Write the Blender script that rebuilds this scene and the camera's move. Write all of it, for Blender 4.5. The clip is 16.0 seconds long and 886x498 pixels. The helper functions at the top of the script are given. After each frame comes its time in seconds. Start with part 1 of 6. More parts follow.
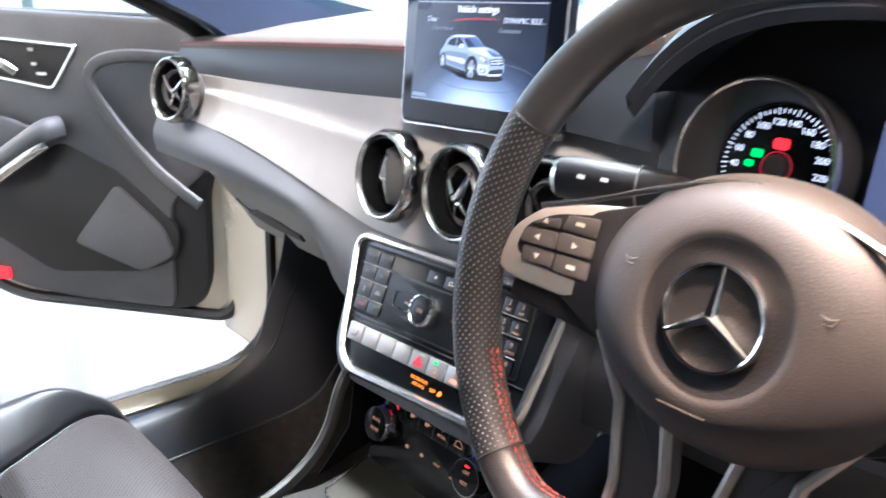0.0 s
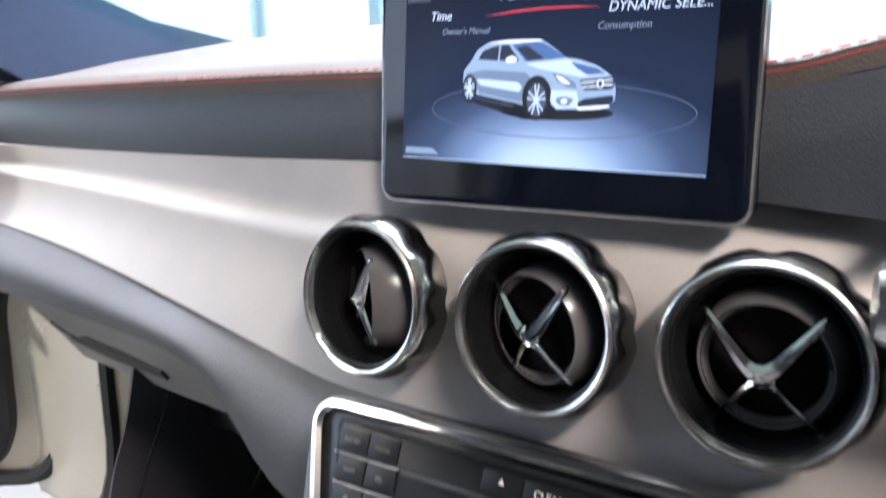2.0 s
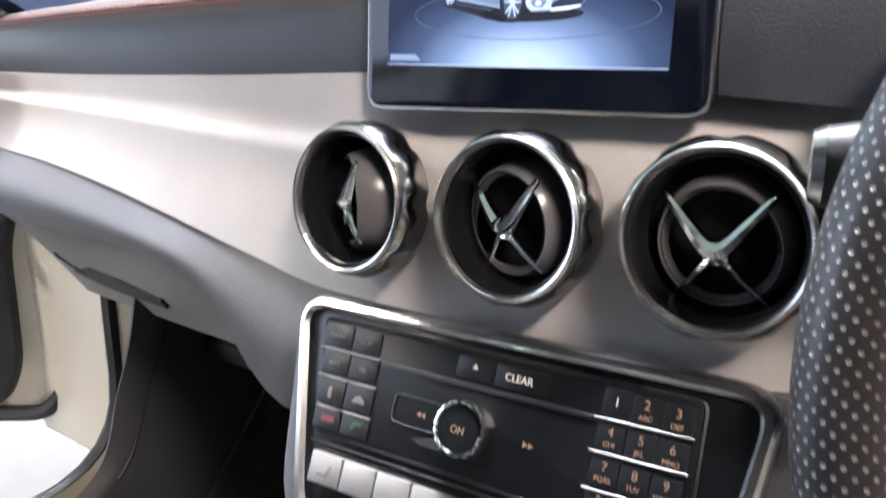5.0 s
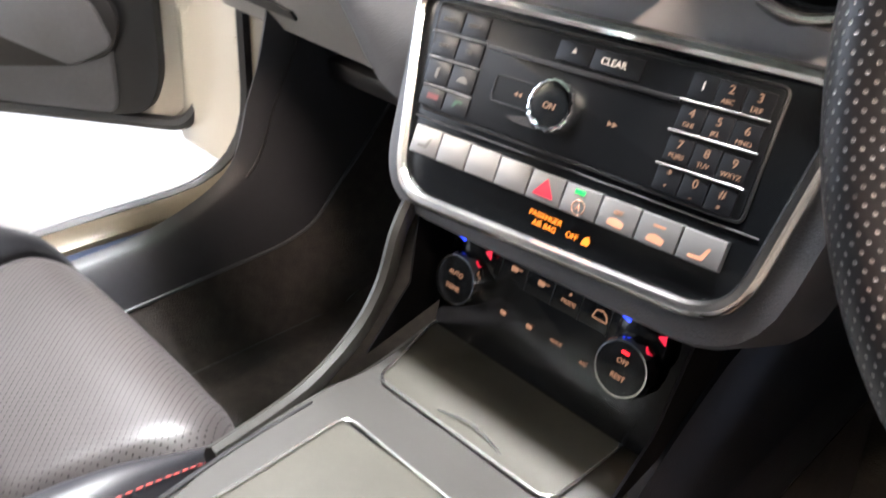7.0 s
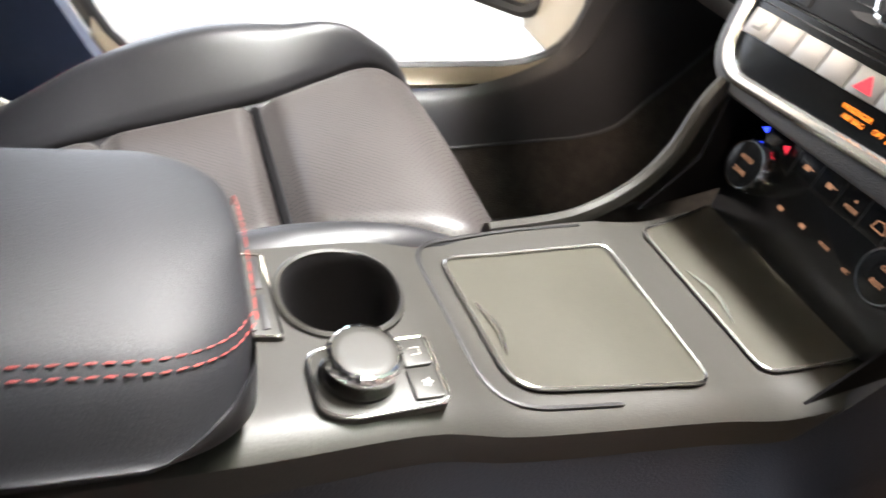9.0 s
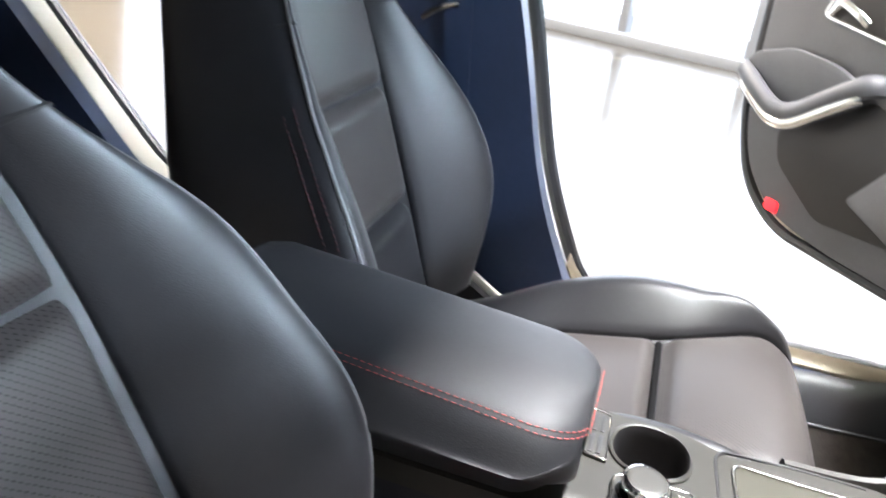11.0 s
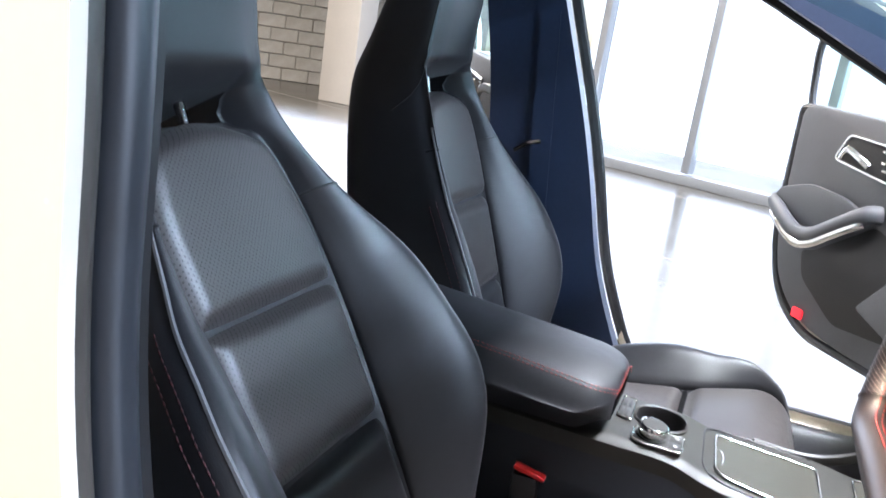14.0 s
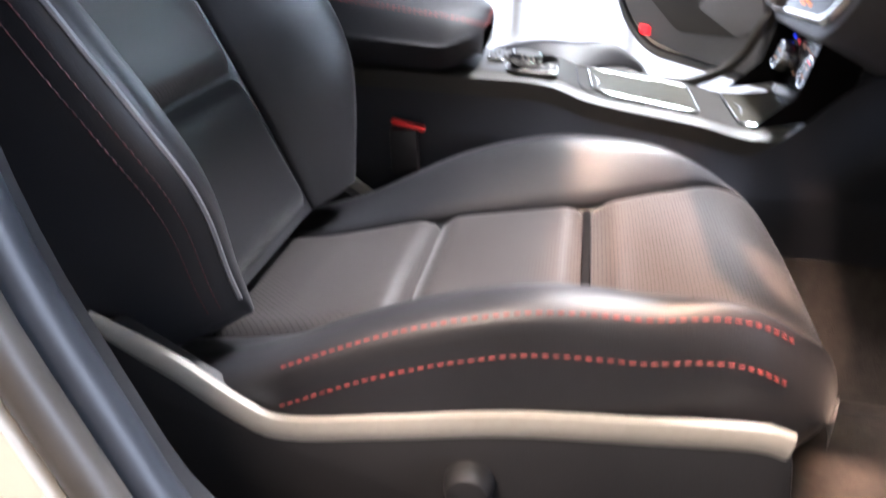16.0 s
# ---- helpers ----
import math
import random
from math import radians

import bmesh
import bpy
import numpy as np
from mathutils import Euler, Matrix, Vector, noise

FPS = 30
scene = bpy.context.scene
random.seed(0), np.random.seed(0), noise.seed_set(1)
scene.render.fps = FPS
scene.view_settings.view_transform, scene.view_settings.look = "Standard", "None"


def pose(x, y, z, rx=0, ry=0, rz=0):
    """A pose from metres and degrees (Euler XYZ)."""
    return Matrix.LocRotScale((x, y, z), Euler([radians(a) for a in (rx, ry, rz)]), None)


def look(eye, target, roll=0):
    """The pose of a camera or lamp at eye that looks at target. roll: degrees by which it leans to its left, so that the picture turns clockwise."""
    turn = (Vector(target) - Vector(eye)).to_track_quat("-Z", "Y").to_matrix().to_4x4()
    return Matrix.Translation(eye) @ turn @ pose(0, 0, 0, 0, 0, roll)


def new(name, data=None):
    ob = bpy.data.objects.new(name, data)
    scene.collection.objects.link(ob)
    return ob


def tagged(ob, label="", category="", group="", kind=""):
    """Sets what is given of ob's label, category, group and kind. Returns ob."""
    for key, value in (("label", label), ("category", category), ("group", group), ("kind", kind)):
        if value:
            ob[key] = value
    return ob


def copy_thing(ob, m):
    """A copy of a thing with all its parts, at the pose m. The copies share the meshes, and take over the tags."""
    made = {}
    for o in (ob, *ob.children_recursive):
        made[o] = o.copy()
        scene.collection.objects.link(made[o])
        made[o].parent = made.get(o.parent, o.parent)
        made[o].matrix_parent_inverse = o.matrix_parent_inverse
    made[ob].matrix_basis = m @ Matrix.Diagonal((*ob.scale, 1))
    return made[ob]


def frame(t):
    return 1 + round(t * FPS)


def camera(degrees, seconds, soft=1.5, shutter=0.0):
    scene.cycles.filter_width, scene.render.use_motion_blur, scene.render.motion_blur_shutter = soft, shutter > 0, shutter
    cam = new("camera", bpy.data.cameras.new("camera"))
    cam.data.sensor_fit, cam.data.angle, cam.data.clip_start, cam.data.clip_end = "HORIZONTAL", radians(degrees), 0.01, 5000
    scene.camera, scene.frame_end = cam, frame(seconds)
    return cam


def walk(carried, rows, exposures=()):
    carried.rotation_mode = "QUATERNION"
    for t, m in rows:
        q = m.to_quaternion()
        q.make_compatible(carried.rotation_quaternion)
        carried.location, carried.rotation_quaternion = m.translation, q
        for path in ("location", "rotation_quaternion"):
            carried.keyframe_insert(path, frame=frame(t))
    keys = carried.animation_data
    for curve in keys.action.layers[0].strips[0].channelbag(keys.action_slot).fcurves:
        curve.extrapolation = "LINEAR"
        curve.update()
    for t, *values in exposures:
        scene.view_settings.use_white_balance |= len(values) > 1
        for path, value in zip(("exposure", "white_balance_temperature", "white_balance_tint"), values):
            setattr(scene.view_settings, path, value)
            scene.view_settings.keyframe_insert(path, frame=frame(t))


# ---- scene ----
cam = camera(57.0, 16.0, shutter=0.5)
PATH = [
    (0, (0.582, 0.188, 1.186), (-0.86, 1.425, 0.562), 0.9),
    (0.5, (0.523, 0.228, 1.125), (-0.989, 1.391, 0.526), 2.4),
    (1, (0.387, 0.28, 1.078), (-1.079, 1.516, 0.512), 1.6),
    (1.5, (0.278, 0.317, 1.09), (-1.078, 1.702, 0.593), 0.1),
    (2, (0.19, 0.348, 1.136), (-0.94, 1.921, 0.636), -0.7),
    (2.5, (0.174, 0.365, 1.154), (-0.923, 1.989, 0.754), -1.0),
    (3, (0.164, 0.375, 1.16), (-0.915, 2.023, 0.816), -1.0),
    (3.2, (0.164, 0.374, 1.16), (-0.91, 2.026, 0.817), -1.2),
    (5.3, (0.235, 0.322, 1.087), (-0.91, 1.834, 0.451), -0.1),
    (5.5, (0.242, 0.32, 1.081), (-0.914, 1.8, 0.393), -0.1),
    (6, (0.259, 0.308, 1.077), (-0.909, 1.707, 0.253), 0.2),
    (6.5, (0.264, 0.302, 1.064), (-0.92, 1.603, 0.113), 1.0),
    (7, (0.276, 0.286, 1.047), (-0.928, 1.51, 0.02), 3.1),
    (7.5, (0.29, 0.267, 1.029), (-0.955, 1.386, -0.066), 5.5),
    (8, (0.303, 0.255, 1.017), (-0.987, 1.245, -0.147), 7.2),
    (8.5, (0.325, 0.245, 1.012), (-1.041, 1.085, -0.183), 8.7),
    (9, (0.362, 0.228, 1.008), (-1.117, 0.869, -0.175), 9.3),
    (9.5, (0.42, 0.209, 1.019), (-1.185, 0.597, -0.109), 9.0),
    (10, (0.493, 0.21, 1.056), (-1.201, 0.282, -0.005), 8.5),
    (10.2, (0.522, 0.219, 1.078), (-1.195, 0.166, 0.053), 8.5),
    (12.3, (0.887, 0.282, 1.225), (-0.886, -0.442, 0.647), 7.8),
    (12.5, (0.923, 0.274, 1.247), (-0.862, -0.437, 0.693), 8.2),
    (13, (1.017, 0.299, 1.262), (-0.789, -0.387, 0.748), 8.7),
    (13.5, (1.088, 0.329, 1.229), (-0.73, -0.337, 0.726), 8.8),
    (14, (1.121, 0.36, 1.184), (-0.697, -0.293, 0.664), 8.6),
    (14.5, (1.129, 0.398, 1.139), (-0.682, -0.238, 0.576), 8.1),
    (15, (1.129, 0.41, 1.067), (-0.672, -0.18, 0.429), 7.3),
    (15.5, (1.134, 0.42, 1.013), (-0.658, -0.084, 0.281), 5.1),
    (16, (1.133, 0.377, 0.929), (-0.661, 0.111, 0.086), 2.7),
]
EXPOSURES = [(0.0, 0.85, 5350, 14), (1.5, 0.70, 5300, 14), (2.5, 0.5, 5400, 14), (3.2, 0.45, 5400, 14), (5.5, 0.9, 5500, 16), (6.5, 1.05, 5600, 16), (8.0, 1.0, 6300, 14), (9.5, 1.0, 6100, 14), (12.5, 1.25, 5700, 14), (13.5, 0.80, 5550, 14), (14.5, 0.70, 5450, 16), (16.0, 0.80, 5700, 18)]
walk(cam, [(t, look(eye, target, roll)) for t, eye, target, roll in PATH], EXPOSURES)

# ---- world and lights ----
world = bpy.data.worlds.new("sky")
scene.world = world
world.use_nodes = True
wn = world.node_tree
sky = wn.nodes.new("ShaderNodeTexSky")
sky.sky_type, sky.sun_disc = "NISHITA", False
sky.sun_elevation, sky.sun_rotation = radians(40), radians(300)
wn.nodes["Background"].inputs[1].default_value = 0.12
wn.links.new(sky.outputs[0], wn.nodes["Background"].inputs[0])


def area(name, m, sx, sy, power, colour=(1, 1, 1)):
    lamp = bpy.data.lights.new(name, "AREA")
    lamp.shape, lamp.size, lamp.size_y, lamp.energy, lamp.color = "RECTANGLE", sx, sy, power, colour
    ob = new(name, lamp)
    ob.matrix_world = m
    return ob


WALL_X, WALL_Y, CEIL = -7.9, 8.0, 3.9
area("window_light_west", look((WALL_X + 0.15, 0.5, 1.9), (0, 0.5, 1.2)), 13, 3.4, 340, (0.86, 0.93, 1.0))
area("window_light_north", look((-1.0, WALL_Y - 0.15, 1.9), (-1.0, 0, 1.2)), 12, 3.4, 720, (0.82, 0.91, 1.0))
# added unseen lamps below the ceiling, placed to light dash, seats and rear floor
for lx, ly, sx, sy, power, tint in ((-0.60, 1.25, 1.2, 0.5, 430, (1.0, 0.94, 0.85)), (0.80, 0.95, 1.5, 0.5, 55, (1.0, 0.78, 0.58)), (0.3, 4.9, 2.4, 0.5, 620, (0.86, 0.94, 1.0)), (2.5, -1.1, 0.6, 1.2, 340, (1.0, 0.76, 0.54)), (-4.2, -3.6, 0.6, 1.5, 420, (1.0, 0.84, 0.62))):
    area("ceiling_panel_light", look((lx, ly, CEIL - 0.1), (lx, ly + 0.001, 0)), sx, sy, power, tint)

# a warm spot added unseen overhead, its cone narrowed to the driver's cushion
spot = bpy.data.lights.new("ceiling_spot_light", "SPOT")
spot.energy, spot.color, spot.spot_size, spot.spot_blend, spot.shadow_soft_size = 2000, (1.0, 0.62, 0.38), radians(11), 0.55, 0.10
new("ceiling_spot_light", spot).matrix_world = look((0.95, 0.35, CEIL - 0.1), (0.44, 0.555, 0.60))

# ---- materials ----


def mat(name, colour, rough=0.5, metal=0.0, vary=0.15, scale=8.0, bump=0.0, bump_scale=400.0, coat=0.0, rough_vary=0.1, spec=0.5, uv=False, sheen=0.0):
    """A surface with variation at two scales and fine relief."""
    m = bpy.data.materials.new(name)
    m.use_nodes = True
    n, l = m.node_tree.nodes, m.node_tree.links
    b = n["Principled BSDF"]
    tc = n.new("ShaderNodeTexCoord")
    src = tc.outputs["UV" if uv else "Object"]
    big, fine, mix = n.new("ShaderNodeTexNoise"), n.new("ShaderNodeTexNoise"), n.new("ShaderNodeMath")
    big.inputs["Scale"].default_value, big.inputs["Detail"].default_value = scale, 4
    fine.inputs["Scale"].default_value, fine.inputs["Detail"].default_value = scale * 14, 3
    l.new(src, big.inputs["Vector"]), l.new(src, fine.inputs["Vector"])
    mix.operation = "MULTIPLY_ADD"
    mix.inputs[1].default_value = 0.4
    l.new(fine.outputs[0], mix.inputs[0]), l.new(big.outputs[0], mix.inputs[2])
    ramp = n.new("ShaderNodeMapRange")
    ramp.inputs[1].default_value, ramp.inputs[2].default_value = 0.45, 0.95
    ramp.inputs[3].default_value, ramp.inputs[4].default_value = 1 - vary, 1 + vary
    l.new(mix.outputs[0], ramp.inputs[0])
    tint = n.new("ShaderNodeMix")
    tint.data_type, tint.blend_type = "RGBA", "MULTIPLY"
    tint.inputs[0].default_value = 1
    tint.inputs[6].default_value = (*colour, 1)
    l.new(ramp.outputs[0], tint.inputs[7])
    l.new(tint.outputs[2], b.inputs["Base Color"])
    rr = n.new("ShaderNodeMapRange")
    rr.inputs[1].default_value, rr.inputs[2].default_value = 0.45, 0.95
    rr.inputs[3].default_value, rr.inputs[4].default_value = rough * (1 - rough_vary), rough * (1 + rough_vary)
    l.new(mix.outputs[0], rr.inputs[0])
    l.new(rr.outputs[0], b.inputs["Roughness"])
    b.inputs["Metallic"].default_value = metal
    b.inputs["Coat Weight"].default_value = coat
    b.inputs["Specular IOR Level"].default_value = spec
    b.inputs["Sheen Weight"].default_value, b.inputs["Sheen Roughness"].default_value = sheen, 0.35
    if bump:
        grain, bp = n.new("ShaderNodeTexVoronoi"), n.new("ShaderNodeBump")
        grain.inputs["Scale"].default_value = bump_scale
        l.new(src, grain.inputs["Vector"])
        bp.inputs["Strength"].default_value, bp.inputs["Distance"].default_value = bump, 0.0006
        l.new(grain.outputs["Distance"], bp.inputs["Height"])
        l.new(bp.outputs[0], b.inputs["Normal"])
    return m


def perforated(name, colour, rough, pitch, hole, depth=0.5, bright=False, spec=0.5):
    """Leather with a regular grid of punched holes, laid out in the surface's own metres."""
    m = mat(name, colour, rough, vary=0.12, scale=6, uv=False, spec=spec, sheen=0.0 if bright else 0.10)
    depth = depth if bright else depth * 0.45
    n, l = m.node_tree.nodes, m.node_tree.links
    b = n["Principled BSDF"]
    tc, vor, mask = n.new("ShaderNodeTexCoord"), n.new("ShaderNodeTexVoronoi"), n.new("ShaderNodeMapRange")
    turn = n.new("ShaderNodeMapping")
    turn.inputs["Rotation"].default_value = (0, 0, radians(45))
    l.new(tc.outputs["UV"], turn.inputs[0])
    vor.voronoi_dimensions = "2D"
    vor.inputs["Scale"].default_value, vor.inputs["Randomness"].default_value = 1 / pitch, 0.0
    l.new(turn.outputs[0], vor.inputs["Vector"])
    mask.inputs[1].default_value, mask.inputs[2].default_value = hole * 0.75, hole * 1.15
    mask.inputs[3].default_value, mask.inputs[4].default_value = 0, 1
    l.new(vor.outputs["Distance"], mask.inputs[0])
    tint = n.new("ShaderNodeMix")
    tint.data_type = "RGBA"
    old = b.inputs["Base Color"].links[0].from_socket
    l.new(mask.outputs[0], tint.inputs[0])
    tint.inputs[6].default_value = (0.20, 0.195, 0.185, 1) if bright else (0.010, 0.009, 0.009, 1)
    l.new(old, tint.inputs[7])
    l.new(tint.outputs[2], b.inputs["Base Color"])
    shine = n.new("ShaderNodeMath")
    shine.operation = "MULTIPLY"
    shine.inputs[1].default_value = spec
    l.new(mask.outputs[0], shine.inputs[0])
    if not bright:
        l.new(shine.outputs[0], b.inputs["Specular IOR Level"])
    bp = n.new("ShaderNodeBump")
    bp.inputs["Strength"].default_value, bp.inputs["Distance"].default_value = depth, 0.0012
    l.new(mask.outputs[0], bp.inputs["Height"])
    l.new(bp.outputs[0], b.inputs["Normal"])
    return m


def glow(name, colour, strength):
    m = bpy.data.materials.new(name)
    m.use_nodes = True
    b = m.node_tree.nodes["Principled BSDF"]
    b.inputs["Base Color"].default_value = (0.01, 0.01, 0.01, 1)
    b.inputs["Emission Color"].default_value = (*colour, 1)
    b.inputs["Emission Strength"].default_value = strength
    return m


def glass(name, colour=(1, 1, 1), rough=0.0, alpha=0.045):
    """Thin car glass: mostly clear, with the gloss of its face."""
    m = bpy.data.materials.new(name)
    m.use_nodes = True
    n, l = m.node_tree.nodes, m.node_tree.links
    n.remove(n["Principled BSDF"])
    clear, shine, mix = n.new("ShaderNodeBsdfTransparent"), n.new("ShaderNodeBsdfGlossy"), n.new("ShaderNodeMixShader")
    clear.inputs[0].default_value = (*colour, 1)
    shine.inputs["Roughness"].default_value = rough
    mix.inputs[0].default_value = alpha
    l.new(clear.outputs[0], mix.inputs[1]), l.new(shine.outputs[0], mix.inputs[2])
    l.new(mix.outputs[0], n["Material Output"].inputs[0])
    return m


LEATHER = mat("black leather", (0.015, 0.0155, 0.018), 0.42, vary=0.2, bump=0.22, bump_scale=900, spec=0.5, sheen=0.10)
PERF = perforated("perforated leather", (0.038, 0.034, 0.033), 0.42, 0.0047, 0.16, spec=0.7)
RIMPERF = perforated("perforated rim leather", (0.026, 0.026, 0.027), 0.38, 0.0038, 0.19, depth=0.8, bright=True)
RIMSMOOTH = mat("smooth rim leather", (0.030, 0.030, 0.031), 0.36, bump=0.25, bump_scale=900)
ARMHIDE = mat("matt black leather", (0.019, 0.020, 0.023), 0.54, vary=0.2, bump=0.22, bump_scale=900, spec=0.38)
SOFT = mat("dark grey soft plastic", (0.070, 0.074, 0.083), 0.50, bump=0.4, bump_scale=700)
BAND = mat("black soft dash skin", (0.034, 0.040, 0.052), 0.50, bump=0.4, bump_scale=700)
PADTOP = mat("grained dash top skin", (0.075, 0.066, 0.060), 0.58, bump=0.45, bump_scale=600, spec=0.35)
GLOVE = mat("grey glovebox plastic", (0.25, 0.248, 0.238), 0.42, bump=0.25, bump_scale=700)
BARREL = mat("satin vent barrel", (0.085, 0.086, 0.090), 0.24, vary=0.1)
# near-black and hardly reflecting: the shade of recesses and gaps as a colour
RECESS_SHADE = mat("near-black recess shade", (0.003, 0.003, 0.0035), 0.8, spec=0.08)
KICK = mat("charcoal side trim plastic", (0.036, 0.038, 0.043), 0.46, bump=0.2, bump_scale=700)
BLACK = mat("black hard plastic", (0.013, 0.013, 0.014), 0.5, bump=0.2, bump_scale=700)
CONSOLE = mat("satin grey console plastic", (0.027, 0.0265, 0.023), 0.46, bump=0.1, bump_scale=800, spec=0.42)
LID = mat("satin lid plastic", (0.044, 0.043, 0.034), 0.34, bump=0.1, bump_scale=800)
GLOSS = mat("gloss black panel", (0.006, 0.007, 0.008), 0.20, vary=0.1, spec=0.32)
SILVER = mat("satin silver trim", (0.40, 0.395, 0.39), 0.56, metal=0.25, vary=0.06, scale=20, rough_vary=0.12)
CHROME = mat("polished chrome", (0.80, 0.80, 0.80), 0.10, metal=1.0, vary=0.05)
SATIN = mat("satin chrome", (0.66, 0.65, 0.63), 0.24, metal=1.0, vary=0.06)
BUTTON = mat("silver button", (0.25, 0.245, 0.24), 0.40, metal=0.55, vary=0.05)
AIRBAG = mat("soft airbag cover", (0.044, 0.043, 0.044), 0.50, bump=0.2, bump_scale=800, spec=0.40)
SPOKE = mat("satin silver spoke", (0.58, 0.55, 0.51), 0.32, metal=0.5, vary=0.05)
SWITCH = mat("dark grey switch plastic", (0.085, 0.080, 0.078), 0.42, vary=0.1)
SILLTAN = mat("tan satin sill strip", (0.19, 0.165, 0.12), 0.38, metal=0.25, vary=0.1)
DOORPOST = mat("black door post trim", (0.014, 0.015, 0.017), 0.40, bump=0.15, bump_scale=700)
DARKCHROME = mat("dark chrome", (0.30, 0.29, 0.28), 0.16, metal=1.0, vary=0.05)
RUBBER = mat("black seal rubber", (0.022, 0.023, 0.026), 0.42)
SEALGREY = mat("blue-grey seal rubber", (0.022, 0.026, 0.033), 0.36, vary=0.12, scale=30)
FLANGE = mat("grey-brown seal flange", (0.045, 0.042, 0.038), 0.42, vary=0.12, scale=30)
CARPET = mat("black carpet", (0.034, 0.030, 0.027), 0.95, vary=0.5, scale=60, bump=0.9, bump_scale=500)
PAINT = mat("white car paint", (0.60, 0.57, 0.49), 0.25, vary=0.02, coat=0.6)
PILLAR = mat("navy pillar trim", (0.032, 0.047, 0.092), 0.34, bump=0.25, bump_scale=700)
LINER = mat("dark headliner cloth", (0.02, 0.022, 0.03), 0.9, bump=0.3)
REDTHREAD = mat("red thread", (0.30, 0.045, 0.040), 0.6)
REDPLASTIC = mat("red plastic", (0.55, 0.02, 0.02), 0.35)
FLOORTILE = mat("polished cream floor", (0.105, 0.094, 0.078), 0.20, vary=0.08, scale=1.2, rough_vary=0.3, spec=0.30)
WALLPAINT = mat("cream wall paint", (0.42, 0.38, 0.32), 0.7, vary=0.05, scale=2)
BRICK = mat("grey block", (0.30, 0.27, 0.22), 0.85, vary=0.25, scale=5)
ALU = mat("aluminium mullion", (0.26, 0.27, 0.28), 0.4, metal=0.3, vary=0.05)
INK = mat("white print", (0.75, 0.72, 0.66), 0.5)
INK_DIM = mat("grey print", (0.10, 0.096, 0.09), 0.5)
SCREENGLASS = mat("black screen glass", (0.004, 0.006, 0.012), 0.10, vary=0.05, spec=0.3)
AMBER = glow("amber telltale", (1.0, 0.25, 0.01), 1.3)
GREENLED = glow("green led", (0.01, 0.85, 0.10), 1.0)
REDLED = glow("red led", (1.0, 0.015, 0.02), 1.6)
BLUELED = glow("blue mark", (0.03, 0.06, 1.0), 2.0)
OUTSIDE = glow("bright daylight outside", (0.95, 0.98, 1.0), 1.5)
CARGLASS = glass("tinted car glass", (0.80, 0.93, 0.92))
CLEARGLASS = glass("clear glass", (0.97, 0.98, 0.98))

# ---- mesh helpers ----


def link(name, bm, material, parent=None, label="", sharp=38):
    """One mesh object from a bmesh, smooth but for its sharp edges."""
    bmesh.ops.recalc_face_normals(bm, faces=bm.faces)
    limit = radians(sharp)
    for f in bm.faces:
        f.smooth = True
    for e in bm.edges:
        if len(e.link_faces) == 2 and e.calc_face_angle(0) > limit:
            e.smooth = False
    me = bpy.data.meshes.new(name)
    bm.to_mesh(me)
    bm.free()
    for one in material if isinstance(material, (list, tuple)) else (material,):
        me.materials.append(one)
    ob = new(name, me)
    if parent is not None:
        ob.parent = parent
        ob.matrix_parent_inverse = parent.matrix_world.inverted() if parent.type != "EMPTY" else Matrix.Translation(parent.location).inverted()
    if label:
        ob["label"] = label
    return ob


def part(name, bm, material, parent, label="", sharp=38):
    return link(name, bm, material, parent, label, sharp)


def thing(name, place, label, category, group="", kind=""):
    ob = new(name)
    ob.location = place
    ob.empty_display_size = 0.05
    return tagged(ob, label, category, group, kind)


def grid(rows, close_u=False, close_v=False, cap=False, bm=None, uvs=None):
    """A skin over rows of points; uvs: the same rows of (u, v) in metres."""
    bm = bm or bmesh.new()
    vs = [[bm.verts.new(p) for p in row] for row in rows]
    layer = bm.loops.layers.uv.verify()
    nr, nc = len(rows), len(rows[0])
    for i in range(nr if close_v else nr - 1):
        for j in range(nc if close_u else nc - 1):
            a, b = (i + 1) % nr, (j + 1) % nc
            try:
                f = bm.faces.new((vs[i][j], vs[i][b], vs[a][b], vs[a][j]))
            except ValueError:
                continue
            if uvs:
                for loop, (p, q) in zip(f.loops, ((i, j), (i, b), (a, b), (a, j))):
                    loop[layer].uv = uvs[p][q]
    if cap:
        for row in (vs[0], vs[-1]):
            bm.faces.new(row)
    return bm


def solid(rows, back, cap=True):
    """A skin with a second skin behind it, offset by the vector or function back, and closed round its rim."""
    off = back if callable(back) else (lambda p: back)
    other = [[Vector(p) + Vector(off(p)) for p in row] for row in rows]
    bm = grid(rows)
    grid([list(reversed(r)) for r in other], bm=bm)
    if cap:
        for a, b in ((rows[0], other[0]), (rows[-1], other[-1]), ([r[0] for r in rows], [r[0] for r in other]), ([r[-1] for r in rows], [r[-1] for r in other])):
            grid([a, b], bm=bm)
    bmesh.ops.remove_doubles(bm, verts=bm.verts, dist=1e-6)
    return bm


def spline(points, n, closed=False):
    """Catmull-Rom through the points, n steps to each span."""
    pts = [Vector(p) for p in points]
    out, m = [], len(pts)
    for i in range(m if closed else m - 1):
        if closed:
            a, b, c, d = pts[i - 1], pts[i], pts[(i + 1) % m], pts[(i + 2) % m]
        else:
            a, b, c, d = pts[max(i - 1, 0)], pts[i], pts[i + 1], pts[min(i + 2, m - 1)]
        for k in range(n):
            t = k / n
            out.append(0.5 * ((2 * b) + (c - a) * t + (2 * a - 5 * b + 4 * c - d) * t * t + (3 * b - a - 3 * c + d) * t ** 3))
    if not closed:
        out.append(pts[-1])
    return out


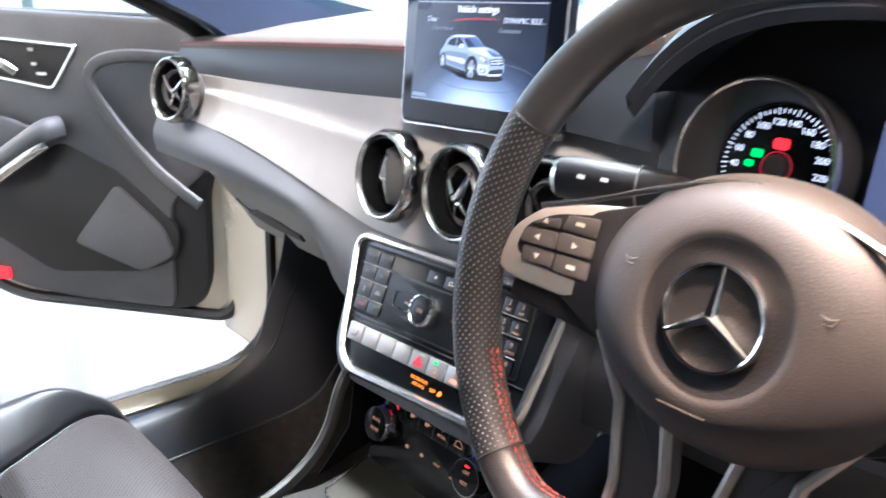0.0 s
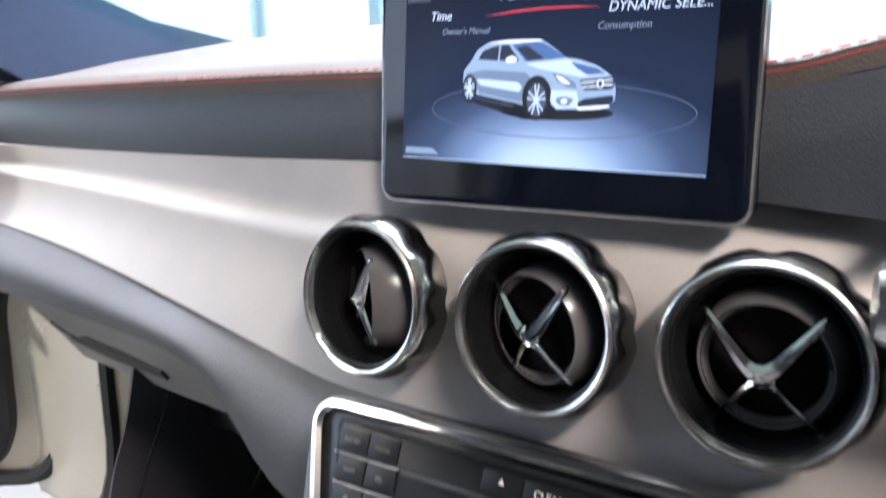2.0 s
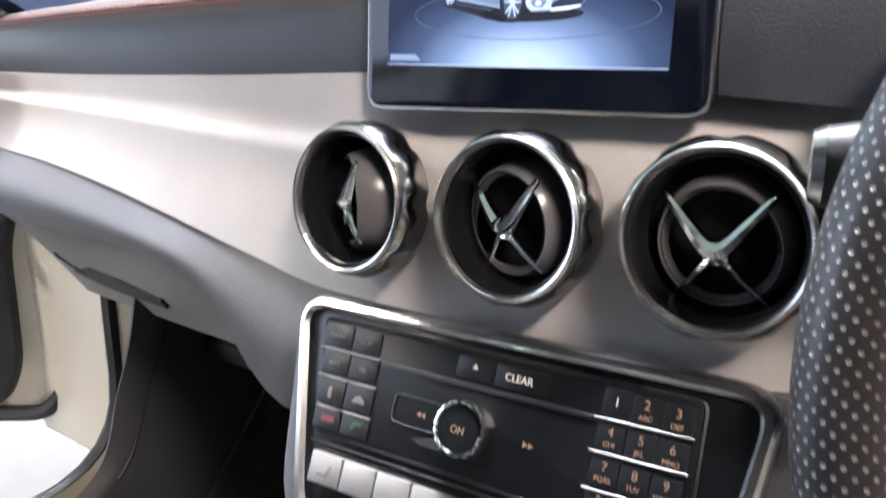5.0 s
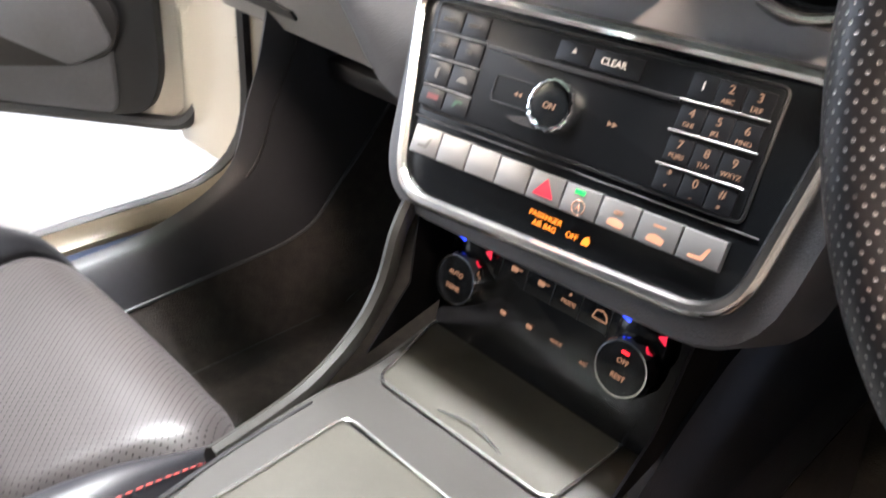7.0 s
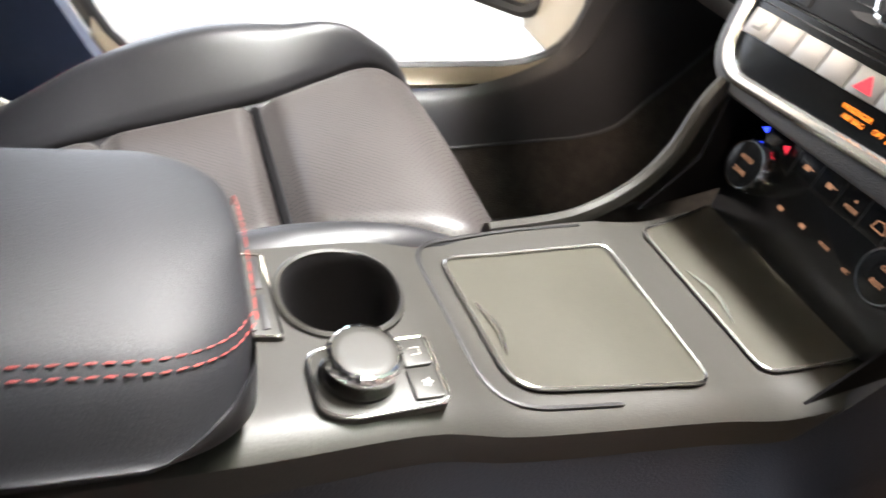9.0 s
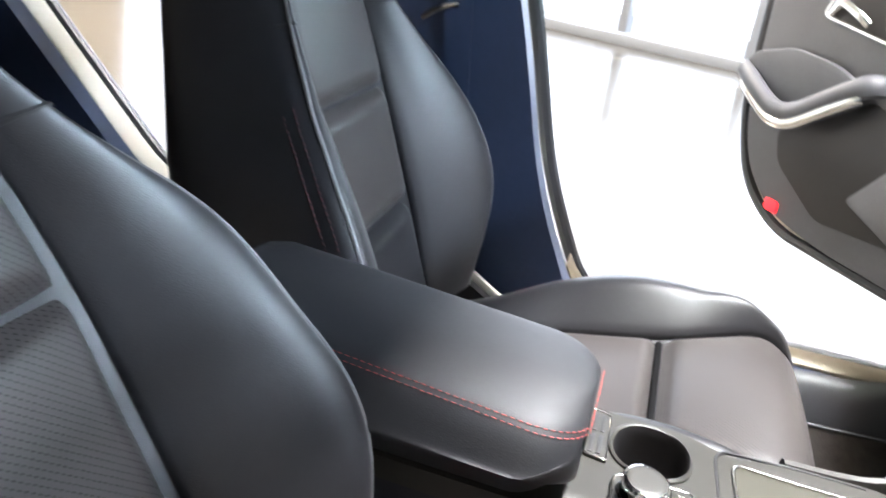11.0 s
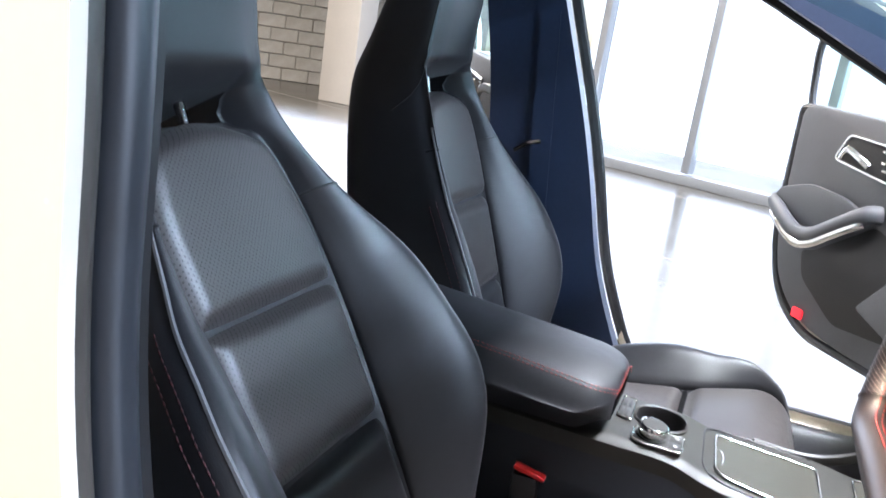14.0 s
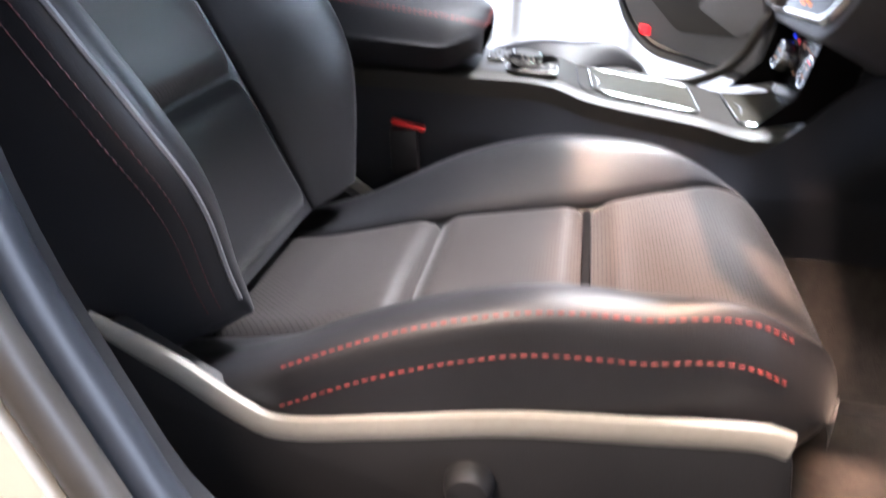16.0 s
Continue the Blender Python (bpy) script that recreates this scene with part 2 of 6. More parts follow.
def tube(points, radius, sides=10, closed=False, flat=1.0, up=None, bm=None):
    """A swept round or oval bar. radius: a number or one for each point."""
    pts = [Vector(p) for p in points]
    n = len(pts)
    rad = radius if isinstance(radius, (list, tuple)) else [radius] * n
    rows, side = [], None
    for i, p in enumerate(pts):
        ahead = (pts[(i + 1) % n] - pts[i - 1]) if closed else (pts[min(i + 1, n - 1)] - pts[max(i - 1, 0)])
        ahead.normalize()
        if up is not None:
            side = ahead.cross(Vector(up)).normalized()
        else:
            ref = side if side is not None else (Vector((0, 0, 1)) if abs(ahead.z) < 0.9 else Vector((1, 0, 0)))
            side = (ref - ahead * ref.dot(ahead)).normalized()
        other = side.cross(ahead)
        rows.append([p + side * rad[i] * math.cos(a) + other * rad[i] * flat * math.sin(a) for a in (2 * math.pi * k / sides for k in range(sides))])
    return grid(rows, close_u=True, close_v=closed, cap=not closed, bm=bm)


def box(sx, sy, sz, bevel=0.004, m=None, segments=2, bm=None):
    fresh = bmesh.new()
    bmesh.ops.create_cube(fresh, size=1, matrix=Matrix.Diagonal((sx, sy, sz, 1)))
    if bevel:
        bmesh.ops.bevel(fresh, geom=list(fresh.edges), offset=bevel, segments=segments, affect="EDGES", profile=0.5)
    if m is not None:
        bmesh.ops.transform(fresh, matrix=m, verts=fresh.verts)
    if bm is None:
        return fresh
    me = bpy.data.meshes.new("tmp")
    fresh.to_mesh(me)
    fresh.free()
    bm.from_mesh(me)
    bpy.data.meshes.remove(me)
    return bm


def lathe(profile, sides=40, m=None, bm=None, wave=None):
    """Turned about z from (radius, height) pairs; wave(angle, radius) may change the radius."""
    rows = []
    for r, z in profile:
        row = []
        for k in range(sides):
            a = 2 * math.pi * k / sides
            q = wave(a, r) if wave else r
            p = Vector((q * math.cos(a), q * math.sin(a), z))
            row.append(m @ p if m is not None else p)
        rows.append(row)
    return grid(rows, close_u=True, bm=bm)


def plate(outline, depth, m=None, bevel=0.0015, bm=None):
    """A flat outline in x, y with a depth along -z and softened edges."""
    fresh = bmesh.new()
    vs = [fresh.verts.new((x, y, 0)) for x, y in outline]
    face = fresh.faces.new(vs)
    if face.normal.z < 0 or sum(a[0] * b[1] - b[0] * a[1] for a, b in zip(outline, outline[1:] + outline[:1])) < 0:
        face.normal_flip()
    got = bmesh.ops.extrude_face_region(fresh, geom=[face])
    moved = [g for g in got["geom"] if isinstance(g, bmesh.types.BMVert)]
    bmesh.ops.translate(fresh, verts=moved, vec=(0, 0, -depth))
    if bevel:
        rim = [e for e in fresh.edges if all(abs(v.co.z) < 1e-7 for v in e.verts)]
        bmesh.ops.bevel(fresh, geom=rim, offset=bevel, segments=2, affect="EDGES", profile=0.5)
    if m is not None:
        bmesh.ops.transform(fresh, matrix=m, verts=fresh.verts)
    if bm is None:
        return fresh
    me = bpy.data.meshes.new("tmp")
    fresh.to_mesh(me)
    fresh.free()
    bm.from_mesh(me)
    bpy.data.meshes.remove(me)
    return bm


def rounded(points, r, n=5):
    """A polygon with rounded corners."""
    out, m = [], len(points)
    for i in range(m):
        p, a, b = (Vector(points[k % m]).to_2d() for k in (i, i - 1, i + 1))
        q = r[i] if isinstance(r, (list, tuple)) else r
        da, db = (a - p), (b - p)
        q = min(q, da.length * 0.49, db.length * 0.49)
        s, e = p + da.normalized() * q, p + db.normalized() * q
        for k in range(n + 1):
            t = k / n
            out.append(tuple((1 - t) ** 2 * s + 2 * t * (1 - t) * p + t * t * e))
    return out


def rect(w, h, r=0.003, n=4, cx=0.0, cy=0.0):
    return rounded([(cx - w / 2, cy - h / 2), (cx + w / 2, cy - h / 2), (cx + w / 2, cy + h / 2), (cx - w / 2, cy + h / 2)], r, n)


def stitches(points, length=0.006, gap=0.003, radius=0.0009, bm=None):
    """A row of short threads along a line."""
    bm = bm or bmesh.new()
    pts = [Vector(p) for p in points]
    at, total = [0.0], 0.0
    for a, b in zip(pts, pts[1:]):
        total += (b - a).length
        at.append(total)

    def along(s):
        k = max(0, min(len(pts) - 2, int(np.searchsorted(at, s)) - 1))
        return pts[k].lerp(pts[k + 1], (s - at[k]) / max(at[k + 1] - at[k], 1e-9))

    s = 0.0
    while s + length < total:
        a, b = along(s), along(s + length)
        tube([a, a.lerp(b, 0.5), b], [radius * 0.6, radius, radius * 0.6], 5, bm=bm)
        s += length + gap
    return bm


def letters(text, size, m, material, parent, name="lettering", align="CENTER", shear=0.0, depth=0.0002):
    cu = bpy.data.curves.new(name, "FONT")
    cu.body, cu.size, cu.align_x, cu.align_y, cu.shear, cu.extrude = text, size, align, "CENTER", shear, depth
    tmp = new(name, cu)
    me = bpy.data.meshes.new_from_object(tmp.evaluated_get(bpy.context.evaluated_depsgraph_get()))
    bpy.data.objects.remove(tmp)
    bpy.data.curves.remove(cu)
    me.transform(m)
    me.materials.clear()
    me.materials.append(material)
    ob = new(name, me)
    ob.parent = parent
    ob.matrix_parent_inverse = Matrix.Translation(parent.location).inverted() if parent.type == "EMPTY" else parent.matrix_world.inverted()
    return ob


def ramp(x, table):
    """A smooth curve through (x, value) pairs."""
    xs, ys = [a for a, _ in table], [b for _, b in table]
    if x <= xs[0]:
        return ys[0]
    if x >= xs[-1]:
        return ys[-1]
    k = int(np.searchsorted(xs, x)) - 1
    k = max(0, k)
    t = (x - xs[k]) / (xs[k + 1] - xs[k])
    def slope(i):
        if i == 0 or i == len(xs) - 1:
            j = min(max(i, 1), len(xs) - 1)
            return (ys[j] - ys[j - 1]) / (xs[j] - xs[j - 1])
        return (ys[i + 1] - ys[i - 1]) / (xs[i + 1] - xs[i - 1])
    h = xs[k + 1] - xs[k]
    a, b = slope(k) * h, slope(k + 1) * h
    return (2 * t ** 3 - 3 * t * t + 1) * ys[k] + (t ** 3 - 2 * t * t + t) * a + (-2 * t ** 3 + 3 * t * t) * ys[k + 1] + (t ** 3 - t * t) * b


def step(a, b, x):
    t = min(1, max(0, (x - a) / (b - a)))
    return t * t * (3 - 2 * t)


def steps(a, b, n):
    return [a + (b - a) * k / n for k in range(n + 1)]

# ---- showroom ----
GLAZE = pose(-7.5, -0.25, 0, 0, 0, -19)  # the glazed wall: its y runs along the wall, +x into the room


def polygon_slab(outer, holes, depth, m):
    """A sheet with openings: outlines in x, y, thickness along -z."""
    bm = bmesh.new()
    edges = []
    for loop in [outer] + holes:
        vs = [bm.verts.new((x, y, 0)) for x, y in loop]
        edges += [bm.edges.new((a, b)) for a, b in zip(vs, vs[1:] + vs[:1])]
    bmesh.ops.triangle_fill(bm, use_beauty=True, use_dissolve=False, edges=edges)
    got = bmesh.ops.extrude_face_region(bm, geom=list(bm.faces))
    bmesh.ops.translate(bm, verts=[g for g in got["geom"] if isinstance(g, bmesh.types.BMVert)], vec=(0, 0, -depth))
    bmesh.ops.transform(bm, matrix=m, verts=bm.verts)
    return bm


def showroom():
    bm = bmesh.new()
    bmesh.ops.create_grid(bm, x_segments=2, y_segments=2, size=40)
    tagged(link("floor", bm, FLOORTILE), "polished cream showroom floor with faint joints", "floor", kind="structure")
    for k in range(-5, 6):
        tagged(link("trim", box(0.006, 16, 0.002, 0, GLAZE @ pose(3.2 + 2.4 * k, 0, 0.0005)), WALLPAINT), "thin pale floor joint", "floor joint", kind="structure")
    tagged(link("ceiling", box(28, 24, 0.2, 0, pose(0, 0, CEIL + 0.1)), WALLPAINT), "plain cream showroom ceiling", "ceiling", kind="structure")
    tagged(link("wall_east", box(0.2, 24, CEIL, 0, pose(11.5, 0, CEIL / 2)), WALLPAINT), "plain cream showroom wall", "wall", kind="structure")
    # glazed wall beside the car
    glazed = tagged(link("window_1", box(0.16, 16, 0.10, 0.006, GLAZE @ pose(0, 5.5, 0.05)), ALU), "tall bright glazed showroom wall with pale mullions", "window", kind="structure")
    part("head_rail", box(0.14, 16, 0.14, 0.006, GLAZE @ pose(0, 5.5, CEIL - 0.07)), ALU, glazed)
    for k in range(-2, 12):
        part("mullion", box(0.14, 0.085, CEIL - 0.26, 0.006, GLAZE @ pose(0, 1.22 * k, CEIL / 2 - 0.01)), ALU, glazed)
        part("pane", box(0.012, 1.13, CEIL - 0.26, 0, GLAZE @ pose(-0.02, 1.22 * k + 0.61, CEIL / 2 - 0.01)), CLEARGLASS, glazed).visible_shadow = False
    tagged(link("backdrop", box(0.05, 34, 14, 0, GLAZE @ pose(-2.4, 14.2, 5)), OUTSIDE), "overexposed daylight outside the glazing", "backdrop", kind="structure")
    # glazed wall ahead of the car
    ahead = tagged(link("window_2", box(24, 0.16, 0.10, 0.006, pose(0, WALL_Y, 0.05)), ALU), "glazed showroom front with pale mullions", "window", kind="structure")
    for k in range(-9, 9):
        part("mullion", box(0.085, 0.14, CEIL - 0.1, 0.006, pose(1.3 * k + 0.4, WALL_Y, CEIL / 2 + 0.05)), ALU, ahead)
    tagged(link("backdrop", box(60, 0.05, 14, 0, pose(0, WALL_Y + 2.4, 5)), OUTSIDE), "overexposed daylight outside the front glazing", "backdrop", kind="structure")
    # block wall and column behind the car
    tagged(link("wall_south", box(24, 0.2, CEIL, 0, pose(0, -9.4, CEIL / 2)), WALLPAINT), "cream rear wall of the showroom", "wall", kind="structure")
    block = pose(-10.1, -7.1, 0, 0, 0, 121.0)
    side = tagged(link("wall_west", box(7.0, 0.2, CEIL, 0, block @ pose(0, 0.14, CEIL / 2)), BRICK), "grey block wall at the back of the showroom", "wall", kind="structure")
    me = None
    for row in range(14):
        for k in range(16):
            spot = block @ pose(-3.3 + 0.42 * k + (0.21 if row % 2 else 0), 0.0, 0.1 + 0.20 * row)
            if me is None:
                ob = link("brick", box(0.41, 0.06, 0.19, 0.008, segments=1), BRICK)
                me = ob.data
            else:
                ob = new("brick", me)
            ob.parent = side
            ob.matrix_basis = spot
    tagged(link("pillar", box(0.5, 0.5, CEIL, 0.02, pose(-8.9, -5.0, CEIL / 2)), WALLPAINT), "square cream showroom column", "column", kind="structure")


# ---- car body ----
FRONT_OPENING = rounded([(0.20, 0.47), (0.905, 0.47), (0.915, 0.98), (0.80, 1.10), (0.22, 1.385), (-0.125, 1.385), (0.02, 0.98), (0.09, 0.70)], [0.09, 0.14, 0.06, 0.06, 0.12, 0.05, 0.2, 0.1], 6)
DRIVER_OPENING = rounded([(0.16, 0.47), (0.905, 0.47), (0.915, 0.98), (0.80, 1.10), (0.22, 1.385), (0.0, 1.385), (0.010, 1.15), (0.002, 0.95), (0.032, 0.74)], [0.09, 0.14, 0.06, 0.06, 0.12, 0.05, 0.2, 0.2, 0.1], 6)
REAR_OPENING = rounded([(-0.20, 0.48), (-0.66, 0.50), (-1.05, 0.92), (-1.10, 1.12), (-0.80, 1.36), (-0.29, 1.385), (-0.20, 0.98)], [0.08, 0.12, 0.15, 0.1, 0.1, 0.05, 0.2], 6)


def side_frame(sign):
    """The dark inner side wall with its two door openings, and the white outer shell round them."""
    m = Matrix(((0, 0, sign, 0), (1, 0, 0, 0), (0, 1, 0, 0), (0, 0, 0, 1)))
    inner = [(-1.9, 0.30), (1.45, 0.30), (1.45, 1.06), (0.95, 1.16), (0.20, 1.44), (-1.1, 1.44), (-1.9, 1.2)]
    side = thing("body_side", (sign * 0.72, 0, 0.3), "white car body side with dark inner trim and open door apertures", "body side")
    front = FRONT_OPENING if sign < 0 else DRIVER_OPENING
    shift = Matrix.Translation((sign * (0.70 if sign < 0 else 0.745), 0, 0))
    part("inner_trim", polygon_slab(inner, [front, REAR_OPENING], 0.045 if sign < 0 else 0.085, (shift if sign < 0 else Matrix.Translation((0.785, 0, 0))) @ m), PILLAR if sign < 0 else DOORPOST, side, "dark inner trim")
    wide = lambda loop, k: [(y + max(0, y - 0.45) * 2 * k, z + (z - 0.9) * k * step(0.1, 0.4, y)) for y, z in loop]
    part("outer_shell", polygon_slab([(-1.9, 0.24), (1.45, 0.24), (1.45, 1.05), (0.98, 1.17), (0.20, 1.46), (-1.1, 1.46), (-1.9, 1.2)], [[(y - 0.04 * (1 - step(0.06, 0.25, y)), z) for y, z in wide(front, 0.035)] if sign < 0 else [(y + (0.024 - 0.034 * (1 - step(0.60, 0.85, z))) * (1 - step(0.08, 0.3, y)), z) for y, z in wide(front, 0.035)], wide(REAR_OPENING, 0.0)], 0.09 if sign < 0 else 0.012, Matrix.Translation((sign * (0.785 if sign < 0 else 0.800), 0, 0)) @ m), PAINT, side, "white painted shell")
    for loop in (front, REAR_OPENING):
        part("seal", tube([(sign * (0.765 if sign < 0 else 0.760), y, z) for y, z in loop], 0.013 if sign < 0 else 0.009, 8, closed=True), RUBBER, side, "black rubber door seal")
    if sign < 0:
        post = part("hinge_pillar", box(0.30, 0.06, 0.68, 0.018, pose(-0.937, 0.972, 0.745), 3), PAINT, side, "white hinge pillar")
        for z in (0.60, 0.655, 0.88):
            part("bolt", lathe([(0.0001, 0.004), (0.007, 0.0035), (0.008, 0.0)], 6, pose(-0.845, 0.942, z, 90)), PAINT, post, "painted bolt head")
        part("pillar_seam", tube([(-0.815, 0.9405, z) for z in steps(0.50, 1.02, 4)], 0.003, 6), FLANGE, post, "sealed seam")
        low = front[:15]
        part("sill_strip", solid([[(-x, y, z + lift) for y, z in low] for x, lift in ((0.712, 0.000), (0.720, 0.006), (0.742, 0.008), (0.772, 0.008), (0.785, 0.003))], (0, 0, -0.012)), SILLTAN, side, "tan satin sill strip")
    else:
        part("seal_bulb", tube([(0.748, y + 0.010 * (1 - step(0.1, 0.3, y)), z) for y, z in front], 0.019, 12, closed=True), SEALGREY, side, "blue-grey bulb seal")
        part("seal_flange", tube([(0.781, y + 0.008 * (1 - step(0.1, 0.3, y)), z) for y, z in front], 0.015, 10, closed=True), FLANGE, side, "grey-brown seal flange")
    return side


def car_shell():
    for sign in (-1, 1):
        side_frame(sign)
    roof = thing("roof", (0, -0.3, 1.45), "dark cloth headliner under a white roof", "roof")
    rows = [[(x, y, 1.47 - 0.05 * (x / 0.72) ** 2 - 0.10 * max(0, (y - 0.1)) ** 2 - 0.04 * max(0, -y - 0.3)) for x in steps(-0.74, 0.74, 12)] for y in steps(-1.8, 0.24, 12)]
    part("headliner", solid(rows, (0, 0, 0.02)), LINER, roof)
    part("roof_skin", solid([[(x * 1.03, y, z + 0.024) for x, y, z in row] for row in rows], (0, 0, 0.012)), PAINT, roof)
    rows = [[(x * (0.62 + 0.10 * t), 0.24 + 1.06 * t, 1.44 - 0.03 * (x / 0.7) ** 2 - 0.36 * t) for x in steps(-1, 1, 8)] for t in steps(0, 1, 8)]
    # unseen strip added along the roof's front, its depth set to shade the seats
    front_edge = [[(x * 0.97, y, z - 0.006 - 0.02 * math.sin(math.pi * k / 6)) for x, y, z in ([(q * (0.62 + 0.10 * t), 0.24 + 1.06 * t, 1.44 - 0.03 * (q / 0.7) ** 2 - 0.36 * t) for q in steps(-1, 1, 8)])] for k, t in enumerate(steps(-0.03, 0.12, 6))]
    part("header_trim", solid(front_edge, (0, 0.002, 0.004)), LINER, roof, "dark header strip sized to shade the seats")
    shield = tagged(link("windscreen", solid(rows, (0, 0.003, 0.004)), CARGLASS), "clear raked windscreen glass above the dashboard", "windscreen")
    shield.visible_shadow = False
    for sign in (-1, 1):
        pts = spline([(sign * 0.79, 1.10, 1.07), (sign * 0.74, 0.70, 1.235), (sign * 0.69, 0.22, 1.42)], 8)
        tagged(link("windscreen_pillar", tube(pts, 0.045, 10, flat=0.8), LINER), "dark trimmed windscreen pillar", "pillar")
    floor = thing("car_floor", (0, 0, 0.31), "black carpeted car floor with bulkhead", "car floor")
    rows = [[(x, y, 0.33 + (0.0 if y < 0.95 else (y - 0.95) * 1.1)) for x in steps(-0.70, 0.70, 14)] for y in steps(-1.8, 1.32, 30)]
    part("carpet", solid(rows, (0, 0, -0.04)), CARPET, floor)
    part("bulkhead", box(1.44, 0.04, 0.6, 0.005, pose(0, 1.36, 0.80)), CARPET, floor)
    for sign in (-1, 1):
        side = [[(sign * x, y, z) for y in steps(-1.2, 1.0 if sign > 0 else 0.30, 20)] for x, z in ((0.70, 0.475), (0.675, 0.47), (0.655, 0.44), (0.645, 0.33))]
        part("sill_trim", solid(side, (sign * 0.01, 0, -0.02)), BLACK, floor, "black sill trim")
        mat_rows = [[(sign * 0.38 + x, y, 0.342 + (0.0 if y < 0.93 else (y - 0.93) * 1.1)) for x in steps(-0.15, 0.17, 8)] for y in steps(0.40, 1.10, 14)]
        mat_ob = link("floor_mat", solid(mat_rows, (0, 0, -0.010)), CARPET)
        tagged(mat_ob, "dark carpet mat lying in the footwell", "floor mat", "footwell mats")
        edge = mat_rows[0] + [r[-1] for r in mat_rows[1:-1]] + mat_rows[-1][::-1] + [r[0] for r in mat_rows[-2:0:-1]]
        part("mat_border", tube([(x, y, z - 0.003) for x, y, z in edge], 0.004, 6, closed=True), RUBBER, mat_ob)
        trans = link("tunnel_side", solid([[(sign * (0.135 + 0.05 * (1 - t)), y, 0.33 + 0.17 * t) for y in steps(0.3, 1.3, 10)] for t in steps(0, 1, 4)], (-sign * 0.01, 0, 0)), CARPET)
        tagged(trans, "dark carpeted tunnel side below the console", "tunnel")


def kick_panel():
    """Moulded trim from the passenger's door seal down to the carpet, with the carpet's turned-up side below it."""
    outer = spline([(-0.652, 0.885, 0.790), (-0.652, 0.862, 0.700), (-0.652, 0.838, 0.641), (-0.652, 0.800, 0.552), (-0.652, 0.703, 0.505), (-0.652, 0.571, 0.490), (-0.652, 0.20, 0.485)], 8)
    inner = spline([(-0.605, 1.20, 0.785), (-0.605, 1.10, 0.66), (-0.605, 1.02, 0.565), (-0.605, 0.950, 0.495), (-0.605, 0.878, 0.437), (-0.605, 0.70, 0.423), (-0.605, 0.20, 0.405)], 8)
    rows = []
    for t in steps(0, 1, 12):
        rows.append([Vector((a.x + (b.x - a.x) * t ** 0.55, a.y + (b.y - a.y) * t, a.z + (b.z - a.z) * t ** 1.25)) for a, b in zip(outer, inner)])
    panel = tagged(link("kick_panel", solid(rows, (-0.006, 0, -0.006)), KICK), "dark moulded footwell side trim beside the carpet", "side trim")
    part("panel_seam", tube([p + Vector((0.0015, -0.001, 0.001)) for p in rows[2][:26]], 0.0022, 6), BLACK, panel, "dark seam along the door side")
    foot = [Vector((-0.52, p.y + 0.05 * step(0.8, 1.1, p.y), max(0.336, 0.332 + (p.y - 0.90) * 1.1))) for p in inner]
    side = [[a.lerp(b, t) + Vector((0, 0, -0.012 * math.sin(math.pi * t))) for a, b in zip(inner, foot)] for t in steps(0, 1, 6)]
    wall = tagged(link("footwell_carpet", solid(side, (0, 0, -0.008)), CARPET), "dark brown carpet turned up at the footwell side", "carpet")
    part("carpet_edge", tube([p + Vector((0.001, 0, 0.002)) for p in inner], 0.0028, 6), SOFT, wall, "bound carpet edge")


# ---- dashboard ----
TRIM_TOP = [(-0.80, 1.036), (-0.54, 1.041), (-0.30, 1.050), (-0.14, 1.058), (0.02, 1.060), (0.12, 1.056), (0.26, 1.050), (0.50, 1.041), (0.80, 1.036)]
TRIM_LOW = [(-0.80, 0.980), (-0.675, 0.968), (-0.55, 0.960), (-0.44, 0.946), (-0.26, 0.914), (-0.18, 0.902), (0.0, 0.905), (0.15, 0.906), (0.23, 0.914), (0.41, 0.946), (0.52, 0.960), (0.80, 0.980)]
ROLL_LOW = [(-0.80, 0.905), (-0.60, 0.902), (-0.45, 0.899), (-0.33, 0.888), (-0.29, 0.862), (-0.265, 0.83), (-0.22, 0.80), (0.19, 0.80), (0.25, 0.83), (0.30, 0.862), (0.42, 0.876), (0.80, 0.905)]
PAD_TOP = [(-0.80, 1.105), (-0.55, 1.138), (-0.30, 1.153), (0.0, 1.163), (0.14, 1.168), (0.37, 1.183), (0.60, 1.155), (0.80, 1.10)]
STITCH = [(-0.80, 1.080), (-0.52, 1.098), (-0.15, 1.116), (0.08, 1.121), (0.13, 1.133), (0.20, 1.150), (0.37, 1.168), (0.56, 1.14), (0.80, 1.080)]


def dash_y(x, s):
    """Depth of the dash face at x; s runs from the trim's top, 0, to its lower edge, 1."""
    bow = 0.012 * (x / 0.7) ** 2
    return 0.752 - bow * 0.4 + 0.004 * math.sin(s * math.pi) - 0.016 * s


def recess(x):
    """How far the dash steps back behind the instrument cluster."""
    return 0.10 * step(0.19, 0.215, x) * (1 - step(0.585, 0.61, x))


def pod(x):
    """The bulge round the three centre vents, whose top rolls back under the display."""
    return step(-0.165, -0.085, x) * (1 - step(0.10, 0.20, x))


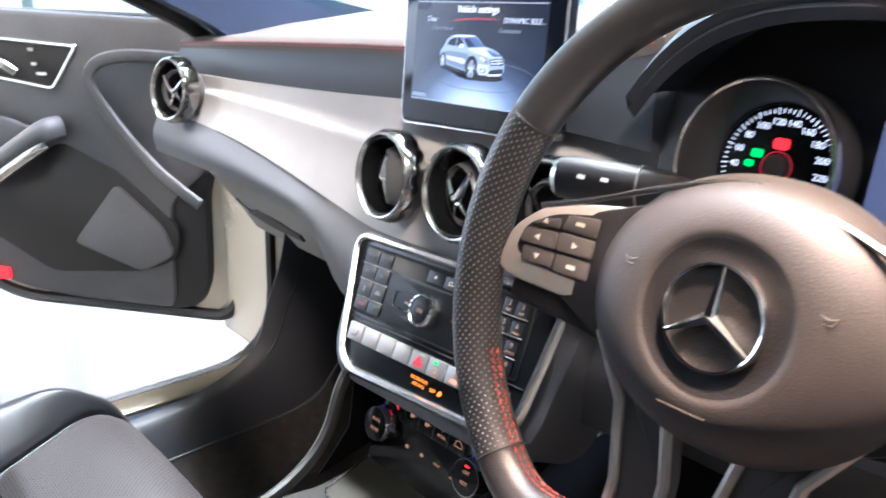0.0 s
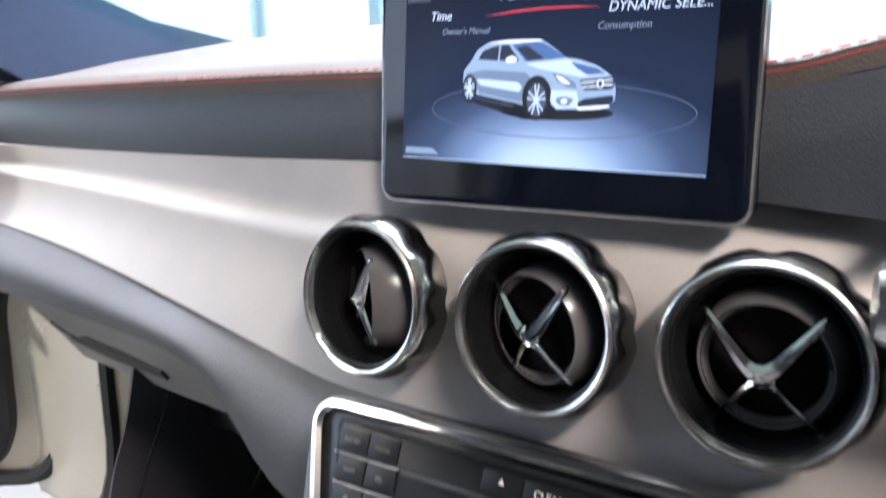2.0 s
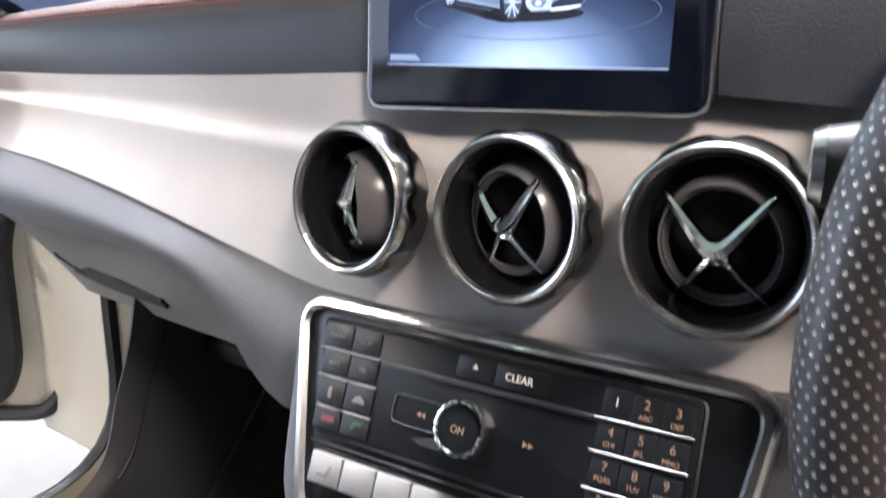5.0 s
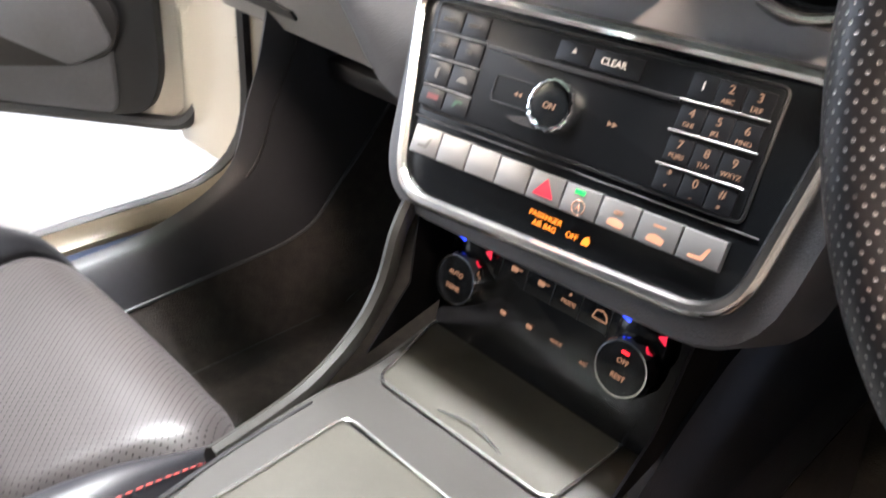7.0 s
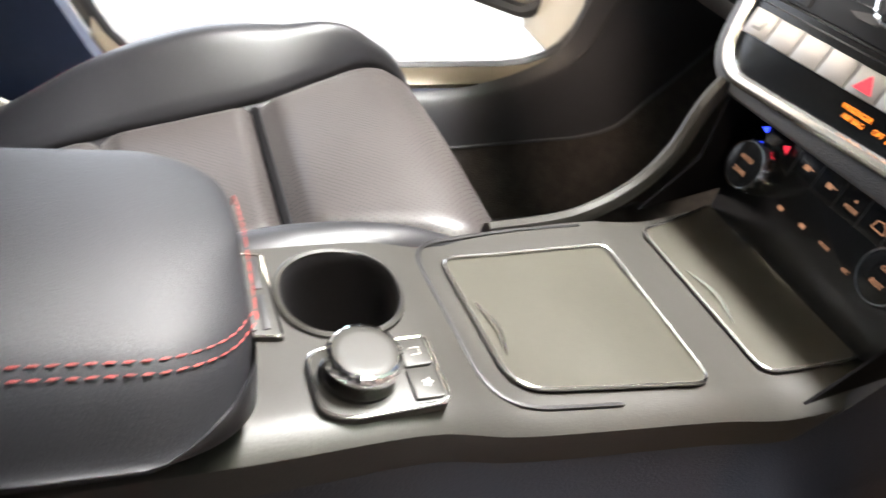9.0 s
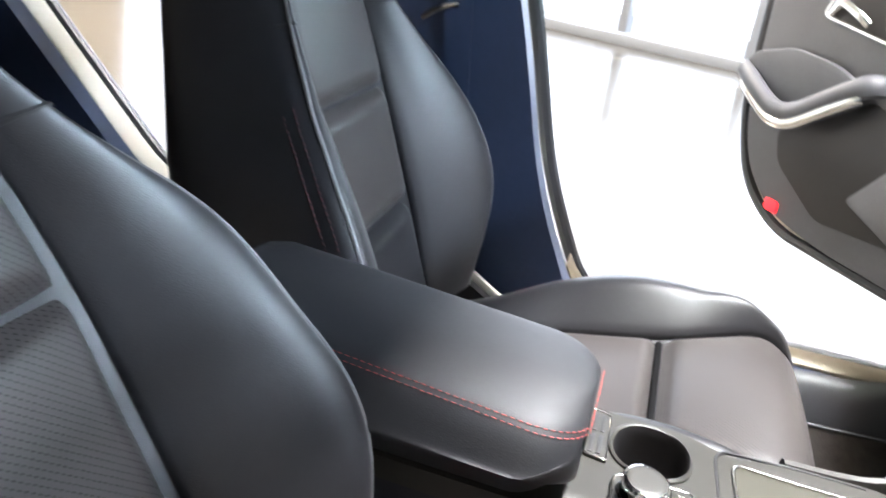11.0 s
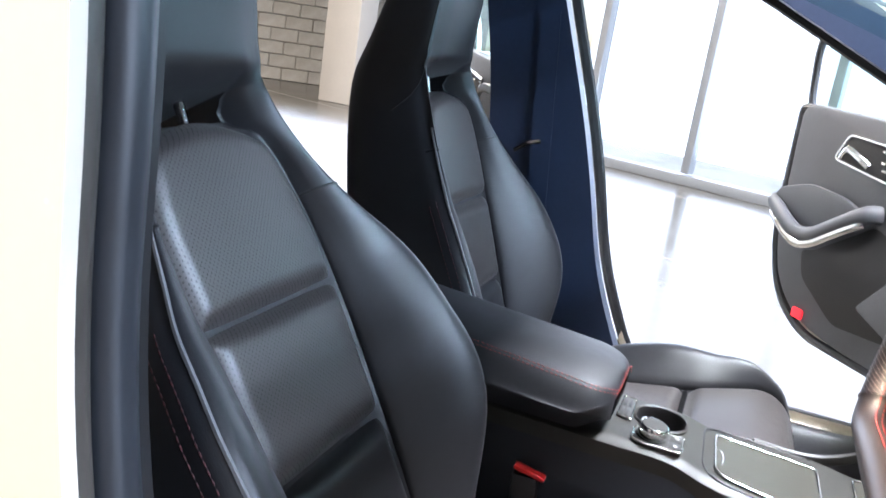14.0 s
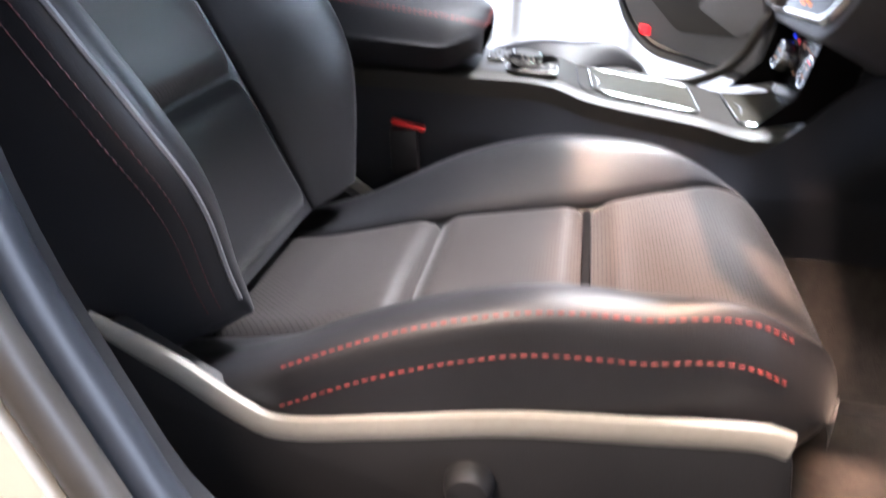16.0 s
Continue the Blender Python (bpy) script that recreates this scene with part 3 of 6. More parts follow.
def dashboard():
    dash = thing("dashboard", (0, 0.9, 0.75), "dark car dashboard with a satin silver trim band and red stitching", "dashboard")
    xs = steps(-0.78, 0.78, 78)
    rows = []
    for y in (1.33, 1.15, 1.00, 0.90, 0.82, 0.79):
        rows.append([(x, max(y, 0.772 + recess(x) * 1.2), (ramp(x, STITCH) + 0.008) * (1 - step(0.76, 1.0, y)) + (ramp(x, PAD_TOP) - 0.02 * max(0, y - 1.05)) * step(0.76, 1.0, y)) for x in xs])
    rows.append([(x, 0.772 + recess(x), ramp(x, STITCH) + 0.006) for x in xs])
    rows.append([(x, 0.766 + recess(x), ramp(x, STITCH)) for x in xs])
    part("top_pad", solid(rows, (0, 0, -0.012)), PADTOP, dash, "grained dash top with red seam")
    rows = [[(x, 0.770 + recess(x) - 0.010 * math.sin(t * 2.2), ramp(x, STITCH) + (ramp(x, TRIM_TOP) - 0.002 - ramp(x, STITCH)) * t) for x in xs] for t in steps(0, 1, 6)]
    rows.append([(x, 0.80 + recess(x), ramp(x, TRIM_TOP) - 0.002) for x in xs])
    part("upper_band", solid(rows, (0, 0.02, 0)), BAND, dash, "black soft upper band")
    part("seam_stitches", stitches([(x, 0.7655, ramp(x, STITCH) + 0.0015) for x in steps(-0.78, 0.17, 60)], 0.005, 0.003, 0.0008), REDTHREAD, dash, "red thread")
    part("seam_cord", tube([(x, 0.7665, ramp(x, STITCH) - 0.003) for x in steps(-0.78, 0.17, 60)], 0.0009, 6), REDTHREAD, dash, "dull red piping")
    for x0, x1 in ((-0.78, 0.245), (0.60, 0.78)):
        rows = []
        for t in steps(0, 1, 28):
            crease = 0.008 * step(0.22, 0.36, t) - 0.008
            rows.append([(x, dash_y(x, t) + 0.042 * step(0.11, 0.20, x) * (x < 0.3) + 0.050 * pod(x) * max(0, 1 - t / 0.42) ** 2.0 - crease * step(-0.72, -0.60, x) * (1 - step(-0.10, 0.05, x)) - 0.006 * math.exp(-((x + 0.02) / 0.20) ** 4) * math.sin(t * math.pi), ramp(x, TRIM_TOP) + (ramp(x, TRIM_LOW) - ramp(x, TRIM_TOP)) * t) for x in steps(x0, x1, max(8, int((x1 - x0) * 60)))])
        part("silver_trim", solid(rows, (0, 0.012, 0)), SILVER, dash, "satin silver trim band")
    # padded roll under the trim
    rows = []
    for t in steps(0, 1, 8):
        row = []
        for x in xs:
            top, low = ramp(x, TRIM_LOW) - 0.001, ramp(x, ROLL_LOW)
            row.append((x, 0.742 - 0.026 * math.sin(min(1, t * 1.15) * math.pi * 0.62) + 0.006 * t - 0.012 * (x / 0.7) ** 2, top + (low - top) * t))
        rows.append(row)
    part("lower_roll", solid(rows, (0, 0.03, 0)), SOFT, dash, "dark grey padded lower roll")
    part("roll_gap", tube([(x, 0.7385 - 0.012 * (x / 0.7) ** 2, max(0.872, ramp(x, ROLL_LOW)) - 0.002) for x in steps(-0.76, -0.30, 30)], 0.0035, 6), BLACK, dash, "dark gap line")
    # glovebox with its pull
    for name, a, b in (("glovebox_lid", -0.79, -0.17), ("knee_panel", 0.16, 0.76)):
        gx = steps(a, b, 24)
        rows = []
        for t in steps(0, 1, 10):
            rows.append([(x, 0.744 + 0.150 * t ** 0.72, max(0.872, ramp(x, ROLL_LOW)) - 0.003 - 0.170 * t) for x in gx])
        rows.append([(x, 0.95, rows[-1][0][2] - 0.004) for x in gx])
        lid = part(name, solid(rows, (0, 0.015, 0.01)), GLOVE if a < 0 else SOFT, dash, "grey glovebox lid" if a < 0 else "black knee panel")
        if a < 0:
            on_lid = lambda x, z: Vector((x, 0.744 + 0.150 * max(0, (max(0.872, ramp(x, ROLL_LOW)) - 0.003 - z) / 0.170) ** 0.72 - 0.003, z - 0.003))
            # black plate just proud of the lid, in place of the pull recess's shade
            pull = [[on_lid(x, ramp(x, [(-0.76, 0.778), (-0.69, 0.765), (-0.575, 0.763)]) + (0.002 + 0.024 * step(-0.76, -0.70, x) - 0.014 * step(-0.66, -0.57, x)) * t) for x in steps(-0.755, -0.575, 20)] for t in steps(0, 1, 4)]
            part("glovebox_pull", solid(pull, (0, 0.006, 0.004)), BLACK, lid, "black plate for the shade in the pull recess")
            part("pull_outline", tube([on_lid(x, z) for x, z in ((-0.758, 0.808), (-0.757, 0.800), (-0.745, 0.790), (-0.72, 0.784))], 0.0016, 5), BLACK, lid)
    part("under_tray", box(1.44, 0.30, 0.03, 0.006, pose(0, 1.10, 0.70, 12)), BLACK, dash)
    for sign in (-1, 1):
        part("end_cap", box(0.03, 0.40, 0.14, 0.012, pose(sign * 0.772, 1.02, 0.985)), SOFT, dash)
    return dash


def air_vent(yaw=0, tilt=0):
    """A round vent about its own centre, facing +z; its barrel with the crossed chrome vane is swivelled by yaw and tilt."""
    vent = thing("air_vent", (0, 0, 0), "round dashboard air vent with a scalloped chrome ring", "air vent", "dashboard vents")
    scallop = lambda a, r: r - (0.0026 * max(0, math.cos(8 * a)) ** 2 if r > 0.0535 else 0)
    part("ring", lathe([(0.0452, 0.004), (0.0460, 0.0105), (0.0474, 0.0135), (0.0490, 0.0142), (0.0506, 0.0128), (0.0511, 0.009), (0.0452, 0.004)], 64), SATIN, vent, "polished chrome ring")
    part("bezel", lathe([(0.0505, 0.0115), (0.0525, 0.0085), (0.0552, 0.003), (0.0556, -0.005), (0.0545, -0.014), (0.0430, -0.014)], 96, wave=scallop), DARKCHROME, vent, "scalloped dark chrome bezel")
    part("lip", lathe([(0.0415, -0.010), (0.0425, 0.002), (0.0440, 0.0075), (0.0454, 0.0080), (0.0456, 0.002), (0.0440, -0.010)], 56), GLOSS, vent, "black inner lip")
    # shallow near-black disc in place of the shade deep in the vent
    part("housing", lathe([(0.0440, -0.004), (0.0425, -0.012), (0.0405, -0.0135), (0.0001, -0.0138)], 40), RECESS_SHADE, vent, "near-black disc for the shade in the vent throat")
    turn = pose(0, 0, -0.0225, tilt, yaw, 0)
    barrel = part("barrel", lathe([(0.0290, 0.0150), (0.0322, 0.0205), (0.0332, 0.0206), (0.0345, 0.0185), (0.0375, 0.0110), (0.0391, 0.0), (0.0385, -0.006)], 48, turn), BARREL, vent, "satin black swivelling barrel")
    # the bore's inner shade is likewise put into its colour
    part("barrel_bore", lathe([(0.0318, 0.0200), (0.0290, 0.0130), (0.0270, 0.0085), (0.0190, 0.0078), (0.0185, 0.0084), (0.0175, 0.0076), (0.0001, 0.0074)], 40, turn), RECESS_SHADE, barrel, "barrel bore coloured near-black for its shade")
    for arms, thick in ((((0.0290, 0.0275, 0.0185), (0.0165, 0.0125, 0.0215), (0.0066, 0.0012, 0.0230), (0.0, -0.0016, 0.0234)), 0.0078), (((0.0245, -0.0300, 0.0180), (0.0130, -0.0180, 0.0210), (0.0056, -0.0096, 0.0224), (0.0, -0.0078, 0.0226)), 0.0036)):
        line = spline([(-x, y, z) for x, y, z in arms] + list(reversed(arms[:3])), 5)
        n = len(line) - 1
        part("vane_arm", tube([turn @ p for p in line], [0.0013 + (thick - 0.0013) * (1 - abs(2 * k / n - 1)) ** 0.6 for k in range(n + 1)], 8, flat=0.8), CHROME, vent, "chrome vane arm")
    for x in (-0.0050, 0.0050):
        part("vane_pin", lathe([(0.0001, 0.0026), (0.0018, 0.0020), (0.0024, 0.0), (0.0018, -0.004)], 12, turn @ pose(x, -0.0055, 0.0228)), CHROME, vent, "small chrome pin")
    return vent


def place_vents():
    face = lambda x, y, z, turn=0, spin=0, pitch=82: pose(x, y, z, pitch, 0, turn) @ pose(0, 0, 0, 0, 0, spin)
    for yaw, tilt, m in ((-16, 8, face(-0.015, 0.723, 0.982, 0, 6)), (-37, 4, face(-0.136, 0.722, 0.978, -2, 4)), (-3, 10, face(0.104, 0.725, 0.988, 2, 4)), (10, 4, face(-0.682, 0.708, 1.017, 8, 8)), (0, 0, face(0.682, 0.708, 1.017, -8, -8))):
        vent = air_vent(yaw, tilt)
        for ob in vent.children_recursive:
            ob.data.transform(Matrix.Scale(0.955, 4))
        vent.matrix_world = m


SCREEN = pose(-0.029, 0.752, 1.119, 84, 0, 0) @ pose(0, 0, 0, 0, 0, 2.4)


def media_screen():
    s = thing("media_screen", (-0.025, 0.77, 1.04), "tablet-style car display showing a silver car on a menu page", "display")
    at = lambda x, y, z: SCREEN @ Matrix.Translation((x, y, z))
    part("case", plate(rect(0.229, 0.155, 0.012, 6), 0.016, at(-0.0025, 0, 0), 0.003), SCREENGLASS, s, "black glass front")
    part("rim", tube([SCREEN @ Vector((x - 0.0025, y, -0.003)) for x, y in rect(0.2295, 0.1555, 0.012, 6)], 0.0014, 6, closed=True), SATIN, s, "thin silver edge")
    part("stand", box(0.10, 0.05, 0.05, 0.008, pose(-0.025, 0.795, 1.06)), BLACK, s)
    return s


# ---- centre stack ----
PANEL = pose(-0.002, 0.686, 0.856, 65, 0, 0) @ pose(0, 0, 0, 0, 0, 2.4)


def centre_stack():
    st = thing("centre_stack", (0, 0.72, 0.65), "dark padded centre stack round a gloss black radio panel", "centre stack")
    out = rounded([(-0.155, -0.100), (0.150, -0.100), (0.172, 0.052), (-0.178, 0.052)], [0.05, 0.05, 0.03, 0.03], 6)
    part("surround", plate(out, 0.09, PANEL @ pose(0, 0, -0.004), 0.006), SOFT, st, "dark grey soft surround")
    frame_line = rounded([(-0.130, -0.088), (0.132, -0.078), (0.150, 0.061), (-0.166, 0.061)], [0.032, 0.032, 0.022, 0.022], 7)
    part("panel_frame", tube([PANEL @ Vector((x, y, 0.001)) for x, y in frame_line], 0.0062, 8, closed=True, flat=0.8), SATIN, st, "satin chrome panel frame")
    part("fascia", plate(frame_line, 0.006, PANEL @ pose(0, 0, 0.0015), 0.001), GLOSS, st, "gloss black fascia")
    return st


# driver's flank only: the shade on that side is put into the colour
SIDE_SHADED = mat("shaded console side skin", (0.012, 0.015, 0.022), 0.5, bump=0.3, bump_scale=700)

# ---- centre console ----
CON_TOP = [(0.0, 0.70), (0.28, 0.700), (0.35, 0.697), (0.40, 0.681), (0.54, 0.662), (0.60, 0.650), (0.68, 0.655), (0.75, 0.66)]
CON_LEFT = [(0.0, -0.05), (0.28, -0.045), (0.38, -0.050), (0.46, -0.078), (0.57, -0.100), (0.68, -0.112), (0.75, -0.115)]
CON_RIGHT = [(0.0, 0.105), (0.25, 0.112), (0.40, 0.108), (0.55, 0.108), (0.66, 0.106), (0.75, 0.106)]


def con_z(x, y):
    return ramp(y, CON_TOP)


def on_console(x, y, lift=0.0):
    return Vector((x, y, con_z(x, y) + lift))


def console():
    con = thing("centre_console", (0, 0.35, 0.33), "satin grey car centre console with two chrome-edged lids", "console")
    rows, left, right = [], [], []
    for y in steps(-0.05, 0.694, 44):
        a, b, z = ramp(y, CON_LEFT), ramp(y, CON_RIGHT), ramp(y, CON_TOP)
        low = z - 0.03
        rows.append([(a - 0.002, y, low), (a - 0.003, y, z - 0.008), (a + 0.006, y, z)] + [(x, y, z) for x in steps(a + 0.02, b - 0.02, 6)] + [(b - 0.006, y, z - 0.001), (b + 0.003, y, z - 0.008), (b + 0.004, y, low)])
    for y in steps(-0.05, 1.10, 60):
        a, b, z = ramp(y, CON_LEFT), ramp(y, CON_RIGHT), ramp(y, CON_TOP)
        bulge = 0.4 + 0.6 * step(0.2, 0.4, y)
        left.append([(a - 0.001, y, z - 0.026), (a - 0.010, y, z - 0.06), (a - 0.03, y, 0.52), (a - 0.05, y, 0.33)])
        rise = 0.10 * step(0.60, 0.74, y)
        right.append([(b + 0.003 + 0.09 * rise, y, z - 0.026 + rise), (b + 0.010 * bulge, y, z - 0.045), (b + 0.022 * bulge, y, z - 0.075), (b + 0.024 * bulge, y, z - 0.079), (b + 0.026 * bulge, y, z - 0.13), (b + 0.04 * bulge, y, 0.33)])
    part("body", grid(rows, close_u=True, cap=True), CONSOLE, con, "satin grey console deck")
    part("side_panel", solid(left, (0.008, 0, 0)), SOFT, con, "dark console side")
    part("side_panel", solid(right, (-0.008, 0, 0)), SIDE_SHADED, con, "dark console side")

    def lid(corners, radii, grip):
        line = rounded(corners, radii, 6)
        fine = []
        for p, q in zip(line, line[1:] + line[:1]):
            n = max(1, int(math.dist(p, q) / 0.008))
            fine += [(p[0] + (q[0] - p[0]) * k / n, p[1] + (q[1] - p[1]) * k / n) for k in range(n)]
        ring = [on_console(x, y, 0.0018) for x, y in fine]
        y0, y1 = min(y for _, y in fine), max(y for _, y in fine)
        rows = []
        for y in steps(y0 + 0.0004, y1 - 0.0004, 24):
            cut = [p[0] + (q[0] - p[0]) * (y - p[1]) / (q[1] - p[1]) for p, q in zip(fine, fine[1:] + fine[:1]) if (p[1] - y) * (q[1] - y) <= 0 and abs(q[1] - p[1]) > 1e-9]
            rows.append([on_console(x, y, 0.0018) for x in steps(min(cut), max(cut), 6)])
        ob = part("lid", solid(rows, (0, 0, -0.006)), LID, con, "satin lid")
        part("lid_edge", tube([p + Vector((0, 0, 0.0014)) for p in ring], 0.0014, 6, closed=True), SATIN, ob, "chrome lid edge")
        part("lid_grip", tube(spline([on_console(*grip[0], 0.002), on_console(*grip[1], 0.0035), on_console(*grip[2], 0.002)], 5), [0.0006, 0.0010, 0.0014, 0.0017, 0.0019, 0.002, 0.0019, 0.0017, 0.0014, 0.0010, 0.0006], 6), SATIN, ob, "slim chrome grip")
    lid([(-0.034, 0.398), (0.086, 0.405), (0.089, 0.541), (-0.055, 0.539)], [0.014, 0.022, 0.014, 0.012], ((0.010, 0.408), (0.035, 0.413), (0.058, 0.411)))
    lid([(-0.083, 0.589), (0.077, 0.593), (0.082, 0.668), (-0.104, 0.668)], [0.012, 0.012, 0.008, 0.008], ((-0.03, 0.600), (0.0, 0.606), (0.03, 0.602)))
    for name, pts in (("side_rail", [(-0.078, 0.45, 0.668), (-0.097, 0.53, 0.660), (-0.107, 0.585, 0.676), (-0.112, 0.617, 0.705), (-0.116, 0.636, 0.745), (-0.118, 0.650, 0.765)]),):
        part(name, tube(spline(pts, 6), 0.0085, 8, flat=0.7), CONSOLE, con, "rounded side rail")
    return con


def armrest():
    arm = thing("armrest", (0.04, 0.1, 0.70), "black leather centre armrest with twin red stitching", "armrest")
    rows = []
    for y in (-0.10 + 0.362 * math.sin(q * math.pi / 2) for q in steps(0, 1, 30)):
        t = (y + 0.10) / 0.362
        end = math.sqrt(max(0, 1 - max(0, (t - 0.86) / 0.14) ** 2)) if t > 0.86 else 1
        start = math.sqrt(max(0.0, 1 - max(0, (0.12 - t) / 0.12) ** 2)) if t < 0.12 else 1
        e = max(0.05, end * start)
        low = 0.700 + 0.02 * step(0.86, 1, t)
        top = 0.804 - 0.030 * t
        top = low + (top - low) * (0.78 + 0.22 * e)
        a, b = -0.055 + 0.035 * (1 - e), 0.138 - 0.045 * (1 - e) - 0.010 * (1 - t)
        pts = [(a + 0.01, y, low), (a, y, low + 0.03), (a - 0.002, y, top - 0.03), (a + 0.012, y, top - 0.008), (a + 0.04, y, top), ((a + b) / 2, y, top + 0.003), (b - 0.05, y, top - 0.002), (b - 0.018, y, top - 0.014), (b, y, top - 0.045), (b + 0.002, y, low + 0.03), (b - 0.02, y, low)]
        rows.append(spline(pts, 6))
    part("pad", grid(rows, cap=True), ARMHIDE, arm, "black leather pad")
    for i in (41, 42):
        side = [Vector(r[i]) + Vector((0.0008, 0, 0.0006)) for r in rows[1:-2]]
        front = [Vector(rows[-2][j]) + Vector((0, 0.003, 0.0015)) for j in range(i, 14 if i == 41 else 13, -1)]
        part("stitching", stitches(side + front, 0.0042, 0.0026, 0.0006), REDTHREAD, arm, "red stitching")
    return arm

# ---- steering wheel ----
WHEEL = pose(0.378, 0.560, 1.017, 75.5, 0, 0) @ Matrix.Scale(1.015, 4)


def rim_radius(a):
    """The rim's centre line: a circle, flattened at the foot."""
    foot = 0.150 / max(0.3, -math.sin(a)) if math.sin(a) < -0.3 else 0.5
    return -math.log(math.exp(-240 * 0.182) + math.exp(-240 * foot)) / 240


def rim_arc(a0, a1, n, fat=1.0):
    """A length of the rim, in wheel coordinates, with its own metres as uv."""
    rows, uvs = [], []
    for k in range(n + 1):
        a = radians(a0 + (a1 - a0) * k / n)
        big = rim_radius(a)
        c = Vector((big * math.cos(a), big * math.sin(a), 0))
        out = Vector((math.cos(a), math.sin(a), 0))
        thumb = 1 + 0.08 * math.exp(-((math.degrees(a) - 148) / 14) ** 2) + 0.08 * math.exp(-((math.degrees(a) - 32) / 14) ** 2)
        ring, uv = [], []
        for j in range(17):
            b = 2 * math.pi * j / 16
            ring.append(c + out * (0.0155 * fat * thumb * math.cos(b)) + Vector((0, 0, 0.0175 * fat * math.sin(b))))
            uv.append((a * big, 0.0165 * b))
        rows.append([WHEEL @ p for p in ring])
        uvs.append(uv)
    return grid(rows, uvs=uvs)


def steering_wheel():
    w = thing("steering_wheel", tuple(WHEEL.translation), "black leather sports steering wheel with perforated grips and silver spokes", "steering wheel")
    for name, a0, a1, m in (("grip", 152, 226, RIMPERF), ("grip", -46, 28, RIMPERF), ("rim_top", 28, 152, RIMSMOOTH), ("rim_bottom", 226, 314, RIMSMOOTH)):
        part(name, rim_arc(a0, a1, 40 if m is RIMPERF else 36, 1.0 if m is RIMPERF else 0.985), m, w, "perforated leather grip" if m is RIMPERF else "smooth leather rim")
    for a in (28, 152, 226, 314):
        c = Vector((0.180 * math.cos(radians(a)), 0.180 * math.sin(radians(a)), 0))
        loop = [WHEEL @ (c * (1 + 0.0162 * math.cos(b) / 0.180) + Vector((0, 0, 0.0182 * math.sin(b)))) for b in (2 * math.pi * k / 16 for k in range(16))]
        part("rim_seam", tube(loop, 0.0009, 5, closed=True), BLACK, w)
    for a0, a1 in ((204, 262), (278, 336)):
        bm = bmesh.new()
        for lift in (-0.003, 0.003):
            stitches([WHEEL @ Vector(((rim_radius(radians(a)) - 0.0158) * math.cos(radians(a)), (rim_radius(radians(a)) - 0.0158) * math.sin(radians(a)), lift)) for a in steps(a0, a1, 60)], 0.004, 0.0015, 0.0010, bm=bm)
        part("rim_stitch", bm, REDTHREAD, w, "red cross stitching")
    # airbag pad
    HUB = WHEEL @ pose(0.004, 0.004, 0)
    rows = []
    for r, z in ((0.0001, 0.0205), (0.034, 0.0205), (0.0395, 0.0222), (0.0420, 0.0240), (0.0450, 0.0245), (0.054, 0.0220), (0.063, 0.0160), (0.0705, 0.006), (0.0750, -0.006), (0.0755, -0.020), (0.069, -0.036)):
        wide = 1 + 0.20 * step(0.044, 0.072, r)
        rows.append([HUB @ Vector((r * math.cos(a) * wide, r * math.sin(a), z)) for a in (2 * math.pi * k / 64 for k in range(64))])
    pad = part("airbag_pad", grid(rows, close_u=True), AIRBAG, w, "soft dark grey airbag pad")
    part("badge_dish", lathe([(0.0001, 0.0210), (0.033, 0.0210), (0.0385, 0.0224), (0.0402, 0.0230)], 48, HUB), BLACK, pad)
    part("badge_ring", lathe([(0.0256, 0.0212), (0.0264, 0.0245), (0.0277, 0.0252), (0.0290, 0.0232), (0.0292, 0.0212)], 64, HUB), CHROME, pad, "chrome badge ring")
    for a in (90, 210, 330):
        c, q = math.cos(radians(a)), math.sin(radians(a))
        part("badge_bar", tube([HUB @ Vector((r * c, r * q, 0.0246 - 0.03 * r)) for r in (0, 0.009, 0.018, 0.0270)], [0.0042, 0.0030, 0.0019, 0.0011], 6), CHROME, pad, "chrome badge bar")
    for sign in (-1, 1):
        horn = [HUB @ Vector((sign * x, y, 0.0226)) for x, y in ((0.050, 0.018), (0.054, 0.0165), (0.058, 0.0178), (0.056, 0.0140), (0.052, 0.0140))]
        part("horn_mark", tube(horn, 0.00035, 4), INK_DIM, pad)
    part("pad_mark", box(0.028, 0.0010, 0.0004, 0, HUB @ pose(-0.004, -0.0500, 0.0232)), INK_DIM, pad)
    # spokes with switches
    for sign in (-1, 1):
        SIDE = WHEEL @ pose(sign * 0.176, -0.003, -0.0115, 0, -sign * 10, 0) @ pose(-sign * 0.176, 0, 0)
        flip = lambda pts: [(sign * -(x + 0.004), y + 0.001) for x, y in pts]
        low = lambda pts: [(x, y * 0.86) for x, y in pts]
        out = rounded(flip([(-0.176, -0.012), (-0.170, 0.016), (-0.150, 0.034), (-0.115, 0.043), (-0.092, 0.046), (-0.091, -0.018), (-0.104, -0.020), (-0.160, -0.017)]), [0.008, 0.008, 0.010, 0.010, 0.005, 0.003, 0.004, 0.008], 4)
        sp = part("spoke", plate(out, 0.018, SIDE @ pose(0, 0, 0.011), 0.004), SPOKE, w, "satin silver spoke")
        part("spoke_bridge", plate(rounded(flip([(-0.165, -0.030), (-0.160, 0.0), (-0.10, 0.042), (-0.070, 0.048), (-0.070, -0.045), (-0.10, -0.038)]), 0.008, 4), 0.016, SIDE @ pose(0, 0, 0.005), 0.003), BLACK, w, "black spoke backing")
        bed = flip(low([(-0.163, 0.004), (-0.158, 0.024), (-0.138, 0.037), (-0.110, 0.043), (-0.103, 0.042), (-0.103, -0.007), (-0.110, -0.008), (-0.152, -0.004)]))
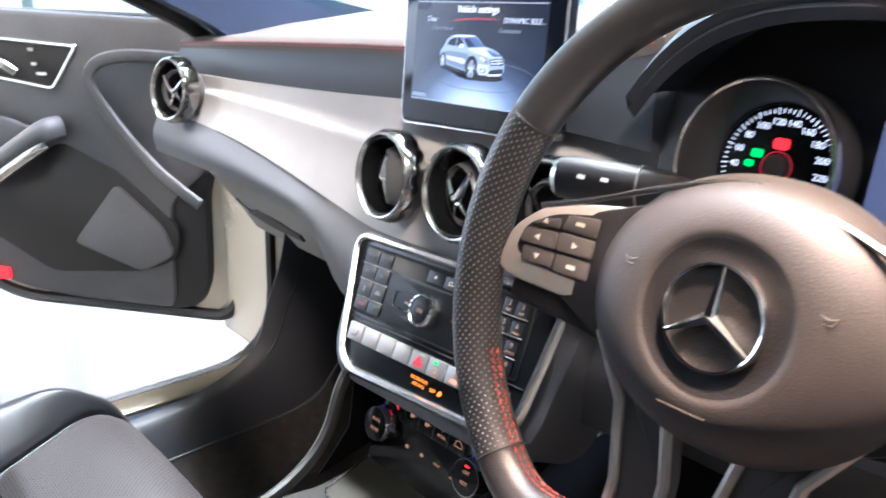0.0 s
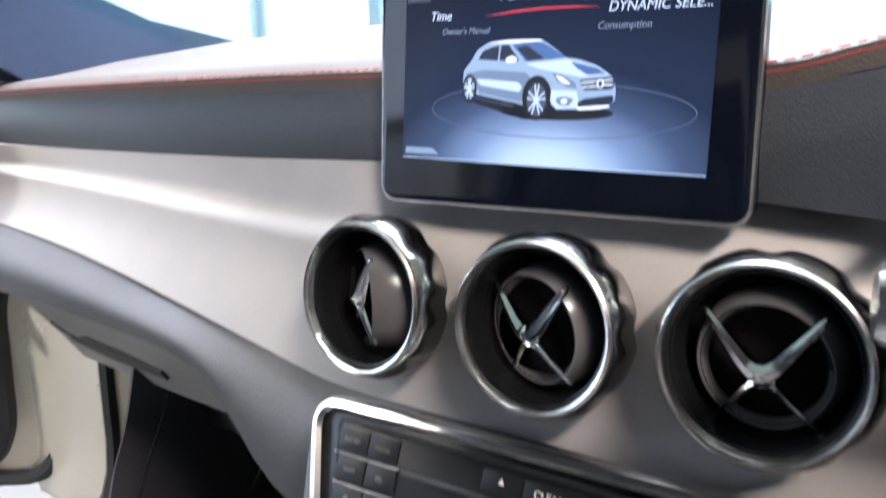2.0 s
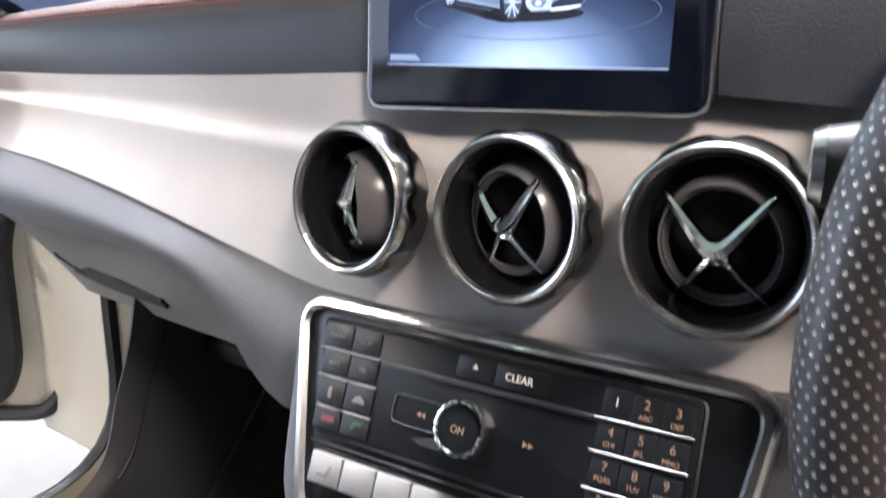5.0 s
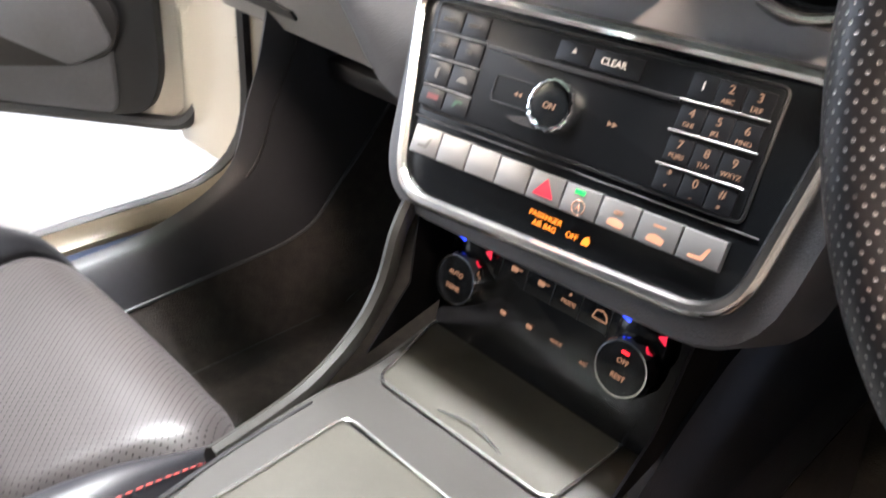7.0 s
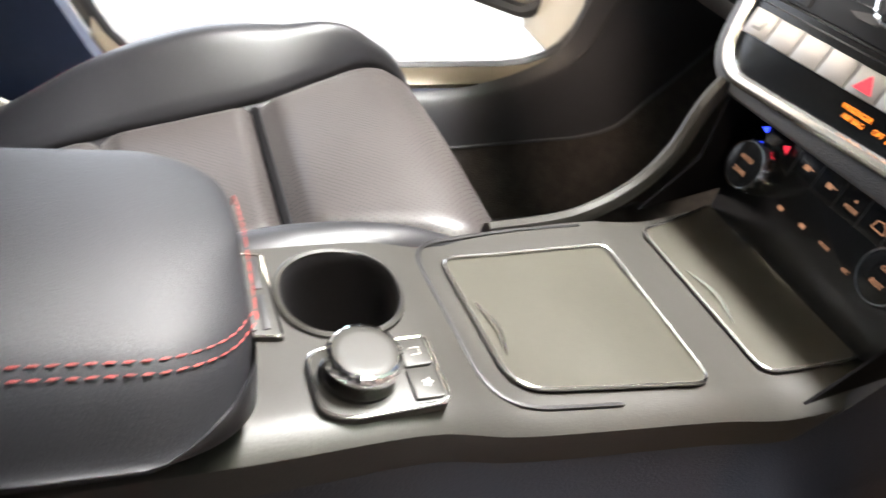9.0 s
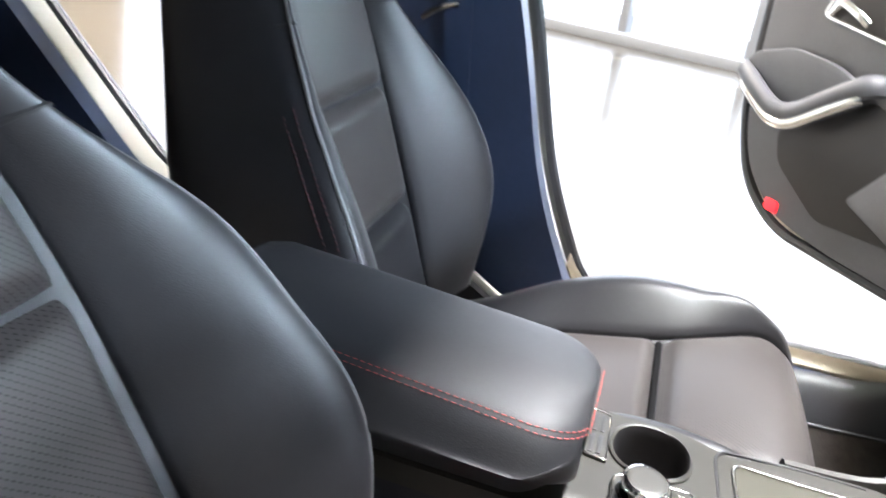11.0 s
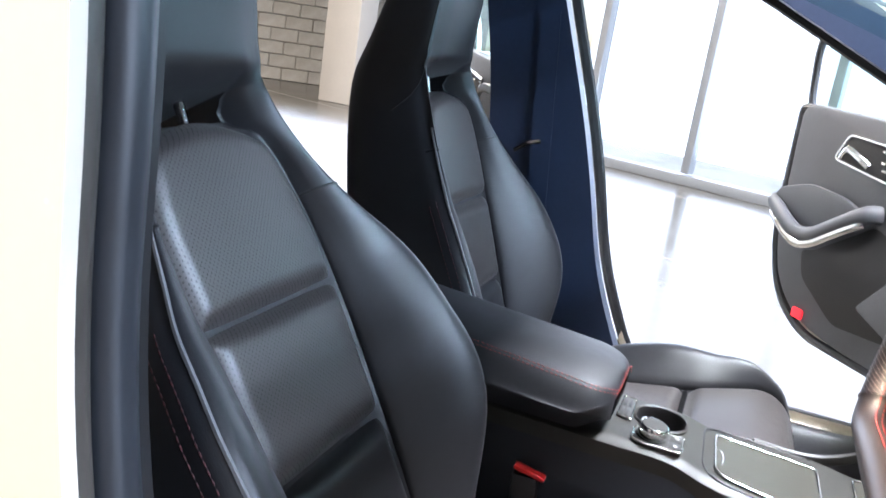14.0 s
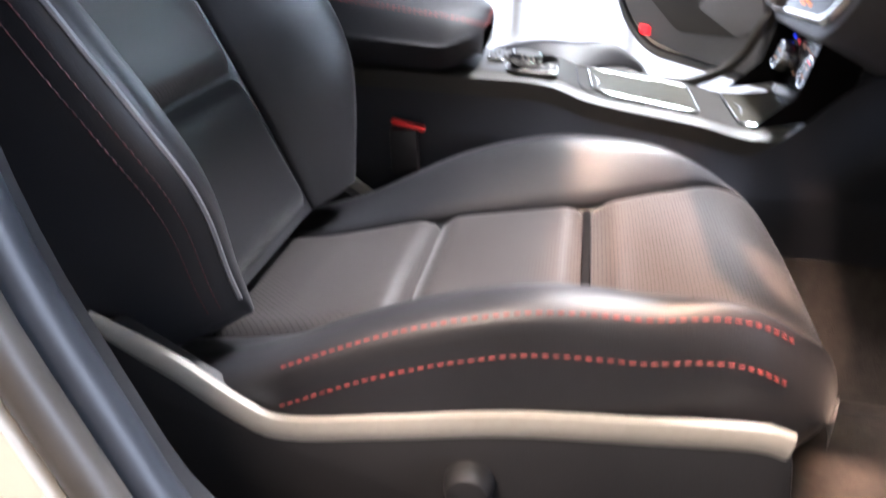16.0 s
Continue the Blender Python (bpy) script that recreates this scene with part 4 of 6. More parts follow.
        part("switch_bed", plate(rounded(bed, 0.007, 4), 0.004, SIDE @ pose(0, 0, 0.0118), 0.001), BLACK, sp, "black switch bed")
        for i, (x0, x1, y0, y1, k) in enumerate(((-0.153, -0.133, 0.0255, 0.0345, 6), (-0.131, -0.106, 0.0265, 0.0405, 3), (-0.159, -0.133, 0.0105, 0.0235, 2), (-0.131, -0.106, 0.0105, 0.0245, 0), (-0.156, -0.133, -0.0035, 0.0085, 0), (-0.131, -0.106, -0.0055, 0.0085, 0))):
            y0, y1 = y0 * 0.86, y1 * 0.86
            pts = [(x0, y0), (x1, y0), (x1, y1), (x0 + 0.001 * k, y1 - 0.0006 * k)]
            part("switch", plate(rounded(flip(pts), 0.0022, 3), 0.004, SIDE @ pose(0, 0, 0.0150 if i in (2, 3) else 0.0136), 0.001), SWITCH, sp, "dark grey switch key")
            cx, cy = sign * -((x0 + x1) / 2 + 0.004), (y0 + y1) / 2 + 0.001
            way = {0: (0, 1), 2: (-1, 0), 3: (1, 0), 4: (0, -1)}.get(i)
            if way:
                u, v = Vector(way), Vector((-way[1], way[0]))
                c = Vector((cx, cy))
                mark = [tuple(c + u * 0.0022), tuple(c - u * 0.0016 + v * 0.0021), tuple(c - u * 0.0016 - v * 0.0021)]
            else:
                mark = rect(0.0062, 0.0026, 0.0004, 2, cx, cy)
            part("switch_mark", plate(mark, 0.0002, SIDE @ pose(0, 0, 0.0153 if i in (2, 3) else 0.0139), 0), INK, sp)
        arm = rounded([(sign * x, y) for x, y in ((0.088, -0.010), (0.056, -0.062), (0.046, -0.112), (0.050, -0.176), (0.016, -0.176), (0.013, -0.100), (0.022, -0.050), (0.060, -0.010))], 0.006, 4)
        leg = part("lower_spoke", plate(arm, 0.012, WHEEL @ pose(0, 0, -0.010), 0.004), SWITCH, w, "dark lower spoke with silver edges")
        for line in (((0.080, -0.030), (0.056, -0.066), (0.047, -0.112), (0.050, -0.172)), ((0.026, -0.052), (0.0155, -0.100), (0.0185, -0.172))):
            part("spoke_edge", tube([WHEEL @ Vector((sign * x, y, -0.0095)) for x, y in line], 0.0036, 8), SPOKE, leg, "satin silver edge")
    part("spoke_back", plate(rounded([(-0.165, 0.0), (-0.14, 0.026), (-0.07, 0.050), (0.07, 0.050), (0.14, 0.026), (0.165, 0.0), (0.06, -0.05), (-0.06, -0.05)], 0.01, 4), 0.02, WHEEL @ pose(0, 0, -0.012), 0.003), BLACK, w)
    top = spline([(-0.130, 0.034, 0.011), (-0.090, 0.046, 0.010), (-0.046, 0.062, 0.008), (0, 0.0725, 0.006), (0.046, 0.062, 0.008), (0.090, 0.046, 0.010), (0.130, 0.034, 0.011)], 8)
    part("top_accent", tube([WHEEL @ p for p in top], 0.0020, 6), SATIN, w, "silver accent line")
    col = thing("steering_column", (0.366, 0.69, 0.98), "black steering column shroud with stalks", "steering column")
    part("shroud", lathe([(0.0001, 0.0), (0.05, -0.004), (0.062, -0.03), (0.066, -0.20), (0.0001, -0.2)], 32, WHEEL @ pose(0, -0.01, -0.035)), BLACK, col)
    for tip, root in (((0.152, 0.676, 1.038), (0.31, 0.715, 1.040)), ((0.173, 0.680, 0.950), (0.31, 0.715, 0.965)), ((0.555, 0.676, 1.038), (0.40, 0.715, 1.040))):
        a, b = Vector(root), Vector(tip)
        stalk = part("stalk", tube([a, a.lerp(b, 0.3), a.lerp(b, 0.42), a.lerp(b, 0.9), a.lerp(b, 0.97)], [0.009, 0.010, 0.0165, 0.0185, 0.0165], 14, flat=0.75), BLACK, col, "black control stalk")
        part("stalk_band", tube([a.lerp(b, 0.97), a.lerp(b, 1.0)], [0.0172, 0.0145], 14, flat=0.75), SATIN, col, "silver stalk end")
        part("stalk_ring", tube([a.lerp(b, 0.55), a.lerp(b, 0.56)], [0.0180, 0.0180], 14, flat=0.75), GLOVE, stalk)
        if tip[2] < 1 and tip[0] < 0.3:
            letters("LIM", 0.009, Matrix.Translation(a.lerp(b, 0.52) + Vector((0, -0.0150, 0.004))) @ pose(0, 0, 0, 78, 0, -12), INK, stalk)
        for k in (0.68, 0.80):
            part("stalk_mark", box(0.007, 0.0004, 0.003, 0, Matrix.Translation(a.lerp(b, k) + Vector((0, -0.0152, 0.006))) @ pose(0, 0, 0, -20)), INK, stalk)
    return w


def instrument_cluster():
    cl = thing("instrument_cluster", (0.375, 0.74, 1.07), "hooded instrument cluster with two lit round dials", "instrument cluster")
    xs = steps(0.195, 0.615, 30)
    rows = []
    for y, dz, sq in ((0.695, 0.0, 1.0), (0.686, 0.008, 1.0), (0.695, 0.016, 1.0), (0.73, 0.018, 1.0), (0.82, 0.012, 1.02), (0.95, -0.02, 1.05)):
        rows.append([(0.395 + (x - 0.395) * sq, y + 0.02 * abs((x - 0.395) / 0.22) ** 3, 1.178 + dz - 0.11 * abs((x - 0.395) / 0.22) ** 3.2) for x in xs])
    part("hood", solid(rows, (0, 0.004, -0.01)), BAND, cl, "black soft cluster hood")
    part("back_plate", box(0.42, 0.01, 0.19, 0.004, pose(0.395, 0.775, 1.075, -12)), BLACK, cl)
    for sign in (-1, 1):
        m = pose(0.400 + sign * 0.099, 0.712, 1.069, 78, 0, 0)
        ring = part("dial_tube", lathe([(0.0445, -0.034), (0.048, -0.02), (0.053, 0.004), (0.0575, 0.009), (0.0590, 0.004), (0.0580, -0.034)], 48, m), BLACK, cl, "black dial tube")
        part("dial_rim", lathe([(0.0565, 0.0085), (0.0580, 0.0102), (0.0595, 0.0080), (0.0594, 0.002)], 48, m), SATIN, ring, "thin silver dial rim")
        face = part("dial_face", lathe([(0.0001, 0.0), (0.044, 0.0), (0.045, 0.003), (0.046, 0.0)], 48, m @ pose(0, 0, -0.031)), GLOSS, cl, "black dial face")
        marks = bmesh.new()
        for k in range(53):
            a = radians(225 - 270 * k / 52)
            long = 0.005 if k % 4 == 0 else 0.003
            box(long, 0.0008, 0.0002, 0, m @ pose(0, 0, -0.0302) @ pose(0.0405 * math.cos(a), 0.0405 * math.sin(a), 0, 0, 0, math.degrees(a)), bm=marks)
        part("dial_marks", marks, DIALINK, face)
        for k in range(0, 14):
            a = radians(225 - 270 * k / 13)
            text = str(20 * k) if sign < 0 else (str(k // 2) if k % 2 == 0 else "")
            if text:
                letters(text, 0.0068, m @ pose(0.0325 * math.cos(a), 0.0325 * math.sin(a), -0.0300), DIALINK, face)
        a = radians(262)
        part("needle", box(0.030, 0.0022, 0.001, 0, m @ pose(0, 0, -0.0280) @ pose(0.020 * math.cos(a), 0.020 * math.sin(a), 0, 0, 0, math.degrees(a))), REDLED, cl, "red needle")
        part("needle_cap", lathe([(0.0001, 0.005), (0.008, 0.004), (0.010, 0.0)], 20, m @ pose(0, 0, -0.030)), BLACK, cl)
        part("needle_ring", lathe([(0.0108, 0.0), (0.0112, 0.0006), (0.0118, 0.0)], 32, m @ pose(0, 0, -0.0298)), REDDIM, cl, "dim red ring round the needle")
        if sign < 0:
            part("warning_light", plate(rect(0.012, 0.008, 0.003), 0.0002, m @ pose(0.0, 0.017, -0.0298), 0), REDLED, cl, "red warning light")
            part("tell_tale", plate(rect(0.009, 0.006, 0.002), 0.0002, m @ pose(-0.0165, 0.008, -0.0298), 0), GREENLED, cl, "green lamp sign")
            part("tell_tale", plate(rect(0.007, 0.005, 0.002), 0.0002, m @ pose(-0.021, 0.000, -0.0298), 0), GREENLED, cl, "green lamp sign")
    part("trip_display", plate(rect(0.062, 0.085, 0.003), 0.003, pose(0.402, 0.728, 1.066, 78), 0.0005), TRIPBLUE, cl, "blue lit trip display")
    return cl


DIALINK = glow("lit dial print", (0.9, 0.92, 1.0), 0.9)
REDDIM = glow("dim red ring light", (0.6, 0.02, 0.04), 0.5)
TRIPBLUE = glow("dim blue display", (0.10, 0.12, 0.22), 0.6)

# ---- seats ----
BACK_W = [(-0.36, 0.215), (-0.28, 0.255), (-0.19, 0.285), (-0.08, 0.272), (0.0, 0.240), (0.06, 0.203), (0.12, 0.168), (0.17, 0.145), (0.22, 0.131), (0.26, 0.124), (0.30, 0.120), (0.40, 0.111), (0.46, 0.098), (0.49, 0.074)]
BACK_I = [(-0.36, 0.118), (-0.18, 0.126), (0.0, 0.132), (0.08, 0.132), (0.15, 0.122), (0.19, 0.105), (0.22, 0.086), (0.26, 0.080), (0.49, 0.050)]
BACK_H = [(-0.36, 0.038), (-0.33, 0.052), (-0.24, 0.088), (-0.17, 0.097), (-0.10, 0.090), (-0.03, 0.073), (0.03, 0.053), (0.12, 0.028), (0.20, 0.016), (0.245, 0.014)]
BACK_B = [(-0.36, 0.150), (-0.15, 0.165), (0.0, 0.175), (0.10, 0.183), (0.18, 0.180), (0.272, 0.156), (0.336, 0.108), (0.40, 0.060), (0.45, 0.022), (0.49, -0.01)]
GAP_LOW, GAP_TOP = 0.222, 0.252


def head_front(v):
    return 0.030 + 0.47 * (v - 0.27)


def seat(sign, cx, back_y, cushion_y, recline, drop, label):
    s = thing("sports_seat", (cx, cushion_y, 0.34), label, "car seat", "front seats")
    lean = radians(recline)
    U, N = Vector((0, -math.sin(lean), math.cos(lean))), Vector((0, math.cos(lean), math.sin(lean)))
    O = Vector((cx, back_y, 0.865))
    aside = 0.018 if sign > 0 else 0.0
    P = lambda x, v, d: O + Vector((x + aside * step(-0.05, 0.22, v), 0, 0)) + U * v + N * d
    narrow = lambda k, v: (0.035 * (1 - step(-0.30, -0.06, v)) if k > 0 else 0.034 * (1 - step(-0.10, 0.04, v))) if sign > 0 else 0.0

    def section(v):
        """The closed outline at height v: 72 points, of which 6 to 33 make one wing and 39 to 66 the other."""
        i, b = ramp(v, BACK_I), -ramp(v, BACK_B)
        head = step(0.235, 0.285, v)
        f = head_front(v)
        c = (-0.012 - 0.030 * step(0.195, GAP_LOW, v)) if v < 0.237 else f - 0.050 * (1 - step(0.243, 0.272, v))
        h = ramp(v, BACK_H) * (1 - head) + (f - 0.007) * head
        if v > 0.445:
            e, mid = max(0.15, math.sqrt(max(0, 1 - ((v - 0.445) / 0.0455) ** 2))), (f + b) / 2
            c, h, b = mid + (c - mid) * e, mid + (h - mid) * e, mid + (b - mid) * e
        sides = []
        for k in (1, -1):
            w = ramp(v, BACK_W) - narrow(k, v)
            q = h + (0.012 * step(-0.34, -0.2, v) * (1 - step(-0.1, 0.05, v)) if k == sign > 0 else 0.0)
            bolster = ((0, c), (i * 0.6, c), (i, c + (q - c) * 0.04), (i + 0.006, c + (q - c) * 0.16), (i + (w - i) * 0.35, c + (q - c) * 0.62), (i + (w - i) * 0.66, c + (q - c) * 0.93), (i + (w - i) * 0.85, q), (w - 0.007, q - 0.009), (w, q - 0.034), (w - 0.001, (q + b) * 0.5), (w * 0.94, b + 0.040), (w * 0.68, b + 0.008), (0, b))
            dome = [(w * u, c - 0.016 * u ** 3) for u in (0, 0.30, 0.50, 0.62, 0.73, 0.84, 0.93)] + [(w - 0.002, c - 0.024), (w, c - 0.046)] + list(bolster[9:])
            mix = step(GAP_TOP, 0.30, v)
            sides.append([(k * (x + (x2 - x) * mix), d + (d2 - d) * mix) for (x, d), (x2, d2) in zip(bolster, dome)])
        right, left = sides
        return [P(p.x, v, p.y) for p in spline([(x, d, 0) for x, d in right + left[-2:0:-1]], 3, closed=True)]

    def ring(rows, first, last):
        return grid([row[first:last + 1] for row in rows], close_u=True, bm=shell)

    middle = list(range(66, 72)) + list(range(0, 7)) + list(range(33, 40))
    low_rows = [section(v) for v in steps(-0.36, GAP_LOW, 62)]
    gap_rows = [section(v) for v in steps(GAP_LOW, GAP_TOP, 5)]
    head_rows = [section(v) for v in steps(GAP_TOP, 0.49, 34)]
    shell = grid(low_rows, close_u=True)
    shell.faces.new([shell.verts.new(p) for p in low_rows[0]])
    shell.faces.new([shell.verts.new(low_rows[-1][j]) for j in middle])
    ring(gap_rows, 6, 33), ring(gap_rows, 39, 66)
    bmesh.ops.remove_doubles(shell, verts=shell.verts, dist=1e-5)
    body = part("backrest", shell, LEATHER, s, "black leather backrest with deep bolsters", 60)
    top = grid(head_rows, close_u=True)
    top.faces.new([top.verts.new(head_rows[0][j]) for j in middle])
    top.faces.new([top.verts.new(p) for p in head_rows[-1]])
    bmesh.ops.remove_doubles(top, verts=top.verts, dist=1e-5)
    head = part("headrest", top, LEATHER, s, "black leather integrated headrest", 60)
    for j, step_j in ((19, 1), (53, -1)):
        edge = [row[j] for row in head_rows[3:-3]]
        tail = [section(v)[j + step_j * n] for n, v in enumerate(steps(0.262, 0.195, 7))]
        part("seam", tube(list(reversed(edge)) + tail, 0.0016, 5), BLACK, head)

    def panel(name, v0, v1, material, arch=0.0):
        out, uv = [], []
        for t in steps(0, 1, 30):
            row, uu = [], []
            for q in steps(-1, 1, 28):
                v = v0 + (v1 - arch * abs(q) ** 2.4 - v0) * t
                i = ramp(v, BACK_I) - 0.002
                e = min(min(t, 1 - t) * (v1 - v0) / 0.026, (1 - abs(q)) * i / 0.022)
                d = -0.014 + (0.016 + 0.005 * (1 - q * q)) * (1 - (1 - min(1, max(0, e))) ** 2.0)
                row.append(P(q * i, v, d))
                uu.append((q * i, v))
            out.append(row)
            uv.append(uu)
        part(name, grid(out, uvs=uv), material, body, "perforated leather panel" if material is PERF else "plain leather panel")
    panel("upper_panel", 0.001, 0.216, PERF, 0.030)
    panel("middle_panel", -0.177, -0.001, PERF)
    panel("lower_panel", -0.35, -0.179, LEATHER)
    across = section(0.112)
    for line in (across[5:24], across[48:68]):
        part("shoulder_seam", tube([p + N * 0.0006 for p in line], 0.0020, 5), BLACK, body)
    for k in (-1, 1):
        j = 20 if k > 0 else 52
        rows = [section(v) for v in steps(-0.34, 0.15, 60)]
        part("piping", tube([r[j] for r in rows], 0.0025, 6), PIPING, body, "thin pale grey piping")
        for n in (23, 24):
            line = [r[n if k > 0 else 72 - n] + Vector((k * 0.0006, 0, 0)) for r in rows[:46]]
            part("side_stitching", stitches(line, 0.005, 0.003, 0.0009), DARKTHREAD, body, "dark red side stitching")
    part("headrest_post", tube([P(-0.038, v, -0.055 + 0.1 * max(0, v - 0.22)) for v in steps(0.205, 0.275, 4)], 0.0065, 10), DARKCHROME, s, "metal post in the headrest gap")
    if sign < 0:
        # near-black sheet added for the shade inside the headrest gap
        part("gap_backing", plate(rect(0.15, 0.05, 0.01), 0.006, Matrix(((1, 0, 0, P(0, 0.235, -0.12).x), (0, U.y, N.y, P(0, 0.235, -0.12).y), (0, U.z, N.z, P(0, 0.235, -0.12).z), (0, 0, 0, 1)))), RECESS_SHADE, s)

    # cushion
    base = cushion_y
    ZT = [(-0.42, 0.500), (-0.30, 0.520), (-0.16, 0.557), (0.0, 0.588), (0.08, 0.603), (0.135, 0.608), (0.175, 0.596), (0.198, 0.572), (0.213, 0.535)]
    CW = [(-0.42, 0.210), (-0.20, 0.235), (0.0, 0.232), (0.10, 0.222), (0.16, 0.204), (0.195, 0.182), (0.213, 0.150)]
    CI = [(-0.42, 0.120), (-0.20, 0.128), (0.0, 0.136), (0.08, 0.160), (0.15, 0.184), (0.213, 0.170)]
    CH = [(-0.42, 0.004), (-0.28, 0.022), (-0.17, 0.050), (-0.10, 0.062), (-0.03, 0.064), (0.07, 0.042), (0.135, 0.012), (0.16, 0.002), (0.213, 0.0)]
    Q = lambda x, y, z: Vector((cx + x, base + y, z - drop))
    rows = []
    for y in steps(-0.42, 0.213, 64):
        z, w, i, h = ramp(y, ZT), ramp(y, CW), ramp(y, CI), ramp(y, CH)
        i = min(i, w - 0.02)
        low = 0.48 + 0.045 * step(0.08, 0.213, y)
        sides = []
        for k in (1, -1):
            g = h + (0.020 * step(0.03, 0.13, y) * (1 - step(0.165, 0.213, y)) if k == sign else 0.0)
            sides.append([(k * x, q) for x, q in ((i * 0.6, z - 0.014), (i, z - 0.012), (i + 0.004, z + g * 0.05), (i + (w - i) * 0.36, z + g * 0.66), (i + (w - i) * 0.62, z + g), (w - 0.007, z + g - 0.009), (w, z + g - 0.042), (w - 0.003, low + 0.02), (w - 0.03, low))])
        loop = sides[0] + [(0, low)] + sides[1][::-1] + [(0, z - 0.014)]
        rows.append([Q(p.x, y, p.y) for p in spline([(x, q, 0) for x, q in loop], 3, closed=True)])
    cush = part("cushion", grid(rows, close_u=True, cap=True), LEATHER, s, "black leather seat cushion with raised bolsters", 60)

    def pad(name, y0, y1, material, front=0.0):
        out, uv = [], []
        for t in steps(0, 1, 30):
            row, uu = [], []
            for q in steps(-1, 1, 30):
                y = y0 + (y1 - front * abs(q) ** 3 - y0) * t
                i = min(ramp(y, CI), ramp(y, CW) - 0.02) - 0.002
                e = min(min(t, (1 - t) if not front else 9) * (y1 - y0) / 0.024, (1 - abs(q)) * i / 0.020)
                lift = -0.014 + (0.018 + 0.006 * (1 - q * q)) * (1 - (1 - min(1, max(0, e))) ** 2.0)
                row.append(Q(q * i, y, ramp(y, ZT) + lift))
                uu.append((q * i, y))
            out.append(row)
            uv.append(uu)
        part(name, grid(out, uvs=uv), material, cush, "perforated leather pad")
    pad("thigh_pad", 0.005, 0.214, PERF, 0.012)
    pad("seat_pad", -0.168, -0.005, PERF)
    pad("rear_pad", -0.40, -0.168, PERF)
    # near-black bar standing in for the shade between thigh pad and seat pad
    part("thigh_gap", box(0.27, 0.009, 0.02, 0.003, pose(cx, base, 0.570 - drop, 10)), RECESS_SHADE, cush)
    for k in (-1, 1):
        for n in (15, 18):
            line = [Vector(r[n if k > 0 else 57 - n - 3]) + Vector((k * 0.0010, 0, 0.0008)) for r in rows[18:-6]]
            part("bolster_stitching", stitches(line, 0.005, 0.003, 0.0010), REDTHREAD, cush, "red twin stitching")
        side = rounded([(-0.34, 0.30), (0.15, 0.32), (0.165, 0.46), (0.155, 0.518), (-0.057, 0.502), (-0.251, 0.464), (-0.31, 0.500), (-0.39, 0.545), (-0.42, 0.49)], 0.02, 4)
        m = Matrix(((0, 0, k, cx + k * 0.242), (1, 0, 0, base), (0, 1, 0, 0.04 - drop * 0.5), (0, 0, 0, 1)))
        trim = part("side_trim", plate(side, 0.03, m, 0.006), BLACK, s, "black plastic side trim")
        edge = spline([(cx + k * 0.238, base + y, z - drop * 0.5) for y, z in ((-0.40, 0.588), (-0.33, 0.554), (-0.275, 0.520), (-0.235, 0.508), (-0.150, 0.523), (-0.054, 0.542), (0.05, 0.553), (0.124, 0.560), (0.152, 0.556))], 6)
        part("trim_edge", tube(edge, [0.009 + 0.003 * step(0, 1, n / 6) for n in range(len(edge))], 10, flat=0.6, up=(k, 0, 0)), TRIMEDGE, trim, "satin grey trim edge")
        if k == sign:
            part("seat_knob", lathe([(0.0001, 0.022), (0.016, 0.020), (0.020, 0.012), (0.021, 0.0)], 24, pose(cx + k * 0.243, base - 0.081, 0.485, 0, 90 * k, 0)), BLACK, s, "black adjuster knob")
    for k in (-1, 1):
        part("seat_rail", box(0.05, 0.52, 0.05, 0.006, pose(cx + k * 0.17, base - 0.10, 0.36)), BLACK, s)
        part("riser", box(0.03, 0.30, 0.10, 0.006, pose(cx + k * 0.17, base - 0.08, 0.42)), BLACK, s)
    return s


TRIMEDGE = mat("satin grey trim edge", (0.30, 0.29, 0.26), 0.40, metal=0.2)
PIPING = mat("pale grey piping", (0.17, 0.17, 0.178), 0.42)
DARKTHREAD = mat("dark red thread", (0.07, 0.016, 0.018), 0.6)

# ---- passenger door ----
DOOR_AT = Vector((-1.04, 0.90, 0))
DOOR_WAY = Vector((-0.444, -0.319, 0)).normalized()
DOOR_OUT = Vector((-0.319, 0.444, 0)).normalized()  # away from the cabin
DOOR = Matrix(((DOOR_WAY.x, 0, -DOOR_OUT.x, DOOR_AT.x), (DOOR_WAY.y, 0, -DOOR_OUT.y, DOOR_AT.y), (0, 1, 0, 0), (0, 0, 0, 1)))


